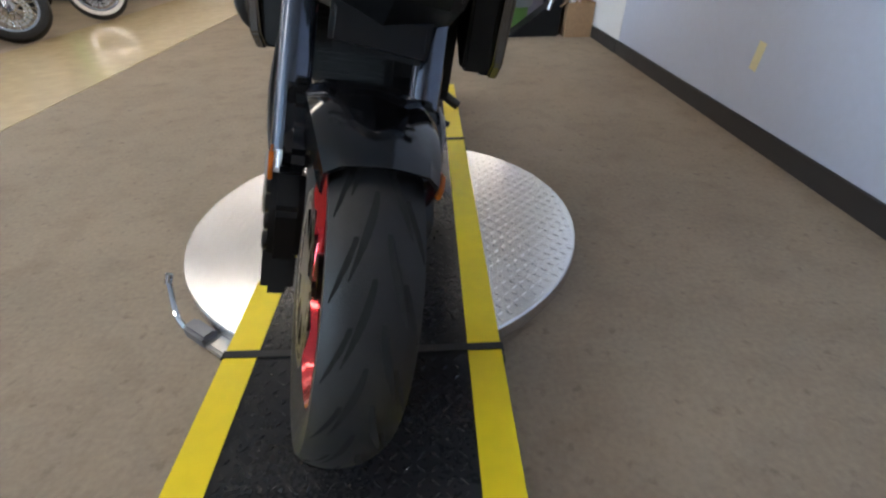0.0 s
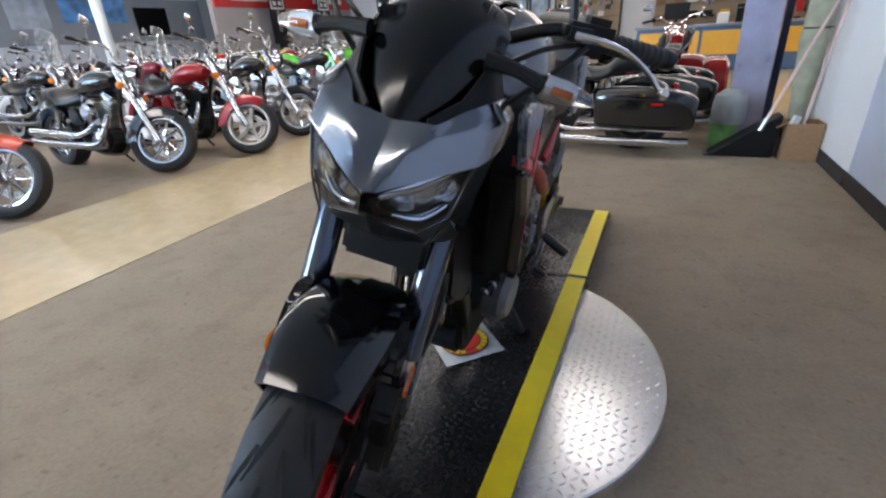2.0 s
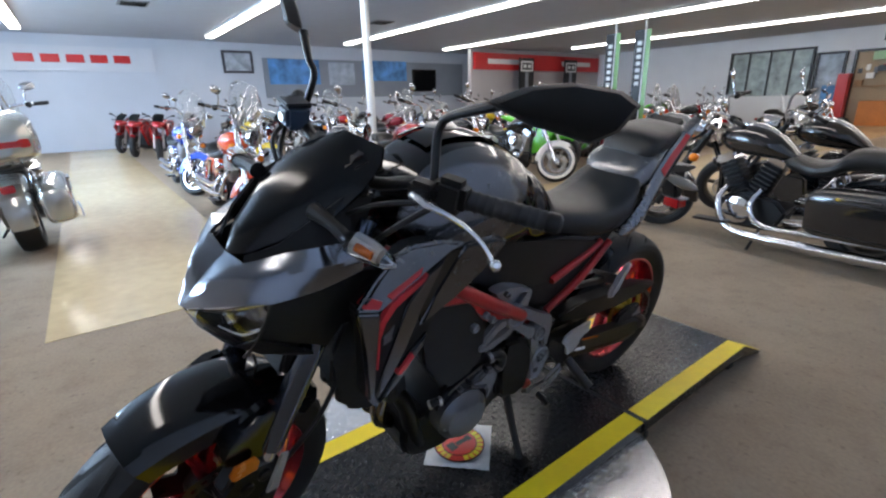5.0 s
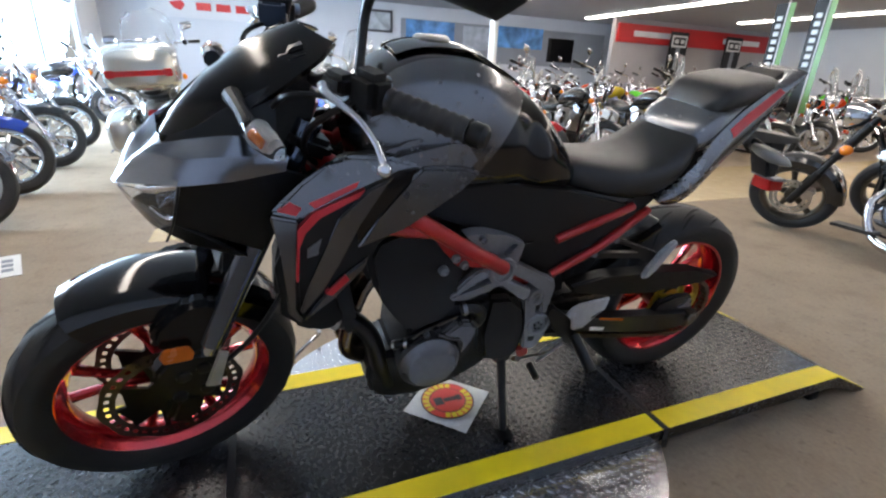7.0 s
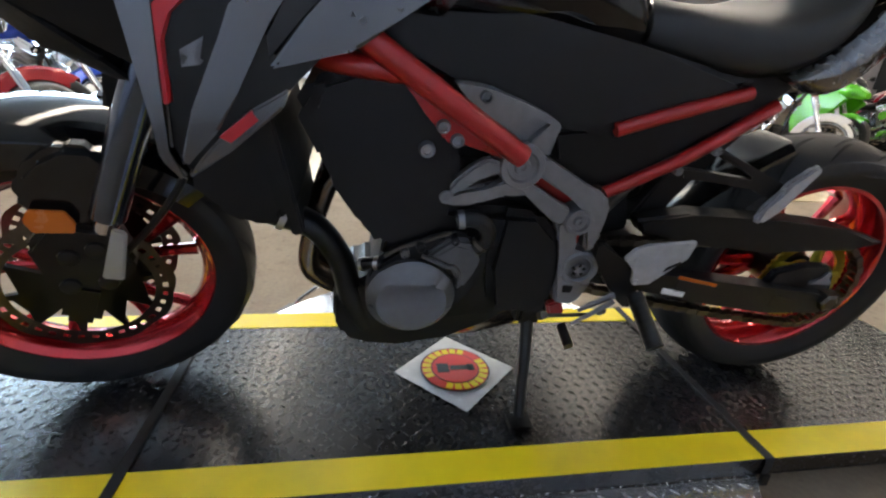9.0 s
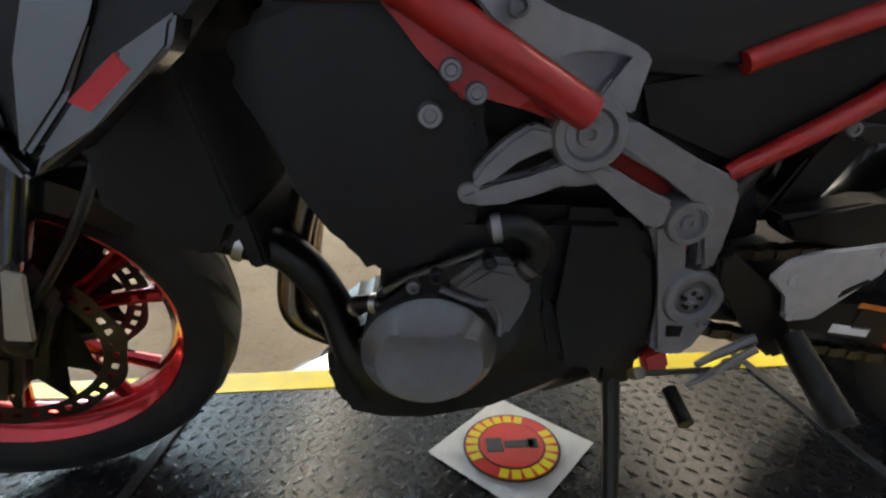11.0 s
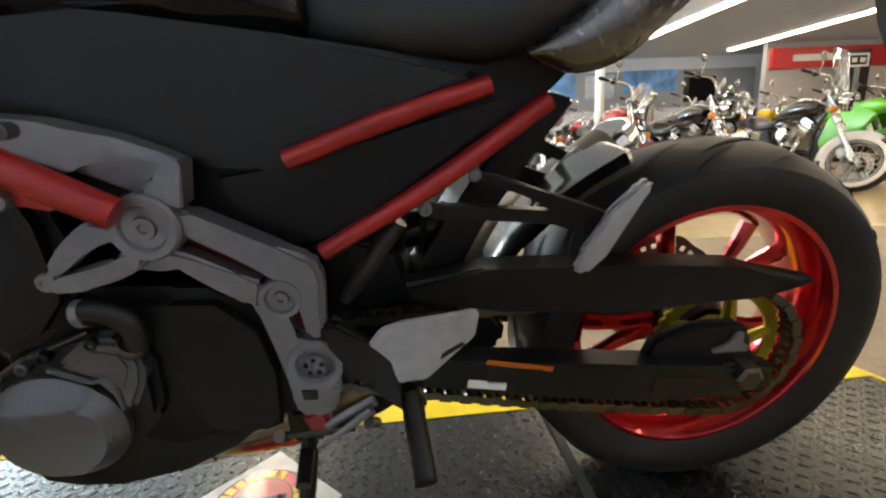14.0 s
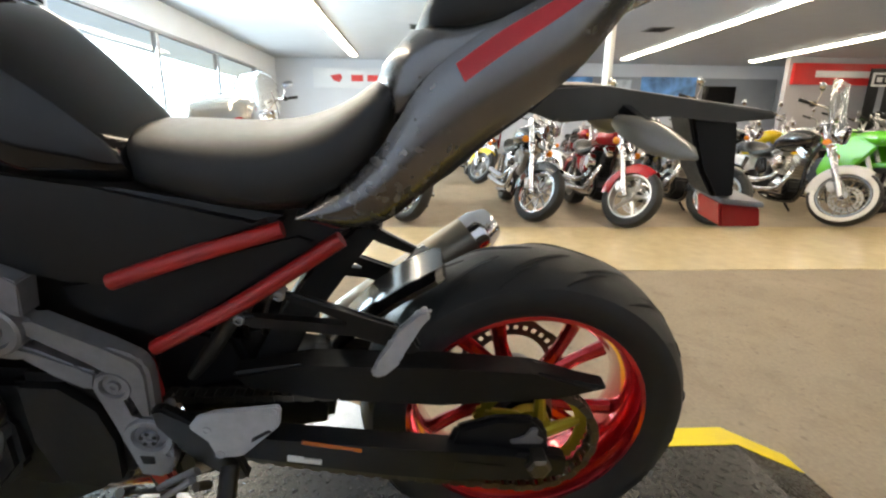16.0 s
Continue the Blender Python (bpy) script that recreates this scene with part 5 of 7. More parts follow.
# radiator and exhaust
rad = part("radiator", prism(bmesh.new(), [(0.325, 0.80), (0.355, 0.812), (0.408, 0.53), (0.378, 0.52)], -0.165, 0.165, 0.004), GROOVE, bike, "black finned radiator")
for k in range(24):
    f = k / 23
    part("fin", box(bmesh.new(), (0, 0.323 + 0.053 * f, 0.79 - 0.255 * f), (0.30, 0.006, 0.004), (-11, 0, 0)), GROOVE, rad)
part("radiator_side", prism(bmesh.new(), [(0.300, 0.795), (0.262, 0.74), (0.242, 0.66), (0.236, 0.580), (0.262, 0.545), (0.268, 0.500), (0.318, 0.470), (0.370, 0.472), (0.398, 0.520), (0.372, 0.66), (0.350, 0.795)], 0.045, 0.125, 0.014, seg=3), PLASTIC, rad)
# added black strip that keeps the gap under the radiator dark
part("lower_tank", prism(bmesh.new(), [(0.376, 0.518), (0.400, 0.524), (0.410, 0.455), (0.390, 0.450)], -0.12, 0.12, 0.004), PLASTIC, rad)
ex = part("exhaust", tube(bmesh.new(), [(-0.02, 0.60, 0.118), (-0.03, 0.66, 0.118)], 0.045, 16), HEADER, bike, "heat-tinted steel exhaust")
for x in (-0.125, -0.065, -0.005, 0.050):
    part("header_pipe", tube(bmesh.new(), [(x, 0.510, 0.580), (x, 0.460, 0.540), (x, 0.432, 0.48), (x, 0.410, 0.40), (x * 0.97, 0.404, 0.340), (x * 0.9 - 0.006, 0.428, 0.300), (x * 0.7 - 0.014, 0.50, 0.245), (x * 0.35 - 0.02, 0.58, 0.175), (-0.02, 0.64, 0.130)], 0.0195, 14), HEADER, ex)
part("radiator_hose", tube(bmesh.new(), [(0.081, 0.342, 0.482), (0.077, 0.369, 0.469), (0.078, 0.425, 0.445), (0.080, 0.468, 0.378), (0.082, 0.488, 0.290), (0.075, 0.515, 0.220)], 0.0235, 16), BLACK, bike, "thick black radiator hose")
part("hose_clamp", tube(bmesh.new(), [(0.0795, 0.365, 0.471), (0.079, 0.375, 0.466)], 0.0255, 16), STEEL, bike)
part("belly_cover", prism(bmesh.new(), [(0.452, 0.300), (0.450, 0.237), (0.470, 0.187), (0.52, 0.168), (0.587, 0.161), (0.688, 0.193), (0.772, 0.233), (0.844, 0.272), (0.85, 0.30), (0.75, 0.34), (0.50, 0.34)], -0.095, 0.095, 0.016, seg=3), ENGINE, bike)
part("collector", tube(bmesh.new(), [(-0.03, 0.62, 0.118), (-0.04, 0.80, 0.14), (-0.08, 0.98, 0.20), (-0.14, 1.10, 0.32), (-0.17, 1.17, 0.42)], [0.04, 0.05, 0.05, 0.032, 0.03], 16), HEADER, ex)
bm = tube(bmesh.new(), [(-0.165, 1.15, 0.405), (-0.180, 1.20, 0.445), (-0.225, 1.38, 0.555), (-0.248, 1.455, 0.600)], [0.036, 0.046, 0.050, 0.047], 20)
can = part("silencer", bm, SILENCER, ex, "short satin steel silencer")
part("end_cap", tube(bmesh.new(), [(-0.246, 1.448, 0.596), (-0.253, 1.470, 0.610), (-0.262, 1.497, 0.627)], [0.049, 0.047, 0.032], 20), CHROME, can, "bright silencer end cap")
part("silencer_bracket", prism(bmesh.new(), [(1.225, 0.655), (1.245, 0.668), (1.262, 0.655), (1.345, 0.610), (1.350, 0.590), (1.255, 0.628)], -0.155, -0.140, 0.004), BLACK, can)

# rear wheel, swingarm, chain
rear_wheel = part("rear_wheel", rim_barrel((0, RY, RZ), 0.150, 0.227), CANDY, bike, "glossy candy red rear wheel rim")
part("tyre", tyre((0, RY, RZ), 0.320, 0.186, 0.221), RUBBER, rear_wheel, "wide black rear tyre")
part("tread_pattern", groove_shade_strips((0, RY, RZ), 0.320, 0.186, 16), GROOVE, rear_wheel)
for bm in spokes((0, RY, RZ), 0.213, thick=0.024, start=48, hub=0.05):
    part("spoke", bm, CANDY, rear_wheel)
part("hub", lathe(bmesh.new(), [(-0.07, 0.02), (-0.07, 0.05), (-0.03, 0.06), (0.03, 0.06), (0.07, 0.05), (0.07, 0.02)], (0, RY, RZ), 28), BLACK, rear_wheel)
part("brake_disc", brake_disc((-0.095, RY, RZ), 0.080, 0.118, 30), ROTOR, rear_wheel)
bm = bmesh.new()
n = 43
prof = []
for k in range(n * 4):
    a = 2 * math.pi * k / (n * 4)
    r = 0.107 + (0.004 if k % 4 in (1, 2) else 0)
    prof.append((RY + r * math.cos(a), RZ + r * math.sin(a)))
inner = [(RY + 0.088 * math.cos(2 * math.pi * k / (n * 4)), RZ + 0.088 * math.sin(2 * math.pi * k / (n * 4))) for k in range(n * 4)]
rows = [[bm.verts.new((x, y, z)) for y, z in q] for x, q in ((0.090, prof), (0.096, prof), (0.096, inner), (0.090, inner))]
for i in range(4):
    a, b = rows[i], rows[(i + 1) % 4]
    for k in range(n * 4):
        bm.faces.new((a[k], a[(k + 1) % (n * 4)], b[(k + 1) % (n * 4)], b[k]))
for k in range(5):
    a = radians(10 + 72 * k)
    tube(bm, [(0.093, RY + 0.03 * math.cos(a - 0.5), RZ + 0.03 * math.sin(a - 0.5)), (0.093, RY + 0.095 * math.cos(a), RZ + 0.095 * math.sin(a))], [0.013, 0.008], 8)
lathe(bm, [(0.075, 0.01), (0.075, 0.042), (0.097, 0.042), (0.097, 0.01)], (0, RY, RZ), 28)
part("sprocket", bm, GOLD, rear_wheel, "gold rear sprocket")
sw = part("swingarm", prism(bmesh.new(), [(0.90, 0.425), (1.00, 0.412), (1.10, 0.385), (1.278, 0.362), (1.50, 0.334), (1.556, 0.328), (1.572, 0.306), (1.566, 0.288), (1.540, 0.270), (1.405, 0.281), (1.269, 0.303), (1.147, 0.328), (0.92, 0.368)], 0.104, 0.142, 0.010), ENGINE, bike, "black box-section swingarm")
part("swingarm_right", prism(bmesh.new(), [(0.90, 0.425), (1.062, 0.430), (1.278, 0.400), (1.53, 0.345), (1.605, 0.335), (1.630, 0.315), (1.625, 0.290), (1.590, 0.275), (1.374, 0.285), (1.147, 0.318), (0.92, 0.355)], -0.142, -0.112, 0.010), BLACK, sw)
part("cross_brace", prism(bmesh.new(), [(0.925, 0.425), (1.10, 0.432), (1.17, 0.420), (1.192, 0.395), (1.185, 0.350), (1.10, 0.335), (0.925, 0.355)], -0.115, 0.082, 0.012), BLACK, sw)
part("axle_plate", prism(bmesh.new(), [(1.385, 0.335), (1.400, 0.378), (1.470, 0.398), (1.535, 0.394), (1.558, 0.370), (1.565, 0.325), (1.572, 0.285), (1.53, 0.268), (1.45, 0.275)], 0.100, 0.122, 0.008), ENGINE, sw)
part("tie_hook", prism(bmesh.new(), [(1.494, 0.353), (1.519, 0.361), (1.529, 0.380), (1.541, 0.378), (1.537, 0.361), (1.553, 0.353), (1.550, 0.344), (1.530, 0.347), (1.515, 0.350), (1.496, 0.345)], 0.120, 0.127, 0.002), CASTGREY, sw)
part("adjuster", prism(bmesh.new(), [(1.550, 0.330), (1.592, 0.322), (1.596, 0.282), (1.550, 0.270)], 0.108, 0.138, 0.005), BLACK, sw)
bm = lathe(bmesh.new(), [(0.10, 0.004), (0.10, 0.022), (0.152, 0.022), (0.156, 0.016), (0.156, 0.004)], (0, RY, RZ - 0.008), 6)
part("axle_nut", bm, CHAIN, sw)
part("orange_label", box(bmesh.new(), (0.1428, 1.196, 0.368), (0.001, 0.098, 0.008), (-13, 0, 0)), ORANGE, sw, "thin orange warning strip")
for y, z, w in ((1.190, 0.351, 0.080), (1.440, 0.308, 0.085)):
    part("grey_label", box(bmesh.new(), (0.1428, y, z), (0.001, w, 0.028), (-9, 0, 0)), DARKPAINT, sw)
bm = bmesh.new()
box(bm, (0.1428, 1.149, 0.340), (0.001, 0.056, 0.013), (-11, 0, 0))
part("white_label", bm, PAPER, sw, "white bar label")
part("chain_guard", prism(bmesh.new(), [(1.035, 0.488), (1.157, 0.503), (1.368, 0.494), (1.53, 0.478), (1.665, 0.442), (1.577, 0.420), (1.374, 0.418), (1.179, 0.436), (1.06, 0.455)], 0.070, 0.108, 0.008), PLASTIC, bike, "long black chain guard")
# chain: links run round both sprockets
FS = (0.845, 0.395)
pts = []
r0, r1 = 0.040, 0.112
d = math.hypot(RY - FS[0], RZ - FS[1])
base, off = math.atan2(RZ - FS[1], RY - FS[0]), math.acos((r0 - r1) / d)
t0, t1 = base + off, base - off
up0, up1 = (FS[0] + r0 * math.cos(t0), FS[1] + r0 * math.sin(t0)), (RY + r1 * math.cos(t0), RZ + r1 * math.sin(t0))
lo0, lo1 = (FS[0] + r0 * math.cos(t1), FS[1] + r0 * math.sin(t1)), (RY + r1 * math.cos(t1), RZ + r1 * math.sin(t1))
line = [Vector((up0[0] + (up1[0] - up0[0]) * k / 44, up0[1] + (up1[1] - up0[1]) * k / 44)) for k in range(44)]
line += [Vector((RY + r1 * math.cos(t0 + (t1 - t0) * k / 22), RZ + r1 * math.sin(t0 + (t1 - t0) * k / 22))) for k in range(22)]
line += [Vector((lo1[0] + (lo0[0] - lo1[0]) * k / 44, lo1[1] + (lo0[1] - lo1[1]) * k / 44 - 0.012 * math.sin(math.pi * k / 44))) for k in range(44)]
bm = bmesh.new()
for k in range(len(line)):
    a, b = line[k], line[(k + 1) % len(line)]
    c, dd = (a + b) / 2, b - a
    wide = 0.0105 if k % 2 else 0.0075
    for s in (-1, 1):
        box(bm, (0.093 + s * wide, c.x, c.y), (0.0022, dd.length * 1.15, 0.013), (math.degrees(math.atan2(dd.y, dd.x)), 0, 0))
    box(bm, (0.093, a.x, a.y), (0.016, 0.008, 0.008), (45, 0, 0))
tagged(part("chain", bm, CHAIN, bike, "greasy steel drive chain"), kind="stuff")
part("damper_rod", tube(bmesh.new(), [(0.066, 0.952, 0.448), (0.066, 0.985, 0.490), (0.066, 1.040, 0.565)], [0.009, 0.014, 0.014], 12), HANGER, bike)
part("shock", tube(bmesh.new(), [(0.01, 0.93, 0.50), (0.01, 1.14, 0.545)], 0.028, 14), BLACK, bike)
coil = [Vector((0.01 + 0.036 * math.cos(k * 0.55), 0.95 + 0.16 * k / 59, 0.505 + 0.034 * k / 59 + 0.036 * math.sin(k * 0.55))) for k in range(60)]
bm = tube(bmesh.new(), coil, 0.005, 6)
part("spring", bm, CHAIN, bike)
# added black blocks so that the gaps between frame, arms and shock stay dark
part("air_box", prism(bmesh.new(), [(0.65, 0.60), (0.78, 0.585), (0.86, 0.56), (0.945, 0.545), (0.99, 0.585), (1.06, 0.655), (1.16, 0.72), (0.92, 0.74), (0.66, 0.72)], -0.095, 0.100, 0.012), PLASTIC, bike)
part("inner_panel", prism(bmesh.new(), [(0.62, 0.66), (0.80, 0.63), (0.93, 0.54), (0.90, 0.46), (0.78, 0.50), (0.64, 0.52)], -0.080, 0.082, 0.008), ENGINE, bike)
part("linkage_cover", prism(bmesh.new(), [(0.86, 0.50), (0.90, 0.535), (0.97, 0.535), (1.035, 0.525), (1.06, 0.44), (0.90, 0.41)], -0.07, 0.070, 0.010), ENGINE, bike)
# hugger and the pillion foot rests
bm = bmesh.new()
loft(bm, [[Vector((-w, y, z - 0.012)), Vector((-w * 0.8, y, z)), Vector((w * 0.8, y, z)), Vector((w, y, z - 0.012)), Vector((w * 0.97, y + 0.006, z - 0.020)), Vector((-w * 0.97, y + 0.006, z - 0.020))] for y, z, w in ((1.175, 0.470, 0.050), (1.205, 0.520, 0.066), (1.25, 0.568, 0.074), (1.31, 0.612, 0.076), (1.365, 0.640, 0.070), (1.378, 0.640, 0.055))])
part("hugger", bm, HUGGER, bike, "satin black hugger over the rear tyre")
for s in (1, -1):
    br = part("pillion_bracket", prism(bmesh.new(), [(1.137, 0.640), (1.154, 0.641), (1.219, 0.614), (1.297, 0.579), (1.327, 0.575), (1.342, 0.542), (1.327, 0.528), (1.294, 0.547), (1.240, 0.573), (1.091, 0.582), (1.071, 0.592), (1.074, 0.606), (1.100, 0.602), (1.230, 0.587), (1.256, 0.585), (1.211, 0.608), (1.145, 0.627)], s * 0.108, s * 0.124, 0.005), BLACK, bike, "black forked pillion foot rest bracket")
    part("pillion_peg", prism(bmesh.new(), [(1.261, 0.508), (1.281, 0.500), (1.313, 0.530), (1.314, 0.558), (1.359, 0.612), (1.355, 0.625), (1.337, 0.622), (1.312, 0.581), (1.294, 0.571), (1.282, 0.532)], s * 0.126, s * 0.144, 0.006), PALECAST, br, "folded silver pillion foot rest")
    for y, z in ((1.137, 0.638), (1.075, 0.598)):
        part("bolt", lathe(bmesh.new(), [(s * 0.105, 0.002), (s * 0.105, 0.0085), (s * 0.125, 0.0085), (s * 0.127, 0.007), (s * 0.127, 0.004), (s * 0.124, 0.0035), (s * 0.124, 0.002)], (0, y, z), 14), CASTGREY, br)
    hp = part("rider_foot_bracket", prism(bmesh.new(), [(0.933, 0.463), (0.952, 0.468), (0.998, 0.431), (1.030, 0.406), (1.048, 0.365), (1.064, 0.322), (1.040, 0.311), (1.013, 0.334), (0.990, 0.369), (0.954, 0.403), (0.941, 0.434)], s * 0.140, s * 0.160, 0.005), BLACK, bike, "black rider foot rest bracket")
    part("heel_plate", prism(bmesh.new(), [(0.992, 0.440), (1.010, 0.463), (1.035, 0.469), (1.128, 0.480), (1.134, 0.475), (1.128, 0.440), (1.063, 0.380), (1.034, 0.379), (1.021, 0.391), (1.022, 0.415)], s * 0.164, s * 0.172, 0.003), PALECAST, hp, "silver heel plate")
    # uncut slot: a black strip carries its shade
    part("heel_slot", prism(bmesh.new(), [(1.082, 0.411), (1.085, 0.420), (1.111, 0.435), (1.115, 0.431)], s * 0.1715, s * 0.1735, 0.0005), BLACK, hp)
    for y, z in ((1.020, 0.436), (1.032, 0.388), (1.120, 0.468)):
        part("heel_screw", lathe(bmesh.new(), [(s * 0.164, 0.002), (s * 0.164, 0.0075), (s * 0.1735, 0.0070), (s * 0.1735, 0.0045), (s * 0.1725, 0.004), (s * 0.1725, 0.002)], (0, y, z), 12), PALECAST, hp)
    a, b = Vector((s * 0.170, 1.041, 0.357)), Vector((s * 0.262, 1.053, 0.299))
    bm = tube(bmesh.new(), [a.lerp(b, k / 24) for k in range(25)], [0.0175 if k % 3 or k < 3 else 0.0185 for k in range(25)], 14, 1, flat=0.8)
    part("foot_rest", bm, BLACK, hp, "ribbed black foot rest")
# gear lever and side stand on the left
gl = part("gear_lever", tube(bmesh.new(), [(0.186, 0.990, 0.353), (0.186, 0.945, 0.319), (0.186, 0.915, 0.299)], [0.007, 0.0055, 0.0045], 10, flat=0.7), CASTGREY, bike, "slim silver gear lever")
part("lever_arm", tube(bmesh.new(), [(0.176, 0.994, 0.359), (0.176, 0.953, 0.339), (0.176, 0.927, 0.323)], [0.009, 0.0075, 0.005], 10, flat=0.6), CASTGREY, gl)
part("toe_peg", tube(bmesh.new(), [(0.181, 0.898, 0.290), (0.226, 0.899, 0.277)], 0.010, 10), BLACK, gl)
part("link_rod", tube(bmesh.new(), [(0.161, 0.962, 0.301), (0.161, 0.863, 0.300)], 0.004, 8), CHAIN, gl)
part("rod_end", tube(bmesh.new(), [(0.151, 0.990, 0.300), (0.171, 0.982, 0.319)], 0.008, 12), CHAIN, gl)
part("rod_end", tube(bmesh.new(), [(0.151, 0.864, 0.291), (0.171, 0.862, 0.310)], 0.008, 12), CHAIN, gl)
st = part("side_stand", tube(bmesh.new(), [(0.095, 0.875, 0.235), (0.145, 0.868, 0.150), (0.225, 0.850, 0.048)], [0.015, 0.013, 0.011], 10), BLACK, bike, "black side stand, swung out")
part("stand_foot", box(bmesh.new(), (0.235, 0.848, 0.043), (0.05, 0.055, 0.008), (0, -LEAN_SIDE, 0), 0.003), BLACK, st)
part("stand_mount", box(bmesh.new(), (0.085, 0.875, 0.245), (0.06, 0.06, 0.07), bevel=0.01), BLACK, st)
part("red_link", box(bmesh.new(), (0.122, 0.905, 0.290), (0.018, 0.034, 0.040), (20, 0, 0), 0.005), REDFRAME, bike)


# the body is set wider than its drawing
def widen(ob):
    for v in ob.data.vertices:
        v.co.x += (0.029 if v.co.x > 0 else 0.065) * min(1.0, abs(v.co.x) / 0.10)


wheels = ("front_wheel", "rear_wheel", "fork", "front_", "headlight", "chin", "cowl", "fly_screen", "lamp", "instrument", "handlebar", "mirror", "cable", "cover_rib", "brake_reservoir", "side_stand")
for ob in list(bike.children_recursive):
    top = ob
    while top.parent is not bike:
        top = top.parent
    if ob.type == "MESH" and not top.name.startswith(wheels):
        widen(ob)


# ---- the other motorcycles ----
def paint(name, col, metal=0.3):
    return mat(name, col, 0.18, metal, var=0.06, scale=200, coat=1.0)


P_BLACK, P_RED, P_ORANGE, P_BLUE, P_GREEN, P_SILVER, P_YELLOW, P_WINE, P_WHITE = (paint("paint_black", (0.006, 0.006, 0.007), 0.0), paint("paint_red", (0.38, 0.012, 0.015)), paint("paint_orange_red", (0.70, 0.06, 0.012), 0.0),
    paint("paint_blue", (0.02, 0.07, 0.45)), paint("paint_green", (0.10, 0.50, 0.03), 0.0), paint("paint_silver", (0.48, 0.47, 0.44), 0.7), paint("paint_yellow", (0.75, 0.50, 0.02), 0.0), paint("paint_wine", (0.22, 0.01, 0.02)), paint("paint_white", (0.70, 0.70, 0.68), 0.0))
WHITEWALL = mat("whitewall", (0.72, 0.70, 0.66), 0.6, var=0.05)
SCREEN = glass("windscreen", (0.93, 0.95, 0.95), 0.02, 0.92)
AMBER = mat("amber_lens", (0.80, 0.20, 0.01), 0.25, var=0.05, coat=0.6)


def fat_tyre(c, R, w, rim):
    p = [(-w * 0.36, rim), (-w * 0.48, rim + 0.02), (-w * 0.5, (rim + R) / 2), (-w * 0.44, R - 0.018), (-w * 0.25, R - 0.004), (0, R), (w * 0.25, R - 0.004), (w * 0.44, R - 0.018), (w * 0.5, (rim + R) / 2), (w * 0.48, rim + 0.02), (w * 0.36, rim)]
    return lathe(bmesh.new(), p, c, 40, closed=True)


def cruiser_wheel(bike, name, c, R, w, rim, style, turn, metal):
    def put(n, bm, m, parent, label=""):
        return part(n, moved(bm, turn), m, parent, label)
    p = [(-w * 0.40, rim + 0.004), (-w * 0.40, rim - 0.012), (-w * 0.2, rim - 0.026), (w * 0.2, rim - 0.026), (w * 0.40, rim - 0.012), (w * 0.40, rim + 0.004)]
    wh = put(name, lathe(bmesh.new(), p, c, 40, closed=True), metal, bike)
    put("tyre", fat_tyre(c, R, w, rim), RUBBER, wh)
    put("hub", lathe(bmesh.new(), [(-0.06, 0.01), (-0.06, 0.045), (-0.03, 0.055), (0.03, 0.055), (0.06, 0.045), (0.06, 0.01)], c, 20), metal, wh)
    if style == "five":
        for k in range(5):
            a = radians(20 + 72 * k)
            put("spoke", tube(bmesh.new(), [(c[0], c[1] + q * math.cos(a), c[2] + q * math.sin(a)) for q in (0.04, (rim + 0.04) / 2, rim - 0.015)], [0.030, 0.018, 0.026], 8, 3, flat=1.1), metal, wh)
    elif style == "swirl":
        for k in range(9):
            a = radians(40 * k)
            put("spoke", tube(bmesh.new(), [(c[0], c[1] + q * math.cos(a + b), c[2] + q * math.sin(a + b)) for q, b in ((0.04, 0), ((rim + 0.04) / 2, 0.25), (rim - 0.015, 0.28))], [0.018, 0.012, 0.016], 6, 3, flat=1.1), metal, wh)
    else:
        bm = bmesh.new()
        for k in range(36):
            a = radians(10 * k)
            b = a + (0.5 if k % 2 else -0.5)
            s = 0.03 if k % 4 < 2 else -0.03
            tube(bm, [(c[0] + s, c[1] + 0.045 * math.cos(a), c[2] + 0.045 * math.sin(a)), (c[0], c[1] + (rim - 0.018) * math.cos(b), c[2] + (rim - 0.018) * math.sin(b))], 0.0032, 4)
        tagged(put("wire_spokes", bm, CHROME, wh), kind="stuff")
    if style == "white":
        for s in (-1, 1):
            put("whitewall", lathe(bmesh.new(), [(s * (w * 0.47), rim + 0.012), (s * (w * 0.505), rim + 0.02), (s * (w * 0.508), (rim + R) / 2), (s * (w * 0.48), (rim + R) / 2 + 0.012), (s * (w * 0.45), rim + 0.012)], c, 40, closed=True), WHITEWALL, wh, "white sidewall band")
    put("brake_disc", brake_disc((c[0] + 0.075, c[1], c[2]), 0.09, 0.145, 24, 0), STEEL, wh)
    return wh


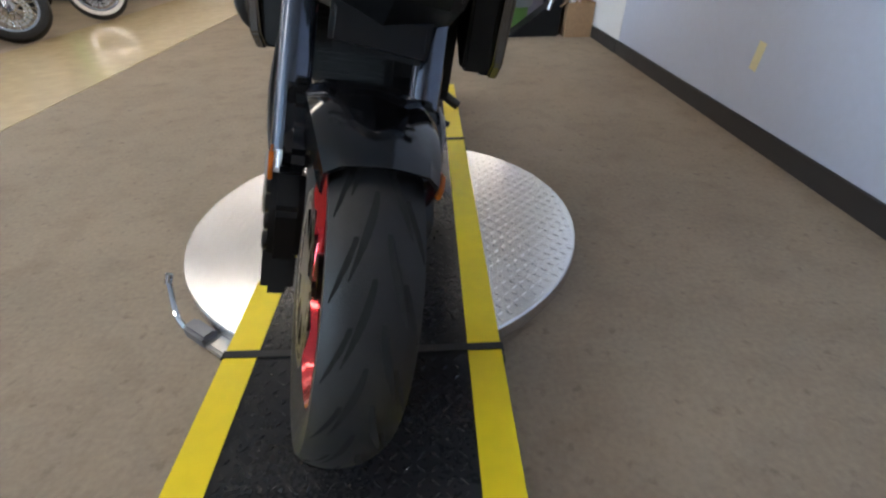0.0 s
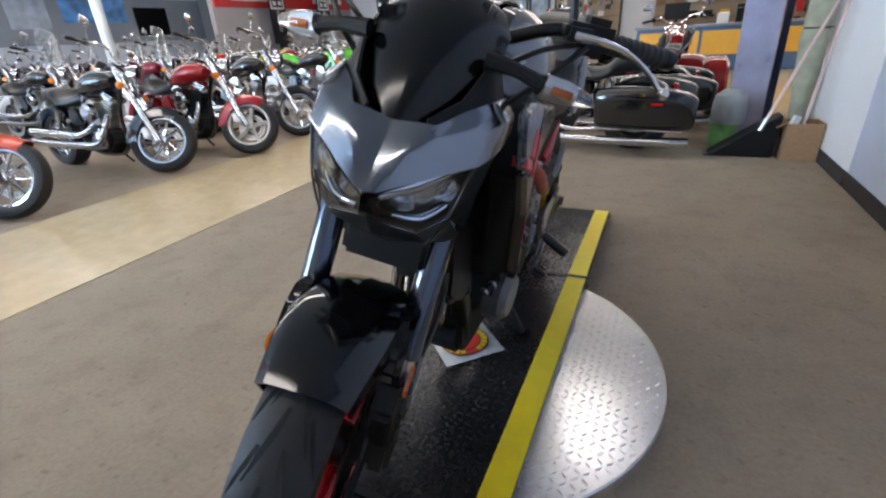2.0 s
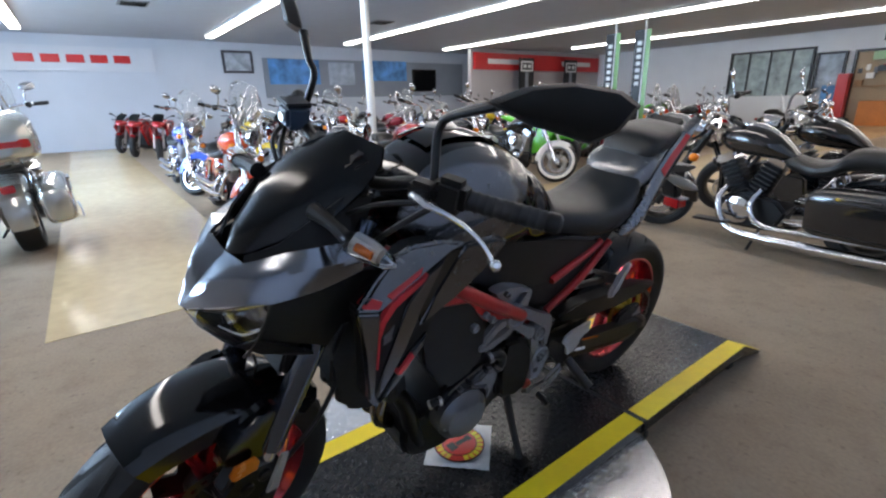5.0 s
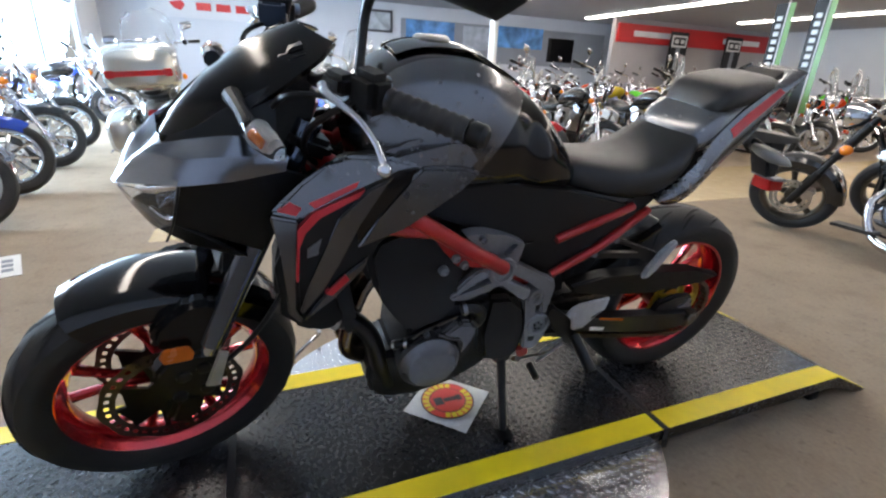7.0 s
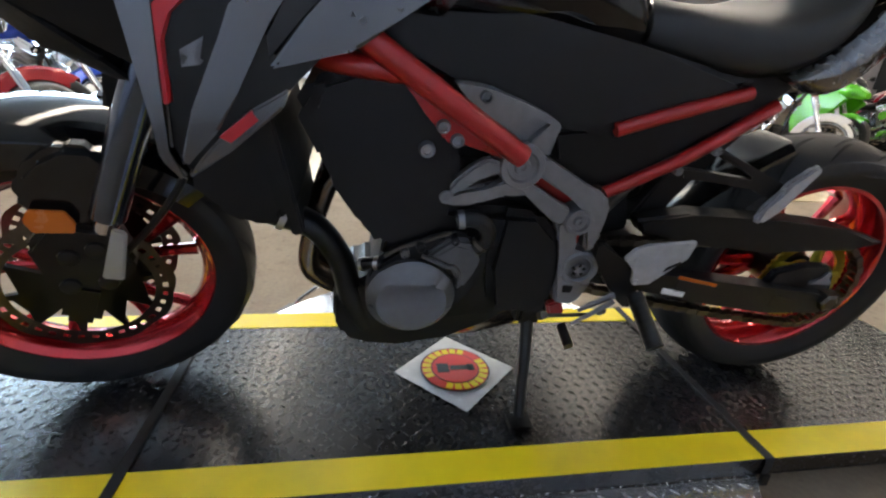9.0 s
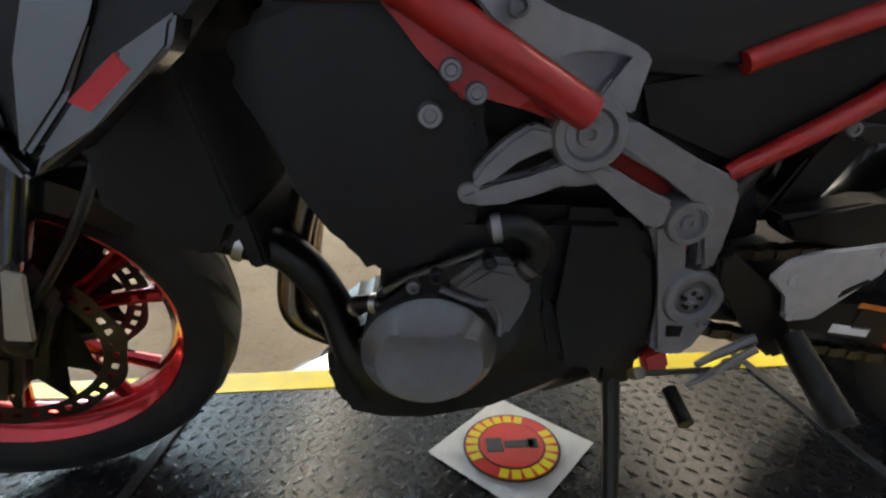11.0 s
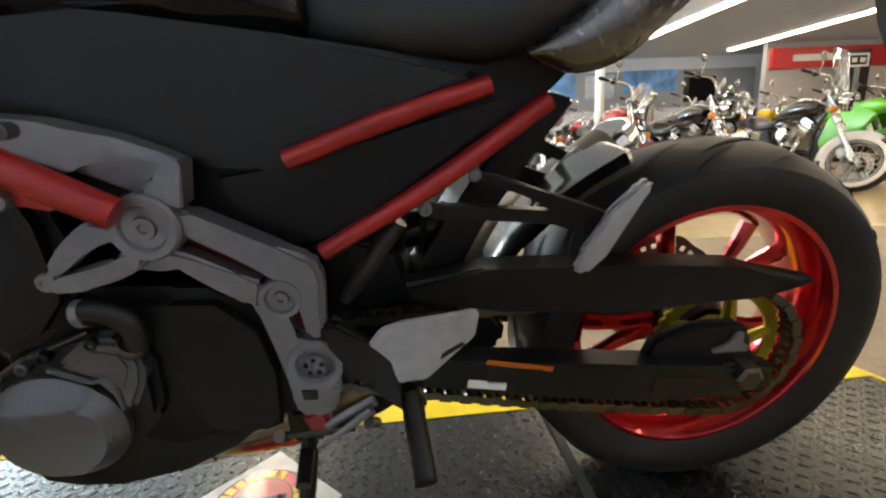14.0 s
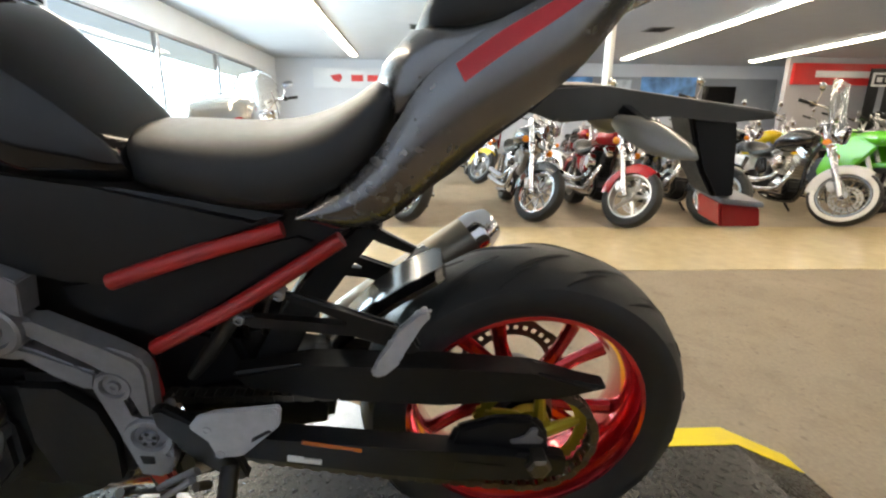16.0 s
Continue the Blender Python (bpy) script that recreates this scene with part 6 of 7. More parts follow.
def cruiser(m, body, label, style="five", screen=False, bags=False, guard=None, tag=True, steer=36.0, trunk=False, bar_high=0.0, dark=False, category="motorcycle"):
    """A chromed cruiser; its front axle stands over the pose, its front towards -y."""
    b = thing("cruiser", m, label, category, "motorcycles on show")
    guard = guard or body
    fy, fz, ry, rz = 0.0, 0.315, 1.62, 0.315
    ax = Vector((0, math.sin(radians(32)), math.cos(radians(32))))
    foot = Vector((0, fy - 0.13, 0))
    turn = Matrix.Translation(foot) @ Matrix.Rotation(radians(steer), 4, ax) @ Matrix.Translation(-foot)
    metal = CHAIN if dark else CHROME if style != "five" else STEEL
    leg_metal = BLACK if dark else CHROME

    def front(n, bm, mt, parent=b, lab=""):
        return part(n, moved(bm, turn), mt, parent, lab)
    cruiser_wheel(b, "front_wheel", (0, fy, fz), 0.315, 0.125, 0.225, style, turn, metal)
    cruiser_wheel(b, "rear_wheel", (0, ry, rz), 0.318, 0.18, 0.205, style, Matrix.Identity(4), metal)

    def leg(x, d, off=0.0):
        return Vector((x, fy + 0.02, fz)) + ax * d + Vector((0, -ax.z, ax.y)) * off
    for s in (1, -1):
        fl = front("fork_leg", tube(bmesh.new(), [leg(s * 0.105, -0.03), leg(s * 0.105, 0.28), leg(s * 0.105, 0.30), leg(s * 0.105, 0.86)], [0.030, 0.030, 0.022, 0.022], 14, 3), leg_metal, b, "black fork leg" if dark else "chrome fork leg")
        front("slider_cover", tube(bmesh.new(), [leg(s * 0.105, 0.44), leg(s * 0.105, 0.74)], 0.032, 14), leg_metal, fl)
        front("caliper", box(bmesh.new(), leg(s * 0.10, 0.10, -0.06), (0.05, 0.06, 0.11), (-32, 0, 0), 0.012), STEEL, fl)
        st = front("front_indicator", tube(bmesh.new(), [leg(s * 0.12, 0.56), leg(s * 0.20, 0.56)], 0.010, 8), CHROME, b)
        bm = bmesh.new()
        bmesh.ops.create_uvsphere(bm, u_segments=12, v_segments=8, radius=0.036, matrix=Matrix.Translation(leg(s * 0.215, 0.56)) @ Matrix.Diagonal((0.9, 1.1, 1, 1)))
        front("lens", bm, AMBER, st, "amber indicator lens")
    bm = bmesh.new()
    for d in (0.54, 0.82):
        box(bm, leg(0, d), (0.27, 0.07, 0.04), (-32, 0, 0), 0.01)
    front("yoke", bm, CHROME)
    front("front_mudguard", arc_guard(bmesh.new(), (fy, fz), 0.335, -8, 118, 0.085, 0.10, n=18, taper=0.3), guard, b, "deep painted front mudguard")
    bm = lathe(bmesh.new(), [(-0.02, 0.095), (0.0, 0.098), (0.02, 0.096), (0.07, 0.088), (0.12, 0.062), (0.14, 0.02)], (0, 0, 0), 24)
    hp = leg(0, 0.68, 0.13)
    hl = front("headlight", moved(bm, pose(hp.x, hp.y, hp.z, 0, 0, 90)), CHROME, b, "round chrome headlight")
    bm = lathe(bmesh.new(), [(0, 0.005), (0.004, 0.05), (0.0, 0.09), (-0.006, 0.09), (-0.012, 0.05), (-0.016, 0.005)], (0, 0, 0), 24)
    front("lens", moved(bm, pose(hp.x, hp.y - 0.022, hp.z, 0, 0, 90)), CLEAR, hl)
    hz = 1.14 + bar_high
    bar = front("handlebar", tube(bmesh.new(), [(-0.43, 0.66, hz - 0.02), (-0.33, 0.60, hz), (-0.20, 0.48, hz + 0.02), (-0.08, 0.44, hz - 0.06), (0.08, 0.44, hz - 0.06), (0.20, 0.48, hz + 0.02), (0.33, 0.60, hz), (0.43, 0.66, hz - 0.02)], 0.0135, 10, 4), CHROME, b, "wide chrome handlebar")
    for s in (1, -1):
        front("grip", tube(bmesh.new(), [(s * 0.345, 0.61, hz - 0.003), (s * 0.445, 0.672, hz - 0.022)], 0.019, 12), BLACK, bar)
        front("lever", tube(bmesh.new(), [(s * 0.30, 0.545, hz + 0.005), (s * 0.42, 0.600, hz - 0.015)], 0.007, 6), CHROME, bar)
        front("control_box", box(bmesh.new(), (s * 0.31, 0.585, hz), (0.05, 0.05, 0.055), (0, 0, s * 30), 0.01), BLACK, bar)
        mr = front("mirror", tube(bmesh.new(), [(s * 0.29, 0.57, hz + 0.01), (s * 0.33, 0.55, hz + 0.10), (s * 0.37, 0.55, hz + 0.15)], 0.006, 8), CHROME, b, "chrome mirror")
        bm = loft(bmesh.new(), [[Vector((s * 0.39 + q.x, 0.55 + dy, hz + 0.165 + q.z)) for q in hull_ring(0, 0.065 * g, -0.04 * g, 0.04 * g, 16)] for dy, g in ((-0.03, 0.4), (-0.02, 0.8), (0.0, 1.0), (0.006, 0.98), (0.007, 0.9))])
        front("mirror_shell", bm, CHROME, mr)
    # tank, seat, mudguard
    keys = [(0.53, 0.06, 0.85, 0.94), (0.59, 0.115, 0.80, 0.985), (0.70, 0.158, 0.77, 1.005), (0.83, 0.165, 0.75, 0.985), (0.96, 0.140, 0.735, 0.920), (1.05, 0.095, 0.725, 0.840), (1.10, 0.05, 0.72, 0.78)]
    tk = part("fuel_tank", loft(bmesh.new(), [hull_ring(y, w, zb, zt, 24, 2.3) for y, w, zb, zt in smooth_rings(keys, 3)]), body, b, "teardrop fuel tank")
    keys = [(0.66, 0.045, 0.97, 1.018), (0.74, 0.055, 0.97, 1.020), (0.85, 0.05, 0.95, 0.998), (0.95, 0.035, 0.90, 0.938)]
    part("console", loft(bmesh.new(), [hull_ring(y, w, zb, zt, 14) for y, w, zb, zt in smooth_rings(keys, 2)]), CHROME, tk)
    keys = [(1.02, 0.07, 0.69, 0.80), (1.10, 0.12, 0.66, 0.775), (1.22, 0.165, 0.64, 0.745), (1.34, 0.175, 0.65, 0.765), (1.42, 0.165, 0.69, 0.835), (1.52, 0.13, 0.70, 0.850), (1.66, 0.11, 0.70, 0.835), (1.74, 0.07, 0.71, 0.80)]
    part("seat", loft(bmesh.new(), [hull_ring(y, w, zb, zt, 20, 2.6) for y, w, zb, zt in smooth_rings(keys, 3)]), SEATM, b, "stepped black seat")
    part("rear_mudguard", arc_guard(bmesh.new(), (ry, rz), 0.345, -12, 150, 0.115, 0.10, n=20, taper=0.15), guard, b)
    part("tail_light", prism(bmesh.new(), [(1.90, 0.60), (1.945, 0.59), (1.955, 0.54), (1.915, 0.545)], -0.045, 0.045, 0.008), REDLENS, b)
    # engine: two finned cylinders over a polished crankcase
    en = part("engine", prism(bmesh.new(), [(0.58, 0.30), (0.62, 0.42), (0.78, 0.47), (1.02, 0.44), (1.12, 0.34), (1.05, 0.20), (0.68, 0.18)], -0.13, 0.13, 0.025), ENGINE, b, "big twin engine with chrome covers")
    for lean in (-26, 26):
        rows = []
        for k in range(32):
            g = 1.0 if k % 4 < 2 else 0.80
            rows.append([Vector((sx * 0.085 * g, sy * 0.08 * g, 0.0094 * k)) for sx, sy in ((-1, -0.8), (-0.8, -1), (0.8, -1), (1, -0.8), (1, 0.8), (0.8, 1), (-0.8, 1), (-1, 0.8))])
        bm = loft(bmesh.new(), rows)
        part("cylinder", moved(bm, pose(0, 0.79 + lean * 0.0016, 0.43, -lean, 0, 0)), STEEL if style != "five" else ENGINE, en)
        part("rocker_cover", moved(box(bmesh.new(), (0, 0, 0.34), (0.18, 0.17, 0.07), bevel=0.02), pose(0, 0.79 + lean * 0.0016, 0.43, -lean, 0, 0)), CHROME, en)
    for s in (1, -1):
        part("case_cover", lathe(bmesh.new(), [(s * 0.12, 0.01), (s * 0.12, 0.115), (s * 0.155, 0.112), (s * 0.168, 0.085), (s * 0.172, 0.01)], (0, 0.76, 0.32), 28), CHROME, en)
        part("side_cover", prism(bmesh.new(), [(0.98, 0.48), (1.06, 0.66), (1.20, 0.64), (1.22, 0.50), (1.10, 0.42)], s * 0.10, s * 0.145, 0.02), body, b)
        part("foot_board", box(bmesh.new(), (s * 0.26, 0.62, 0.24), (0.10, 0.28, 0.02), (0, 0, 0), 0.008), BLACK, b)
        part("shock", tube(bmesh.new(), [(s * 0.14, 1.46, 0.36), (s * 0.15, 1.36, 0.62)], 0.028, 12), CHROME, b)
    part("air_cleaner", lathe(bmesh.new(), [(-0.13, 0.01), (-0.13, 0.085), (-0.19, 0.085), (-0.21, 0.06), (-0.21, 0.01)], (0, 0.80, 0.60), 24), CHROME, en)
    for k, (z0, z1) in enumerate(((0.34, 0.26), (0.44, 0.36))):
        part("exhaust_pipe", tube(bmesh.new(), [(-0.10, 0.62 + 0.2 * k, 0.56), (-0.17, 0.58 + 0.2 * k, 0.46), (-0.19, 0.68 + 0.2 * k, z0 - 0.04), (-0.20, 1.1, z1), (-0.21, 1.85, z1 + 0.02)], [0.024, 0.024, 0.026, 0.04, 0.045], 12, 4), CHROME, b, "long chrome exhaust pipe")
    part("frame_tube", tube(bmesh.new(), [(0, 0.45, 0.85), (0.0, 0.55, 0.60), (0, 0.56, 0.24), (0, 0.75, 0.16), (0, 1.15, 0.20), (0, 1.30, 0.50)], 0.024, 10), P_BLACK, b)
    part("side_stand", tube(bmesh.new(), [(0.12, 0.95, 0.20), (0.26, 0.92, 0.03)], 0.012, 8), BLACK, b)
    part("swingarm", prism(bmesh.new(), [(1.10, 0.30), (1.66, 0.34), (1.66, 0.28), (1.10, 0.24)], 0.11, 0.14, 0.006), CHROME, b)
    if screen:
        rows = []
        for d, w in ((0.0, 0.18), (0.12, 0.25), (0.30, 0.27), (0.42, 0.22), (0.48, 0.12)):
            o, i = [], []
            for k in range(11):
                u = -1 + k / 5
                o.append(Vector((w * u, 0.28 + 0.10 * u * u + d * 0.40, 0.98 + d * 1.15)))
                i.append(Vector((w * u, 0.285 + 0.10 * u * u + d * 0.40, 0.98 + d * 1.15)))
            rows.append(o + i[::-1])
        sc = front("windscreen", loft(bmesh.new(), rows), SCREEN, b, "tall clear windscreen")
        for s in (1, -1):
            front("screen_bracket", tube(bmesh.new(), [(s * 0.12, 0.36, 0.78), (s * 0.18, 0.38, 1.04), (s * 0.18, 0.46, 1.28)], 0.007, 6), CHROME, sc)
    if bags:
        for k, z in enumerate((0.16, 0.24)):
            part("exhaust_pipe", tube(bmesh.new(), [(0.13, 0.66 + 0.2 * k, 0.50), (0.22, 0.64 + 0.2 * k, 0.40), (0.26, 0.74 + 0.2 * k, z + 0.04), (0.30, 1.05, z), (0.33, 2.08, z - 0.01)] if k == 0 else [(0.13, 0.92, 0.50), (0.20, 0.88, 0.38), (0.23, 1.0, z), (0.24, 1.5, z)], [0.022, 0.024, 0.028, 0.040, 0.044] if k == 0 else [0.022, 0.024, 0.024, 0.020], 12, 4), CHROME, b, "long chrome exhaust pipe")
        for s in (1, -1):
            bm = loft(bmesh.new(), [hull_ring(y, w, zb, zt, 22, 4.0, x=s * 0.27) for y, w, zb, zt in smooth_rings([(1.28, 0.05, 0.36, 0.54), (1.32, 0.095, 0.27, 0.60), (1.55, 0.115, 0.25, 0.62), (1.85, 0.115, 0.24, 0.60), (2.06, 0.105, 0.26, 0.55), (2.11, 0.06, 0.31, 0.51)], 3)])
            bg = part("saddlebag", bm, body, b, "hard gloss saddlebag")
            part("bag_rail", tube(bmesh.new(), [(s * 0.39, 1.28, 0.285), (s * 0.40, 1.60, 0.275), (s * 0.40, 2.02, 0.265)], 0.008, 10), CHROME, bg)
            part("bag_latch", box(bmesh.new(), (s * 0.384, 1.58, 0.565), (0.02, 0.24, 0.022), bevel=0.006), CHROME, bg)
            part("bag_reflector", box(bmesh.new(), (s * 0.386, 1.80, 0.49), (0.006, 0.09, 0.025), bevel=0.002), REDLENS, bg)
            part("bag_seam", tube(bmesh.new(), [(s * 0.384, 1.36, 0.530), (s * 0.388, 1.6, 0.535), (s * 0.384, 2.02, 0.505)], 0.004, 6), BLACK, bg)
        rest = part("backrest", loft(bmesh.new(), [hull_ring(1.74 + 0.03 * k, w, 0.86 - h, 0.94 + h, 18) for k, (w, h) in enumerate(((0.08, 0.03), (0.125, 0.07), (0.12, 0.06)))]), SEATM, b, "padded backrest")
        part("sissy_bar", tube(bmesh.new(), [(0.13, 1.62, 0.66), (0.12, 1.80, 0.90), (0.0, 1.83, 1.00), (-0.12, 1.80, 0.90), (-0.13, 1.62, 0.66)], 0.010, 8), CHROME, rest)
    if trunk:
        bm = loft(bmesh.new(), [hull_ring(y, w, zb, zt, 24, 4.0) for y, w, zb, zt in smooth_rings([(1.60, 0.12, 0.84, 1.04), (1.64, 0.26, 0.77, 1.12), (1.85, 0.30, 0.75, 1.16), (2.08, 0.29, 0.77, 1.12), (2.16, 0.18, 0.83, 1.02)], 3)])
        tr = part("trunk", bm, body, b, "big painted top box")
        part("trunk_light", prism(bmesh.new(), [(2.06, 0.95), (2.165, 0.94), (2.162, 0.88), (2.06, 0.87)], -0.25, 0.25, 0.008), REDLENS, tr, "wide red light bar")
        part("trunk_rack", tube(bmesh.new(), [(-0.15, 1.72, 1.13), (-0.15, 1.76, 1.20), (-0.12, 2.0, 1.17), (0.12, 2.0, 1.17), (0.15, 1.76, 1.17), (0.15, 1.72, 1.10)], 0.008, 8), CHROME, tr)
    if tag:
        tg = front("price_card", box(bmesh.new(), (-0.12, 0.40, hz - 0.02), (0.10, 0.003, 0.15), (12, 8, 10)), PAPER, b, "white price card")
        bm = bmesh.new()
        for k in range(4):
            box(bm, (-0.12, 0.396 - 0.003 * k, hz + 0.025 - 0.028 * k), (0.07, 0.001, 0.008), (12, 8, 10))
        front("card_bar", bm, BLACK, tg)
    return b


def parked(x, y, yaw=90.0, lean=6.0):
    """A bike whose front axle is over x, y and which leans on its stand."""
    return pose(x, y, 0.004, 0, lean, yaw)


kinds = {
    "orange": cruiser(parked(-4.05, 1.19), P_ORANGE, "bright orange-red cruiser with chrome forks, windscreen and swirl wheels", "swirl", True),
    "black": cruiser(parked(-4.05, 2.55), P_BLACK, "gloss black cruiser with chrome engine and swirl wheels", "swirl", False),
    "red": cruiser(parked(-3.75, 3.42), P_RED, "dark red cruiser with five-spoke silver wheels", "five", False),
    "brown": cruiser(parked(-3.86, 4.40), P_BLACK, "black cruiser with brown pinstripes and gold-tinted wire wheels", "wire", False, bar_high=0.04),
    "classic": cruiser(parked(-3.80, 5.72), P_BLACK, "black classic cruiser with whitewall tyre and white-edged mudguard", "white", True, guard=P_WHITE),
    "yellow": cruiser(parked(-7.6, 2.40), P_YELLOW, "yellow cruiser behind the front row", "five", False),
    "blue": cruiser(parked(-6.75, 1.10), P_BLUE, "blue and black cruiser with tall screen", "swirl", True),
    "wine": cruiser(parked(-6.9, 5.15), P_WINE, "wine-red touring cruiser with saddlebags", "wire", True, bags=True),
    "bagger": cruiser(pose(-1.36, 4.44, 0.004, 0, 4, -91), P_BLACK, "gloss black bagger with hard saddlebags and chrome rails", "five", False, bags=True, steer=25, dark=True),
    "tourer": cruiser(pose(-6.55, -0.72, 0.004, 0, 5, -88), P_SILVER, "silver-grey touring motorcycle with a big top box", "five", True, bags=True, trunk=True, steer=20),
}
for k, size in (("bagger", 1.02), ("tourer", 1.10)):
    kinds[k].scale = (size, size, size)
copies = [
    ("bagger", pose(-1.15, 5.50, 0.004, 0, 5, -89)),
    ("black", parked(-3.9, 7.75)), ("wine", parked(-4.6, 8.5)), ("brown", parked(-4.1, 9.1)), ("classic", parked(-4.3, 10.1)), ("orange", parked(-4.5, 11.2)), ("black", parked(-4.3, 12.3)), ("red", parked(-4.6, 13.5)),
    ("classic", parked(-7.0, 3.5)), ("brown", parked(-6.9, 6.05)), ("black", parked(-6.7, 6.9)), ("yellow", parked(-6.9, 7.7)), ("red", parked(-7.0, 8.8)), ("brown", parked(-7.2, 10.0)), ("classic", parked(-7.0, 11.3)), ("black", parked(-7.3, 12.7)),
    ("black", parked(-9.6, 1.6)), ("classic", parked(-9.7, 2.8)), ("brown", parked(-9.5, 4.1)), ("red", parked(-9.8, 5.3)), ("wine", parked(-9.6, 6.6)), ("black", parked(-9.9, 7.9)), ("orange", parked(-9.8, 9.2)), ("brown", parked(-9.6, 10.6)), ("yellow", parked(-9.9, 12.0)),
    ("black", parked(-12.4, 3.2)), ("wine", parked(-12.7, 4.6)), ("brown", parked(-12.5, 6.0)), ("classic", parked(-12.8, 7.5)), ("black", parked(-12.6, 9.0)), ("red", parked(-12.8, 10.6)), ("brown", parked(-12.5, 12.2)),
    ("blue", pose(-3.75, -1.72, 0.004, 0, 6, 172)), ("black", pose(-4.95, -1.80, 0.004, 0, 6, 172)), ("brown", pose(-6.15, -1.95, 0.004, 0, 6, 172)), ("black", pose(-8.6, -2.0, 0.004, 0, 6, 172)), ("blue", pose(-9.8, -2.0, 0.004, 0, 6, 172)), ("red", pose(-2.7, -1.62, 0.004, 0, 6, 172)),
    ("classic", parked(-6.2, 14.2)), ("red", parked(-8.4, 14.4)), ("black", parked(-10.6, 14.0)), ("orange", parked(-7.0, 16.2)), ("brown", parked(-9.2, 16.4)), ("wine", parked(-12.2, 14.6)), ("black", parked(-4.9, 14.8)), ("yellow", parked(-11.4, 16.6)), ("black", parked(-2.6, 15.2)),
]
for kind, m in copies:
    copy_thing(kinds[kind], m)


# ---- sports motorcycles along the far wall ----
def sportbike(m, body, label):
    b = thing("sports_bike", m, label, "motorcycle", "motorcycles on show")
    turn = Matrix.Rotation(radians(10), 4, "Z")
    for n, y, w, t in (("front_wheel", 0, 0.12, turn), ("rear_wheel", 1.40, 0.18, Matrix.Identity(4))):
        cruiser_wheel(b, n, (0, y, 0.30), 0.30, w, 0.215, "five", t, BLACK)
    for s in (1, -1):
        part("fork_leg", moved(tube(bmesh.new(), [(s * 0.10, 0.0, 0.30), (s * 0.10, 0.30, 0.92)], 0.025, 12), turn), STEEL, b)
        part("mirror", tube(bmesh.new(), [(s * 0.14, 0.16, 1.02), (s * 0.26, 0.20, 1.10), (s * 0.36, 0.22, 1.12)], [0.008, 0.010, 0.035], 10), BLACK, b)
        part("side_fairing", prism(bmesh.new(), [(0.02, 0.78), (0.30, 0.92), (0.62, 0.80), (0.72, 0.45), (0.62, 0.24), (0.40, 0.30), (0.22, 0.55)], s * 0.15, s * 0.21, 0.02), body, b)
        part("headlight", prism(bmesh.new(), [(-0.02, 0.86), (0.10, 0.92), (0.12, 0.86), (0.02, 0.82)], s * 0.04, s * 0.15, 0.008), CLEAR, b)
    part("nose", loft(bmesh.new(), [hull_ring(y, w, zb, zt, 20) for y, w, zb, zt in smooth_rings([(-0.08, 0.05, 0.82, 0.90), (0.0, 0.13, 0.80, 0.96), (0.12, 0.18, 0.80, 1.00), (0.28, 0.19, 0.82, 0.98)], 3)]), body, b)
    part("windscreen", loft(bmesh.new(), [hull_ring(y, w, z - 0.02, z, 16) for y, w, z in ((0.02, 0.10, 0.97), (0.12, 0.13, 1.06), (0.24, 0.12, 1.13), (0.30, 0.08, 1.15))]), SMOKE, b)
    part("fuel_tank", loft(bmesh.new(), [hull_ring(y, w, zb, zt, 20) for y, w, zb, zt in smooth_rings([(0.38, 0.08, 0.80, 0.92), (0.48, 0.15, 0.76, 1.01), (0.65, 0.16, 0.74, 1.00), (0.82, 0.09, 0.74, 0.84)], 3)]), body, b)
    part("seat", loft(bmesh.new(), [hull_ring(y, w, zb, zt, 18) for y, w, zb, zt in smooth_rings([(0.80, 0.07, 0.74, 0.81), (0.95, 0.13, 0.73, 0.80), (1.10, 0.13, 0.75, 0.84), (1.2, 0.09, 0.80, 0.90)], 3)]), SEATM, b)
    part("tail", loft(bmesh.new(), [hull_ring(y, w, zb, zt, 18) for y, w, zb, zt in smooth_rings([(1.05, 0.12, 0.70, 0.80), (1.25, 0.11, 0.78, 0.92), (1.45, 0.08, 0.85, 0.97), (1.60, 0.04, 0.90, 0.96)], 3)]), body, b)
    part("front_mudguard", moved(arc_guard(bmesh.new(), (0, 0.30), 0.32, 40, 125, 0.07, 0.06, n=12), turn), body, b)
    part("engine", prism(bmesh.new(), [(0.40, 0.30), (0.45, 0.62), (0.80, 0.62), (0.90, 0.35), (0.75, 0.20), (0.5, 0.2)], -0.16, 0.16, 0.02), ENGINE, b)
    part("swingarm", prism(bmesh.new(), [(0.85, 0.40), (1.42, 0.34), (1.42, 0.27), (0.85, 0.32)], -0.13, 0.13, 0.01), BLACK, b)
    part("handlebar", moved(tube(bmesh.new(), [(-0.34, 0.40, 0.94), (-0.1, 0.30, 0.96), (0.1, 0.30, 0.96), (0.34, 0.40, 0.94)], 0.013, 8), turn), BLACK, b)
    part("side_stand", tube(bmesh.new(), [(0.10, 0.80, 0.25), (0.24, 0.82, 0.02)], 0.012, 8), BLACK, b)
    return b


red_sport = sportbike(parked(-12.9, 1.35, 70), P_RED, "red sports motorcycle near the far wall")
for x, y, yaw in ((-14.5, 0.95, 60), (-16.3, 0.75, 55), (-15.4, 2.6, 88), (-16.2, 4.0, 80)):
    copy_thing(red_sport, parked(x, y, yaw))
sportbike(parked(-4.6, 6.95, 95), P_GREEN, "bright green sports motorcycle in the front row")
sportbike(parked(-7.0, 14.9, 95), P_GREEN, "bright green sports motorcycle further back")

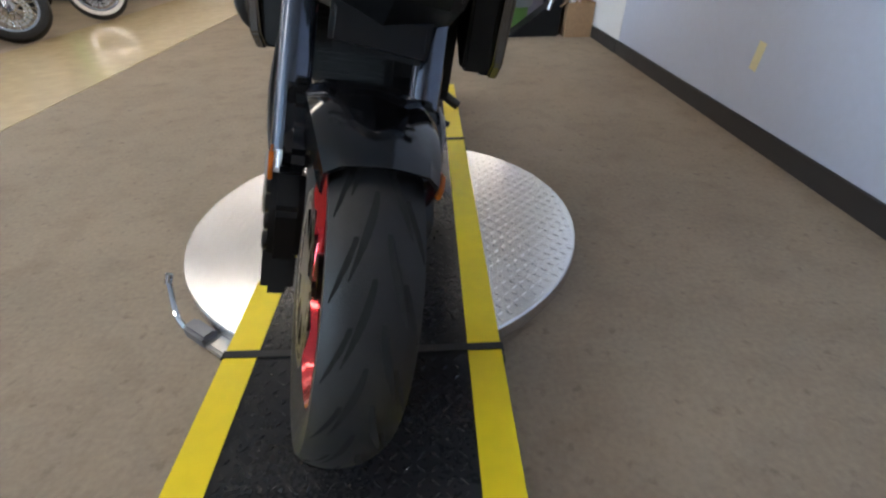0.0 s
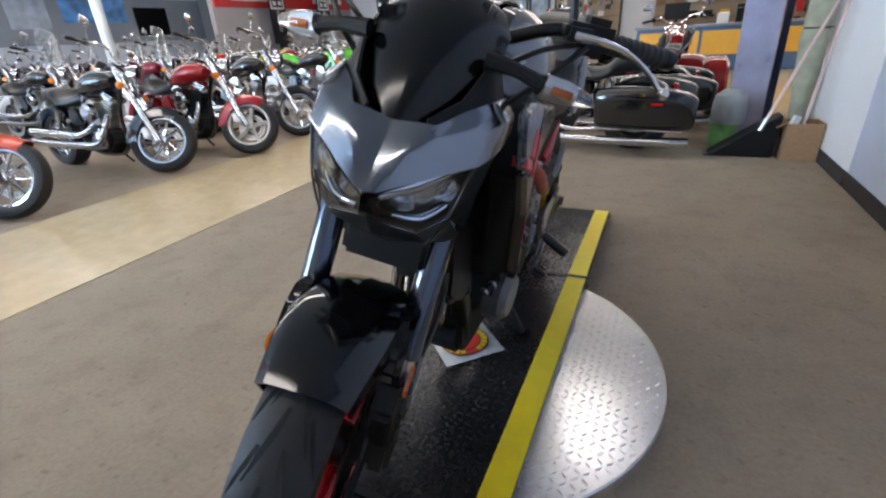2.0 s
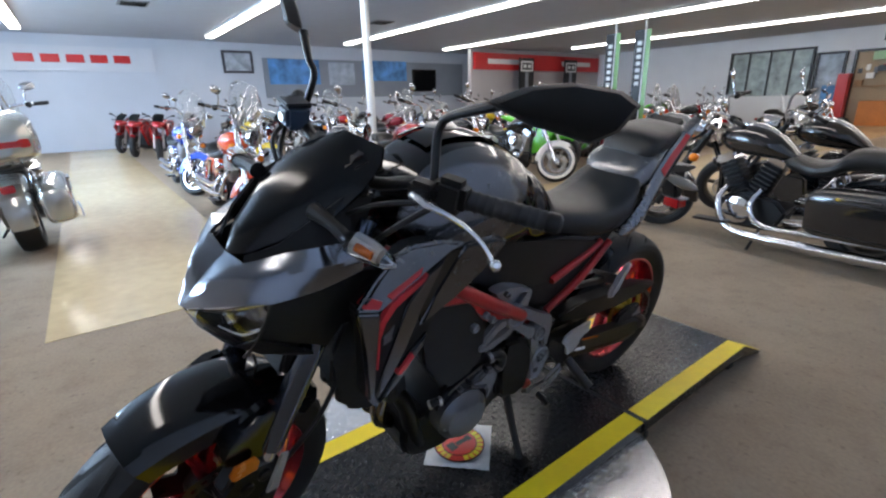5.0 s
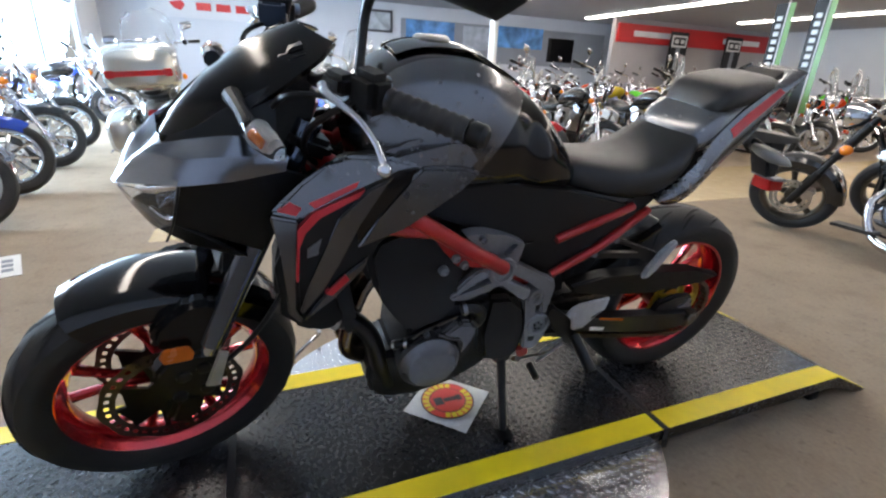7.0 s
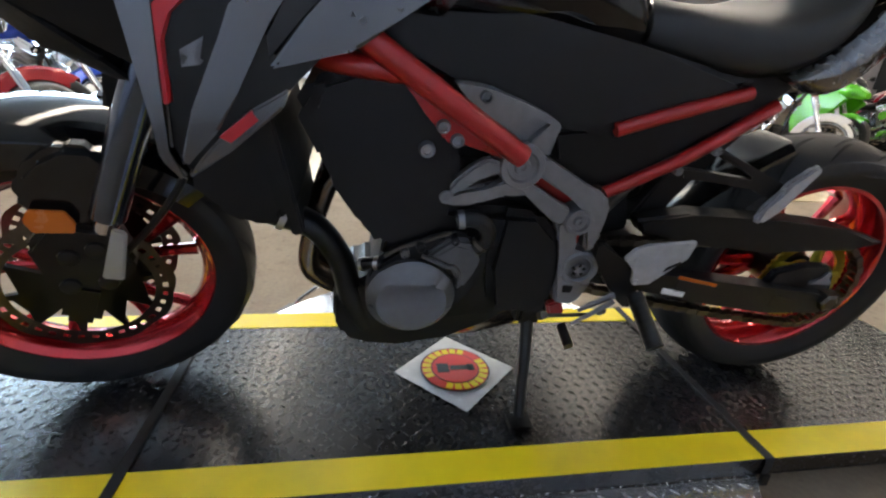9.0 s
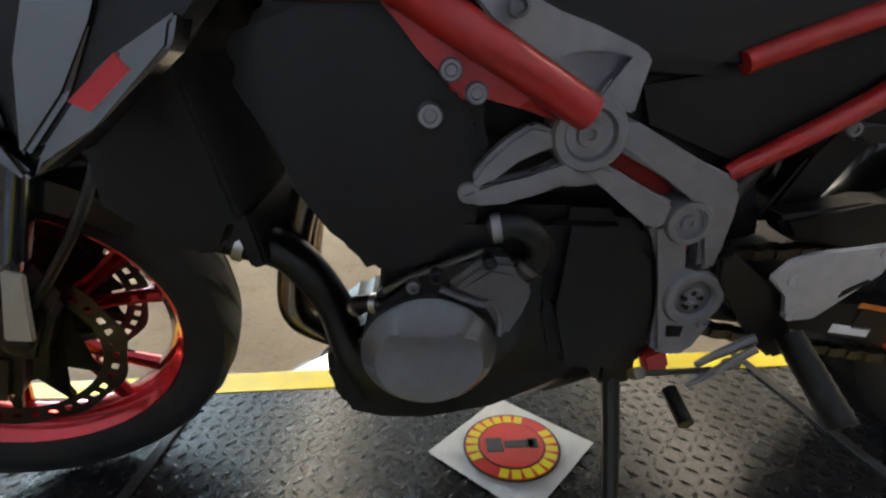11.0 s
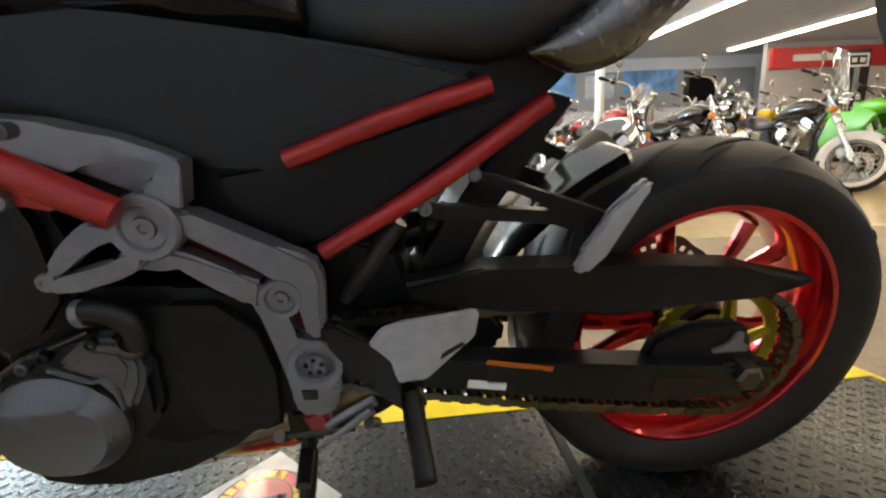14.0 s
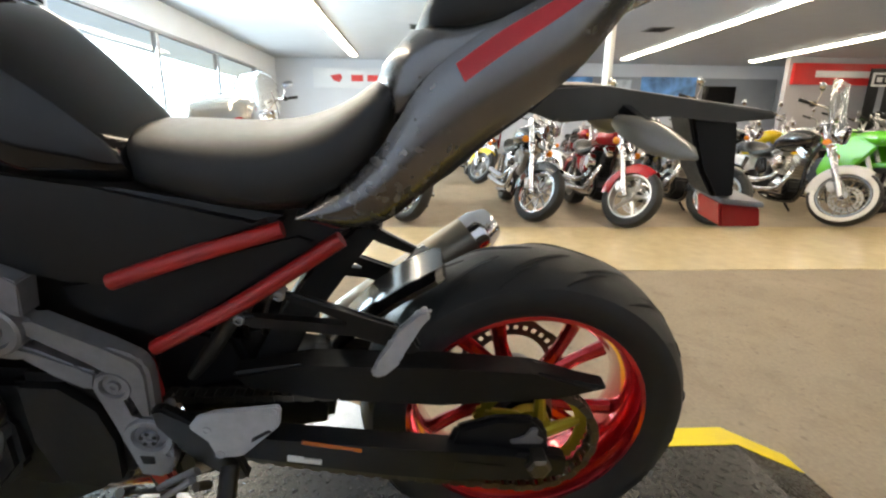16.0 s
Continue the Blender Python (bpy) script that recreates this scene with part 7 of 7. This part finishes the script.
# the red trike
trike = cruiser(pose(0.55, 8.05, 0.004, 0, 0, 180), P_RED, "red trike with chrome trim in front of the counter", "five", False, tag=False, steer=5, category="trike")
for s in (1, -1):
    part("rear_fender", arc_guard(bmesh.new(), (1.62, 0.32), 0.36, -15, 165, 0.13, 0.12, n=16), P_RED, trike).location.x = s * 0.50
    cruiser_wheel(trike, "side_wheel", (s * 0.50, 1.62, 0.315), 0.315, 0.20, 0.20, "five", Matrix.Identity(4), CHROME)
part("rear_body", loft(bmesh.new(), [hull_ring(y, w, zb, zt, 24, 4) for y, w, zb, zt in smooth_rings([(1.35, 0.30, 0.45, 0.62), (1.5, 0.40, 0.40, 0.72), (1.8, 0.40, 0.40, 0.74), (2.0, 0.34, 0.45, 0.70)], 3)]), P_RED, trike)

# ---- far wall displays ----
board = thing("wall_sign", pose(-18.54, -0.2, 2.84), "long pale grey wall sign with red shapes", "sign")
part("panel", box(bmesh.new(), (0, 0, 0), (0.08, 5.1, 0.74), bevel=0.01), mat("sign_panel", (0.55, 0.57, 0.60), 0.5, var=0.03), board)
bm = prism(bmesh.new(), [(-1.9, 0.08), (-1.5, 0.16), (-1.42, 0.02), (-1.55, -0.16), (-1.75, -0.10)], 0.042, 0.06, 0.01)
part("emblem", bm, REDSIGN, board)
for k in range(5):
    part("letter_block", box(bmesh.new(), (0.05, -0.85 + 0.62 * k, 0), (0.02, 0.46, 0.24), bevel=0.006), REDSIGN, board)
pic = thing("framed_picture", pose(-18.57, 5.1, 2.87), "dark framed grey picture on the far wall", "picture")
part("frame", box(bmesh.new(), (0, 0, 0), (0.05, 1.1, 0.80), bevel=0.01), mat("dark_frame", (0.05, 0.05, 0.06), 0.5), pic)
part("print", box(bmesh.new(), (0.028, 0, 0), (0.004, 0.92, 0.62)), mat("grey_print", (0.35, 0.38, 0.42), 0.6, var=0.3, scale=4), pic)
felt = thing("exhibition_board", pose(-18.56, 11.0, 2.3), "long grey display panel hung with blue posters", "board")
part("panel", box(bmesh.new(), (0, 0, 0), (0.06, 10.0, 1.5), bevel=0.01), GREYFELT, felt)
for y, w, z, h in ((-3.75, 2.1, 0.25, 0.95), (0.45, 2.3, 0.35, 0.85)):
    part("poster", box(bmesh.new(), (0.035, y, z), (0.006, w, h)), BLUEART, felt, "blue printed poster")
part("dark_poster", box(bmesh.new(), (0.035, 2.6, -0.05), (0.006, 1.4, 1.0)), GLOSSBLACK, felt)
part("silver_poster", box(bmesh.new(), (0.035, -1.7, 0.2), (0.006, 1.2, 0.9)), mat("pale_print", (0.34, 0.38, 0.44), 0.5, var=0.3, scale=3), felt)
# partition with the red fascia
slab("wall_partition", (-16.3, -16.1), (14.5, 24.0), (0, H_CEIL), mat("partition_paint", (0.42, 0.40, 0.40), 0.7, var=0.05), "grey partition wall under the red fascia", "wall")
fas = thing("fascia_sign", pose(-16.02, 19.2, 2.98), "long red fascia sign with white bars", "sign")
part("panel", box(bmesh.new(), (0, 0, 0), (0.14, 9.2, 0.72), bevel=0.01), REDSIGN, fas)
for y in (-2.6, 2.6):
    part("white_bar", box(bmesh.new(), (0.075, y, 0), (0.01, 2.4, 0.22), bevel=0.003), WHITE, fas)
for y in (17.6, 20.9):
    bd = thing("banner_board", pose(-15.6, y, 0), "tall black display board with white bars", "display board", "display boards")
    part("panel", box(bmesh.new(), (0, 0, 2.15), (0.05, 1.0, 2.0), bevel=0.008), BLACK, bd)
    part("white_frame", box(bmesh.new(), (0.03, 0, 2.78), (0.006, 0.84, 0.46)), WHITE, bd)
    part("dark_field", box(bmesh.new(), (0.036, 0, 2.78), (0.006, 0.66, 0.32)), BLACK, bd)
    for dy in (-0.16, 0.16):
        part("white_bar", box(bmesh.new(), (0.042, dy, 2.78), (0.006, 0.20, 0.16)), WHITE, bd)
    part("grey_bar", box(bmesh.new(), (0.03, 0, 2.1), (0.006, 0.22, 0.9)), GREYFELT, bd)
    part("stand", box(bmesh.new(), (0, 0, 0.58), (0.06, 0.5, 1.16), bevel=0.01), BLACK, bd)
for x, y in ((-4.85, 8.66), (-4.22, 8.66)):
    fl = thing("feather_banner", pose(x, y, 0.004), "tall black and green banner on a pole", "banner", "banners")
    part("base", box(bmesh.new(), (0, 0, 0.02), (0.36, 0.30, 0.04), bevel=0.01), BLACK, fl)
    part("pole", tube(bmesh.new(), [(0, 0, 0.04), (0, 0, 2.62)], 0.014, 10), WHITE, fl)
    part("black_cloth", prism(bmesh.new(), [(-0.005, 0.75), (0.005, 0.75), (0.004, 2.45), (-0.004, 2.45)], -0.20, 0.02, 0.001, skew=lambda x, y, z: x * (0.9 + 0.06 * z)), BLACK, fl)
    part("green_cloth", prism(bmesh.new(), [(-0.006, 0.75), (0.006, 0.75), (0.005, 2.45), (-0.005, 2.45)], 0.021, 0.11, 0.001), GREEN, fl)
    for k in range(7):
        part("white_bar", box(bmesh.new(), (-0.10, -0.008, 1.5 + 0.12 * k), (0.09, 0.004, 0.07)), WHITE, fl)

# ---- back wall: offices, door and parts room ----
def opening(name, x0, x1, z0, z1, label, inside):
    """A framed opening set against the back wall; a flat panel's colour stands for the lit room behind."""
    o = thing(name, pose((x0 + x1) / 2, 23.96, 0), label, name.split("_")[0], kind="structure")
    w, zc, h = x1 - x0, (z0 + z1) / 2, z1 - z0
    part("back_panel", box(bmesh.new(), (0, 0.02, zc), (w, 0.02, h)), inside, o)
    for dx in (-w / 2, w / 2):
        part("frame", box(bmesh.new(), (dx, -0.06, zc), (0.08, 0.16, h + 0.08), bevel=0.006), BLACK, o)
    part("head", box(bmesh.new(), (0, -0.06, z1), (w, 0.16, 0.08), bevel=0.006), BLACK, o)
    return o


win = opening("window_2", -9.0, -5.95, 1.15, 2.95, "dark-framed office window in the back wall", mat("office_inside", (0.30, 0.36, 0.34), 0.3, var=0.5, scale=2.5))
for k in range(3):
    part("mullion", box(bmesh.new(), (-0.8 + 0.8 * k, -0.05, 2.05), (0.05, 0.08, 1.8)), BLACK, win)
door = opening("door_1", -5.8, -4.9, 0.0, 2.7, "open doorway with a pale blue poster", mat("doorway_inside", (0.34, 0.40, 0.46), 0.4, var=0.4, scale=2))
part("poster", box(bmesh.new(), (0.1, -0.01, 1.1), (0.5, 0.01, 0.8)), BLUEART, door)
parts_room = opening("doorway_2", -4.6, -1.7, 0.0, 2.7, "wide opening into a warm beige parts room", BEIGE)
rng = random.Random(4)
for k in range(9):
    part("shelf_goods", box(bmesh.new(), (-1.2 + 0.3 * k, -0.12, 1.55 + 0.25 * (k % 3)), (0.24, 0.18, 0.20), bevel=0.01), (CARD, WHITE, BLACK, BEIGE, REDSIGN)[k % 5], parts_room)
part("shelf", box(bmesh.new(), (0, -0.14, 1.42), (2.7, 0.24, 0.04)), CARD, parts_room)
part("bench", box(bmesh.new(), (-0.1, -0.25, 0.45), (1.8, 0.4, 0.9), bevel=0.01), mat("orange_cabinet", (0.60, 0.20, 0.04), 0.5), parts_room)
rack = thing("poster_strip", pose(-2.8, 23.95, 3.14), "row of small dark pictures above the opening", "pictures")
for k in range(7):
    part("picture", box(bmesh.new(), (-1.0 + 0.34 * k, 0, 0), (0.24, 0.03, 0.28), bevel=0.004), BLACK, rack)
part("green_band", box(bmesh.new(), (0.2, -0.08, 2.50), (2.3, 0.06, 0.30), bevel=0.01), GREEN, parts_room, "green band under the lintel")
for k in range(12):
    part("hung_goods", box(bmesh.new(), (-1.25 + 0.23 * k, -0.05, 1.98 + 0.12 * (k % 2)), (0.13, 0.05, 0.17 + 0.04 * (k % 3)), bevel=0.008), (BLACK, PAPER, GREYFELT, REDSIGN, BLACK, WHITE)[k % 6], parts_room)
red_post = thing("red_locker", pose(-4.75, 23.6, 0), "tall red metal locker by the parts room", "locker")
part("body", box(bmesh.new(), (0, 0, 0.95), (0.35, 0.4, 1.9), bevel=0.01), REDSIGN, red_post)
part("locker_door", box(bmesh.new(), (0, -0.205, 0.97), (0.30, 0.01, 1.75), bevel=0.003), REDSIGN, red_post)

# ---- the service counter ----
ctr = thing("service_counter", pose(2.4, 12.5, 0.004), "long counter with orange panels over a blue base", "counter")
part("carcass", box(bmesh.new(), (0, 0.1, 0.47), (5.3, 0.6, 0.93), bevel=0.006), BLUEPANEL, ctr)
part("worktop", box(bmesh.new(), (0, 0.08, 0.96), (5.4, 0.75, 0.045), bevel=0.01), mat("grey_worktop", (0.30, 0.33, 0.38), 0.3, var=0.08), ctr)
for k in range(4):
    part("front_panel", box(bmesh.new(), (-1.95 + 1.3 * k, -0.207, 0.60), (1.24, 0.012, 0.50), bevel=0.004), ORANGEPANEL, ctr, "plain orange front panel")
mon = thing("monitor", pose(0.55, 12.6, 0.988), "dark computer monitor on the counter", "monitor")
part("screen", box(bmesh.new(), (0, 0, 0.30), (0.52, 0.04, 0.34), bevel=0.01), BLACK, mon)
part("stand", box(bmesh.new(), (0, 0.03, 0.08), (0.06, 0.05, 0.16), bevel=0.01), BLACK, mon)
part("foot", box(bmesh.new(), (0, 0.02, 0.008), (0.24, 0.18, 0.014), bevel=0.004), BLACK, mon)
for x, c, h in ((1.5, WHITE, 0.20), (1.85, BLACK, 0.28), (2.2, WHITE, 0.16), (2.7, CARD, 0.24)):
    t = thing("counter_box", pose(x, 12.55, 0.988), "small carton standing on the counter", "box", "counter boxes")
    part("carton", box(bmesh.new(), (0, 0, h / 2), (0.22, 0.2, h), bevel=0.006), c, t)
    part("flap", box(bmesh.new(), (0, -0.05, h + 0.004), (0.2, 0.09, 0.006), (6, 0, 0)), c, t)
shelf = thing("wall_shelf", pose(3.2, 23.7, 0), "tall shelf of parts along the back wall", "shelf")
part("back", box(bmesh.new(), (0, 0.2, 1.4), (7.0, 0.04, 2.8)), BEIGE, shelf)
for z in (0.5, 1.1, 1.7, 2.3):
    part("board", box(bmesh.new(), (0, 0, z), (7.0, 0.4, 0.03)), CARD, shelf)
for k in range(44):
    h = 0.16 + 0.28 * rng.random()
    part("parts_box", box(bmesh.new(), (-3.3 + 0.6 * (k % 11) + 0.1 * rng.random(), -0.02, 0.516 + 0.6 * (k // 11) + h / 2), (0.25 + 0.2 * rng.random(), 0.3, h), bevel=0.006), (CARD, BLACK, WHITE, ORANGEPANEL, GREYFELT, REDSIGN)[int(rng.random() * 6)], shelf)

# ---- things in the corner by the white wall ----
bx = thing("cardboard_box", pose(1.595, 4.27, 0), "open brown cardboard box by the wall", "box")
for c, sz, rot in (((-0.125, 0, 0.15), (0.006, 0.25, 0.30), (0, 0, 0)), ((0.125, 0, 0.15), (0.006, 0.25, 0.30), (0, 0, 0)), ((0, -0.125, 0.15), (0.25, 0.006, 0.30), (0, 0, 0)), ((0, 0.125, 0.15), (0.25, 0.006, 0.30), (0, 0, 0)), ((0, 0, 0.005), (0.25, 0.25, 0.006), (0, 0, 0))):
    part("side", box(bmesh.new(), c, sz, rot), CARD, bx)
part("flap", box(bmesh.new(), (-0.16, 0, 0.285), (0.08, 0.24, 0.005), (0, -35, 0)), CARD, bx)
part("paper", box(bmesh.new(), (-0.07, -0.03, 0.29), (0.05, 0.04, 0.12), (10, 15, 20)), PAPER, bx)
wedge = thing("loading_ramp", pose(0.92, 4.20, 0), "black plastic wedge on the carpet", "wedge")
bm = bmesh.new()
a = [(0, 0, 0), (0.50, 0, 0), (0.52, 0, 0.36), (0.42, 0, 0.30)]
loft(bm, [[Vector((x, 0.0 + dy, z)) for x, _, z in a] for dy in (0.0, 0.22)])
bmesh.ops.bevel(bm, geom=list(bm.edges), offset=0.012, segments=2, affect="EDGES")
part("body", bm, PLASTIC, wedge)
part("lip", box(bmesh.new(), (0.01, 0.11, 0.006), (0.06, 0.20, 0.010), bevel=0.003), BLACK, wedge)
for p in ([(1.285, 4.16, 0.24), (1.54, 4.18, 1.01), (1.70, 4.19, 1.49)], [(1.575, 4.24, 0.02), (1.60, 4.24, 0.35), (1.66, 4.25, 1.0), (1.715, 4.26, 1.52)]):
    br = thing("broom", pose(*p[0]), "long pale pink broom handle leaning on the wall", "broom", "brooms")
    base = Vector(p[0])
    part("handle", tube(bmesh.new(), [Vector(q) - base for q in p], 0.013, 10, 3), mat("pale_pink_wood", (0.62, 0.46, 0.42), 0.5, var=0.08) if "pale_pink_wood" not in bpy.data.materials else bpy.data.materials["pale_pink_wood"], br)
    part("ferrule", tube(bmesh.new(), [Vector((0, 0, 0)), (Vector(p[1]) - base) * 0.12], 0.018, 10), STEEL, br)
binn = thing("waste_bin", pose(1.06, 4.62, 0), "grey-lidded bin with a green side", "bin")
part("body", loft(bmesh.new(), [[Vector((p.x, p.y * 1.0, z)) for p in [Vector((r * math.cos(a), r * 0.8 * math.sin(a), 0)) for a in (2 * math.pi * k / 28 for k in range(28))]] for r, z in ((0.10, 0.0), (0.115, 0.05), (0.125, 0.22))]), GREEN, binn)
part("lid", loft(bmesh.new(), [[Vector((0.02 + r * math.cos(a), r * 0.8 * math.sin(a), z)) for a in (2 * math.pi * k / 28 for k in range(28))] for r, z in ((0.130, 0.215), (0.145, 0.24), (0.14, 0.40), (0.125, 0.47), (0.06, 0.52))]), mat("grey_lid", (0.32, 0.35, 0.36), 0.4, var=0.08), binn)
film = thing("wrapped_board", pose(1.23, 4.98, 0), "tall board wrapped in bluish plastic film", "board")
bm = bmesh.new()
rows = []
for i in range(22):
    z = 0.02 + 2.1 * i / 21
    rows.append([Vector((x + 0.10 * (1 - z / 2.1) * 0.3, yy + 0.018 * noise.noise(Vector((x * 9, z * 4, yy * 20))), z)) for x, yy in ((-0.15, -0.03), (-0.05, -0.035), (0.05, -0.03), (0.15, -0.03), (0.15, 0.02), (-0.15, 0.02))])
part("board", loft(bm, rows), STREAK, film)
part("foot", box(bmesh.new(), (0.03, 0, 0.012), (0.34, 0.16, 0.02), bevel=0.004), BLACK, film)
post = thing("display_post", pose(1.46, 5.10, 0), "dark blue metal display post", "post")
part("tube", box(bmesh.new(), (0, 0, 1.15), (0.06, 0.06, 2.3), bevel=0.008), mat("navy_post", (0.02, 0.03, 0.09), 0.4), post)
part("foot", box(bmesh.new(), (0, 0, 0.012), (0.3, 0.3, 0.02), bevel=0.004), BLACK, post)
# a hanging cloth, built as a loose standing roll
roll = thing("rolled_banner", pose(1.60, 4.62, 0), "loosely rolled olive-beige hanging cloth", "banner")
bm = loft(bmesh.new(), [[Vector((w * math.cos(a) * (1 + 0.15 * math.sin(3 * a + z * 6)) + lean * z, 0.8 * w * math.sin(a), z)) for a in (2 * math.pi * k / 20 for k in range(20))] for z, w, lean in ((0.02, 0.05, 0.02), (0.3, 0.07, 0.02), (0.55, 0.085, 0.02), (0.9, 0.10, 0.01), (1.3, 0.10, 0.0), (1.7, 0.085, -0.01), (1.95, 0.04, -0.01))])
part("cloth", bm, mat("olive_cloth", (0.34, 0.34, 0.24), 0.8, var=0.25, scale=8), roll)
part("cord", tube(bmesh.new(), [(-0.10, -0.06, 1.0), (0, -0.095, 1.0), (0.10, -0.06, 1.0)], 0.006, 6), BLACK, roll)
card = thing("floor_card", pose(-2.02, -1.15, 0.003, 0, 0, 20), "white printed card lying on the carpet", "card")
part("sheet", box(bmesh.new(), (0, 0, 0.002), (0.36, 0.12, 0.003)), PAPER, card)
for k in range(3):
    part("print_bar", box(bmesh.new(), (-0.08 + 0.08 * k, 0, 0.0042), (0.05, 0.05, 0.001)), GREYFELT, card)
for k in range(3):
    v = thing("ceiling_vent", pose(-12.4 + 0.3 * k, 1.4 + 6.2 * k, H_CEIL - 0.012), "square dark ceiling vent", "vent", "ceiling vents")
    part("plate", box(bmesh.new(), (0, 0, 0), (0.6, 0.6, 0.02), bevel=0.004), mat("vent_grey", (0.20, 0.20, 0.20), 0.6) if k == 0 else bpy.data.materials["vent_grey"], v)
    for j in range(5):
        part("slat", box(bmesh.new(), (-0.22 + 0.11 * j, 0, -0.014), (0.03, 0.5, 0.012), (0, 25, 0)), BLACK, v)
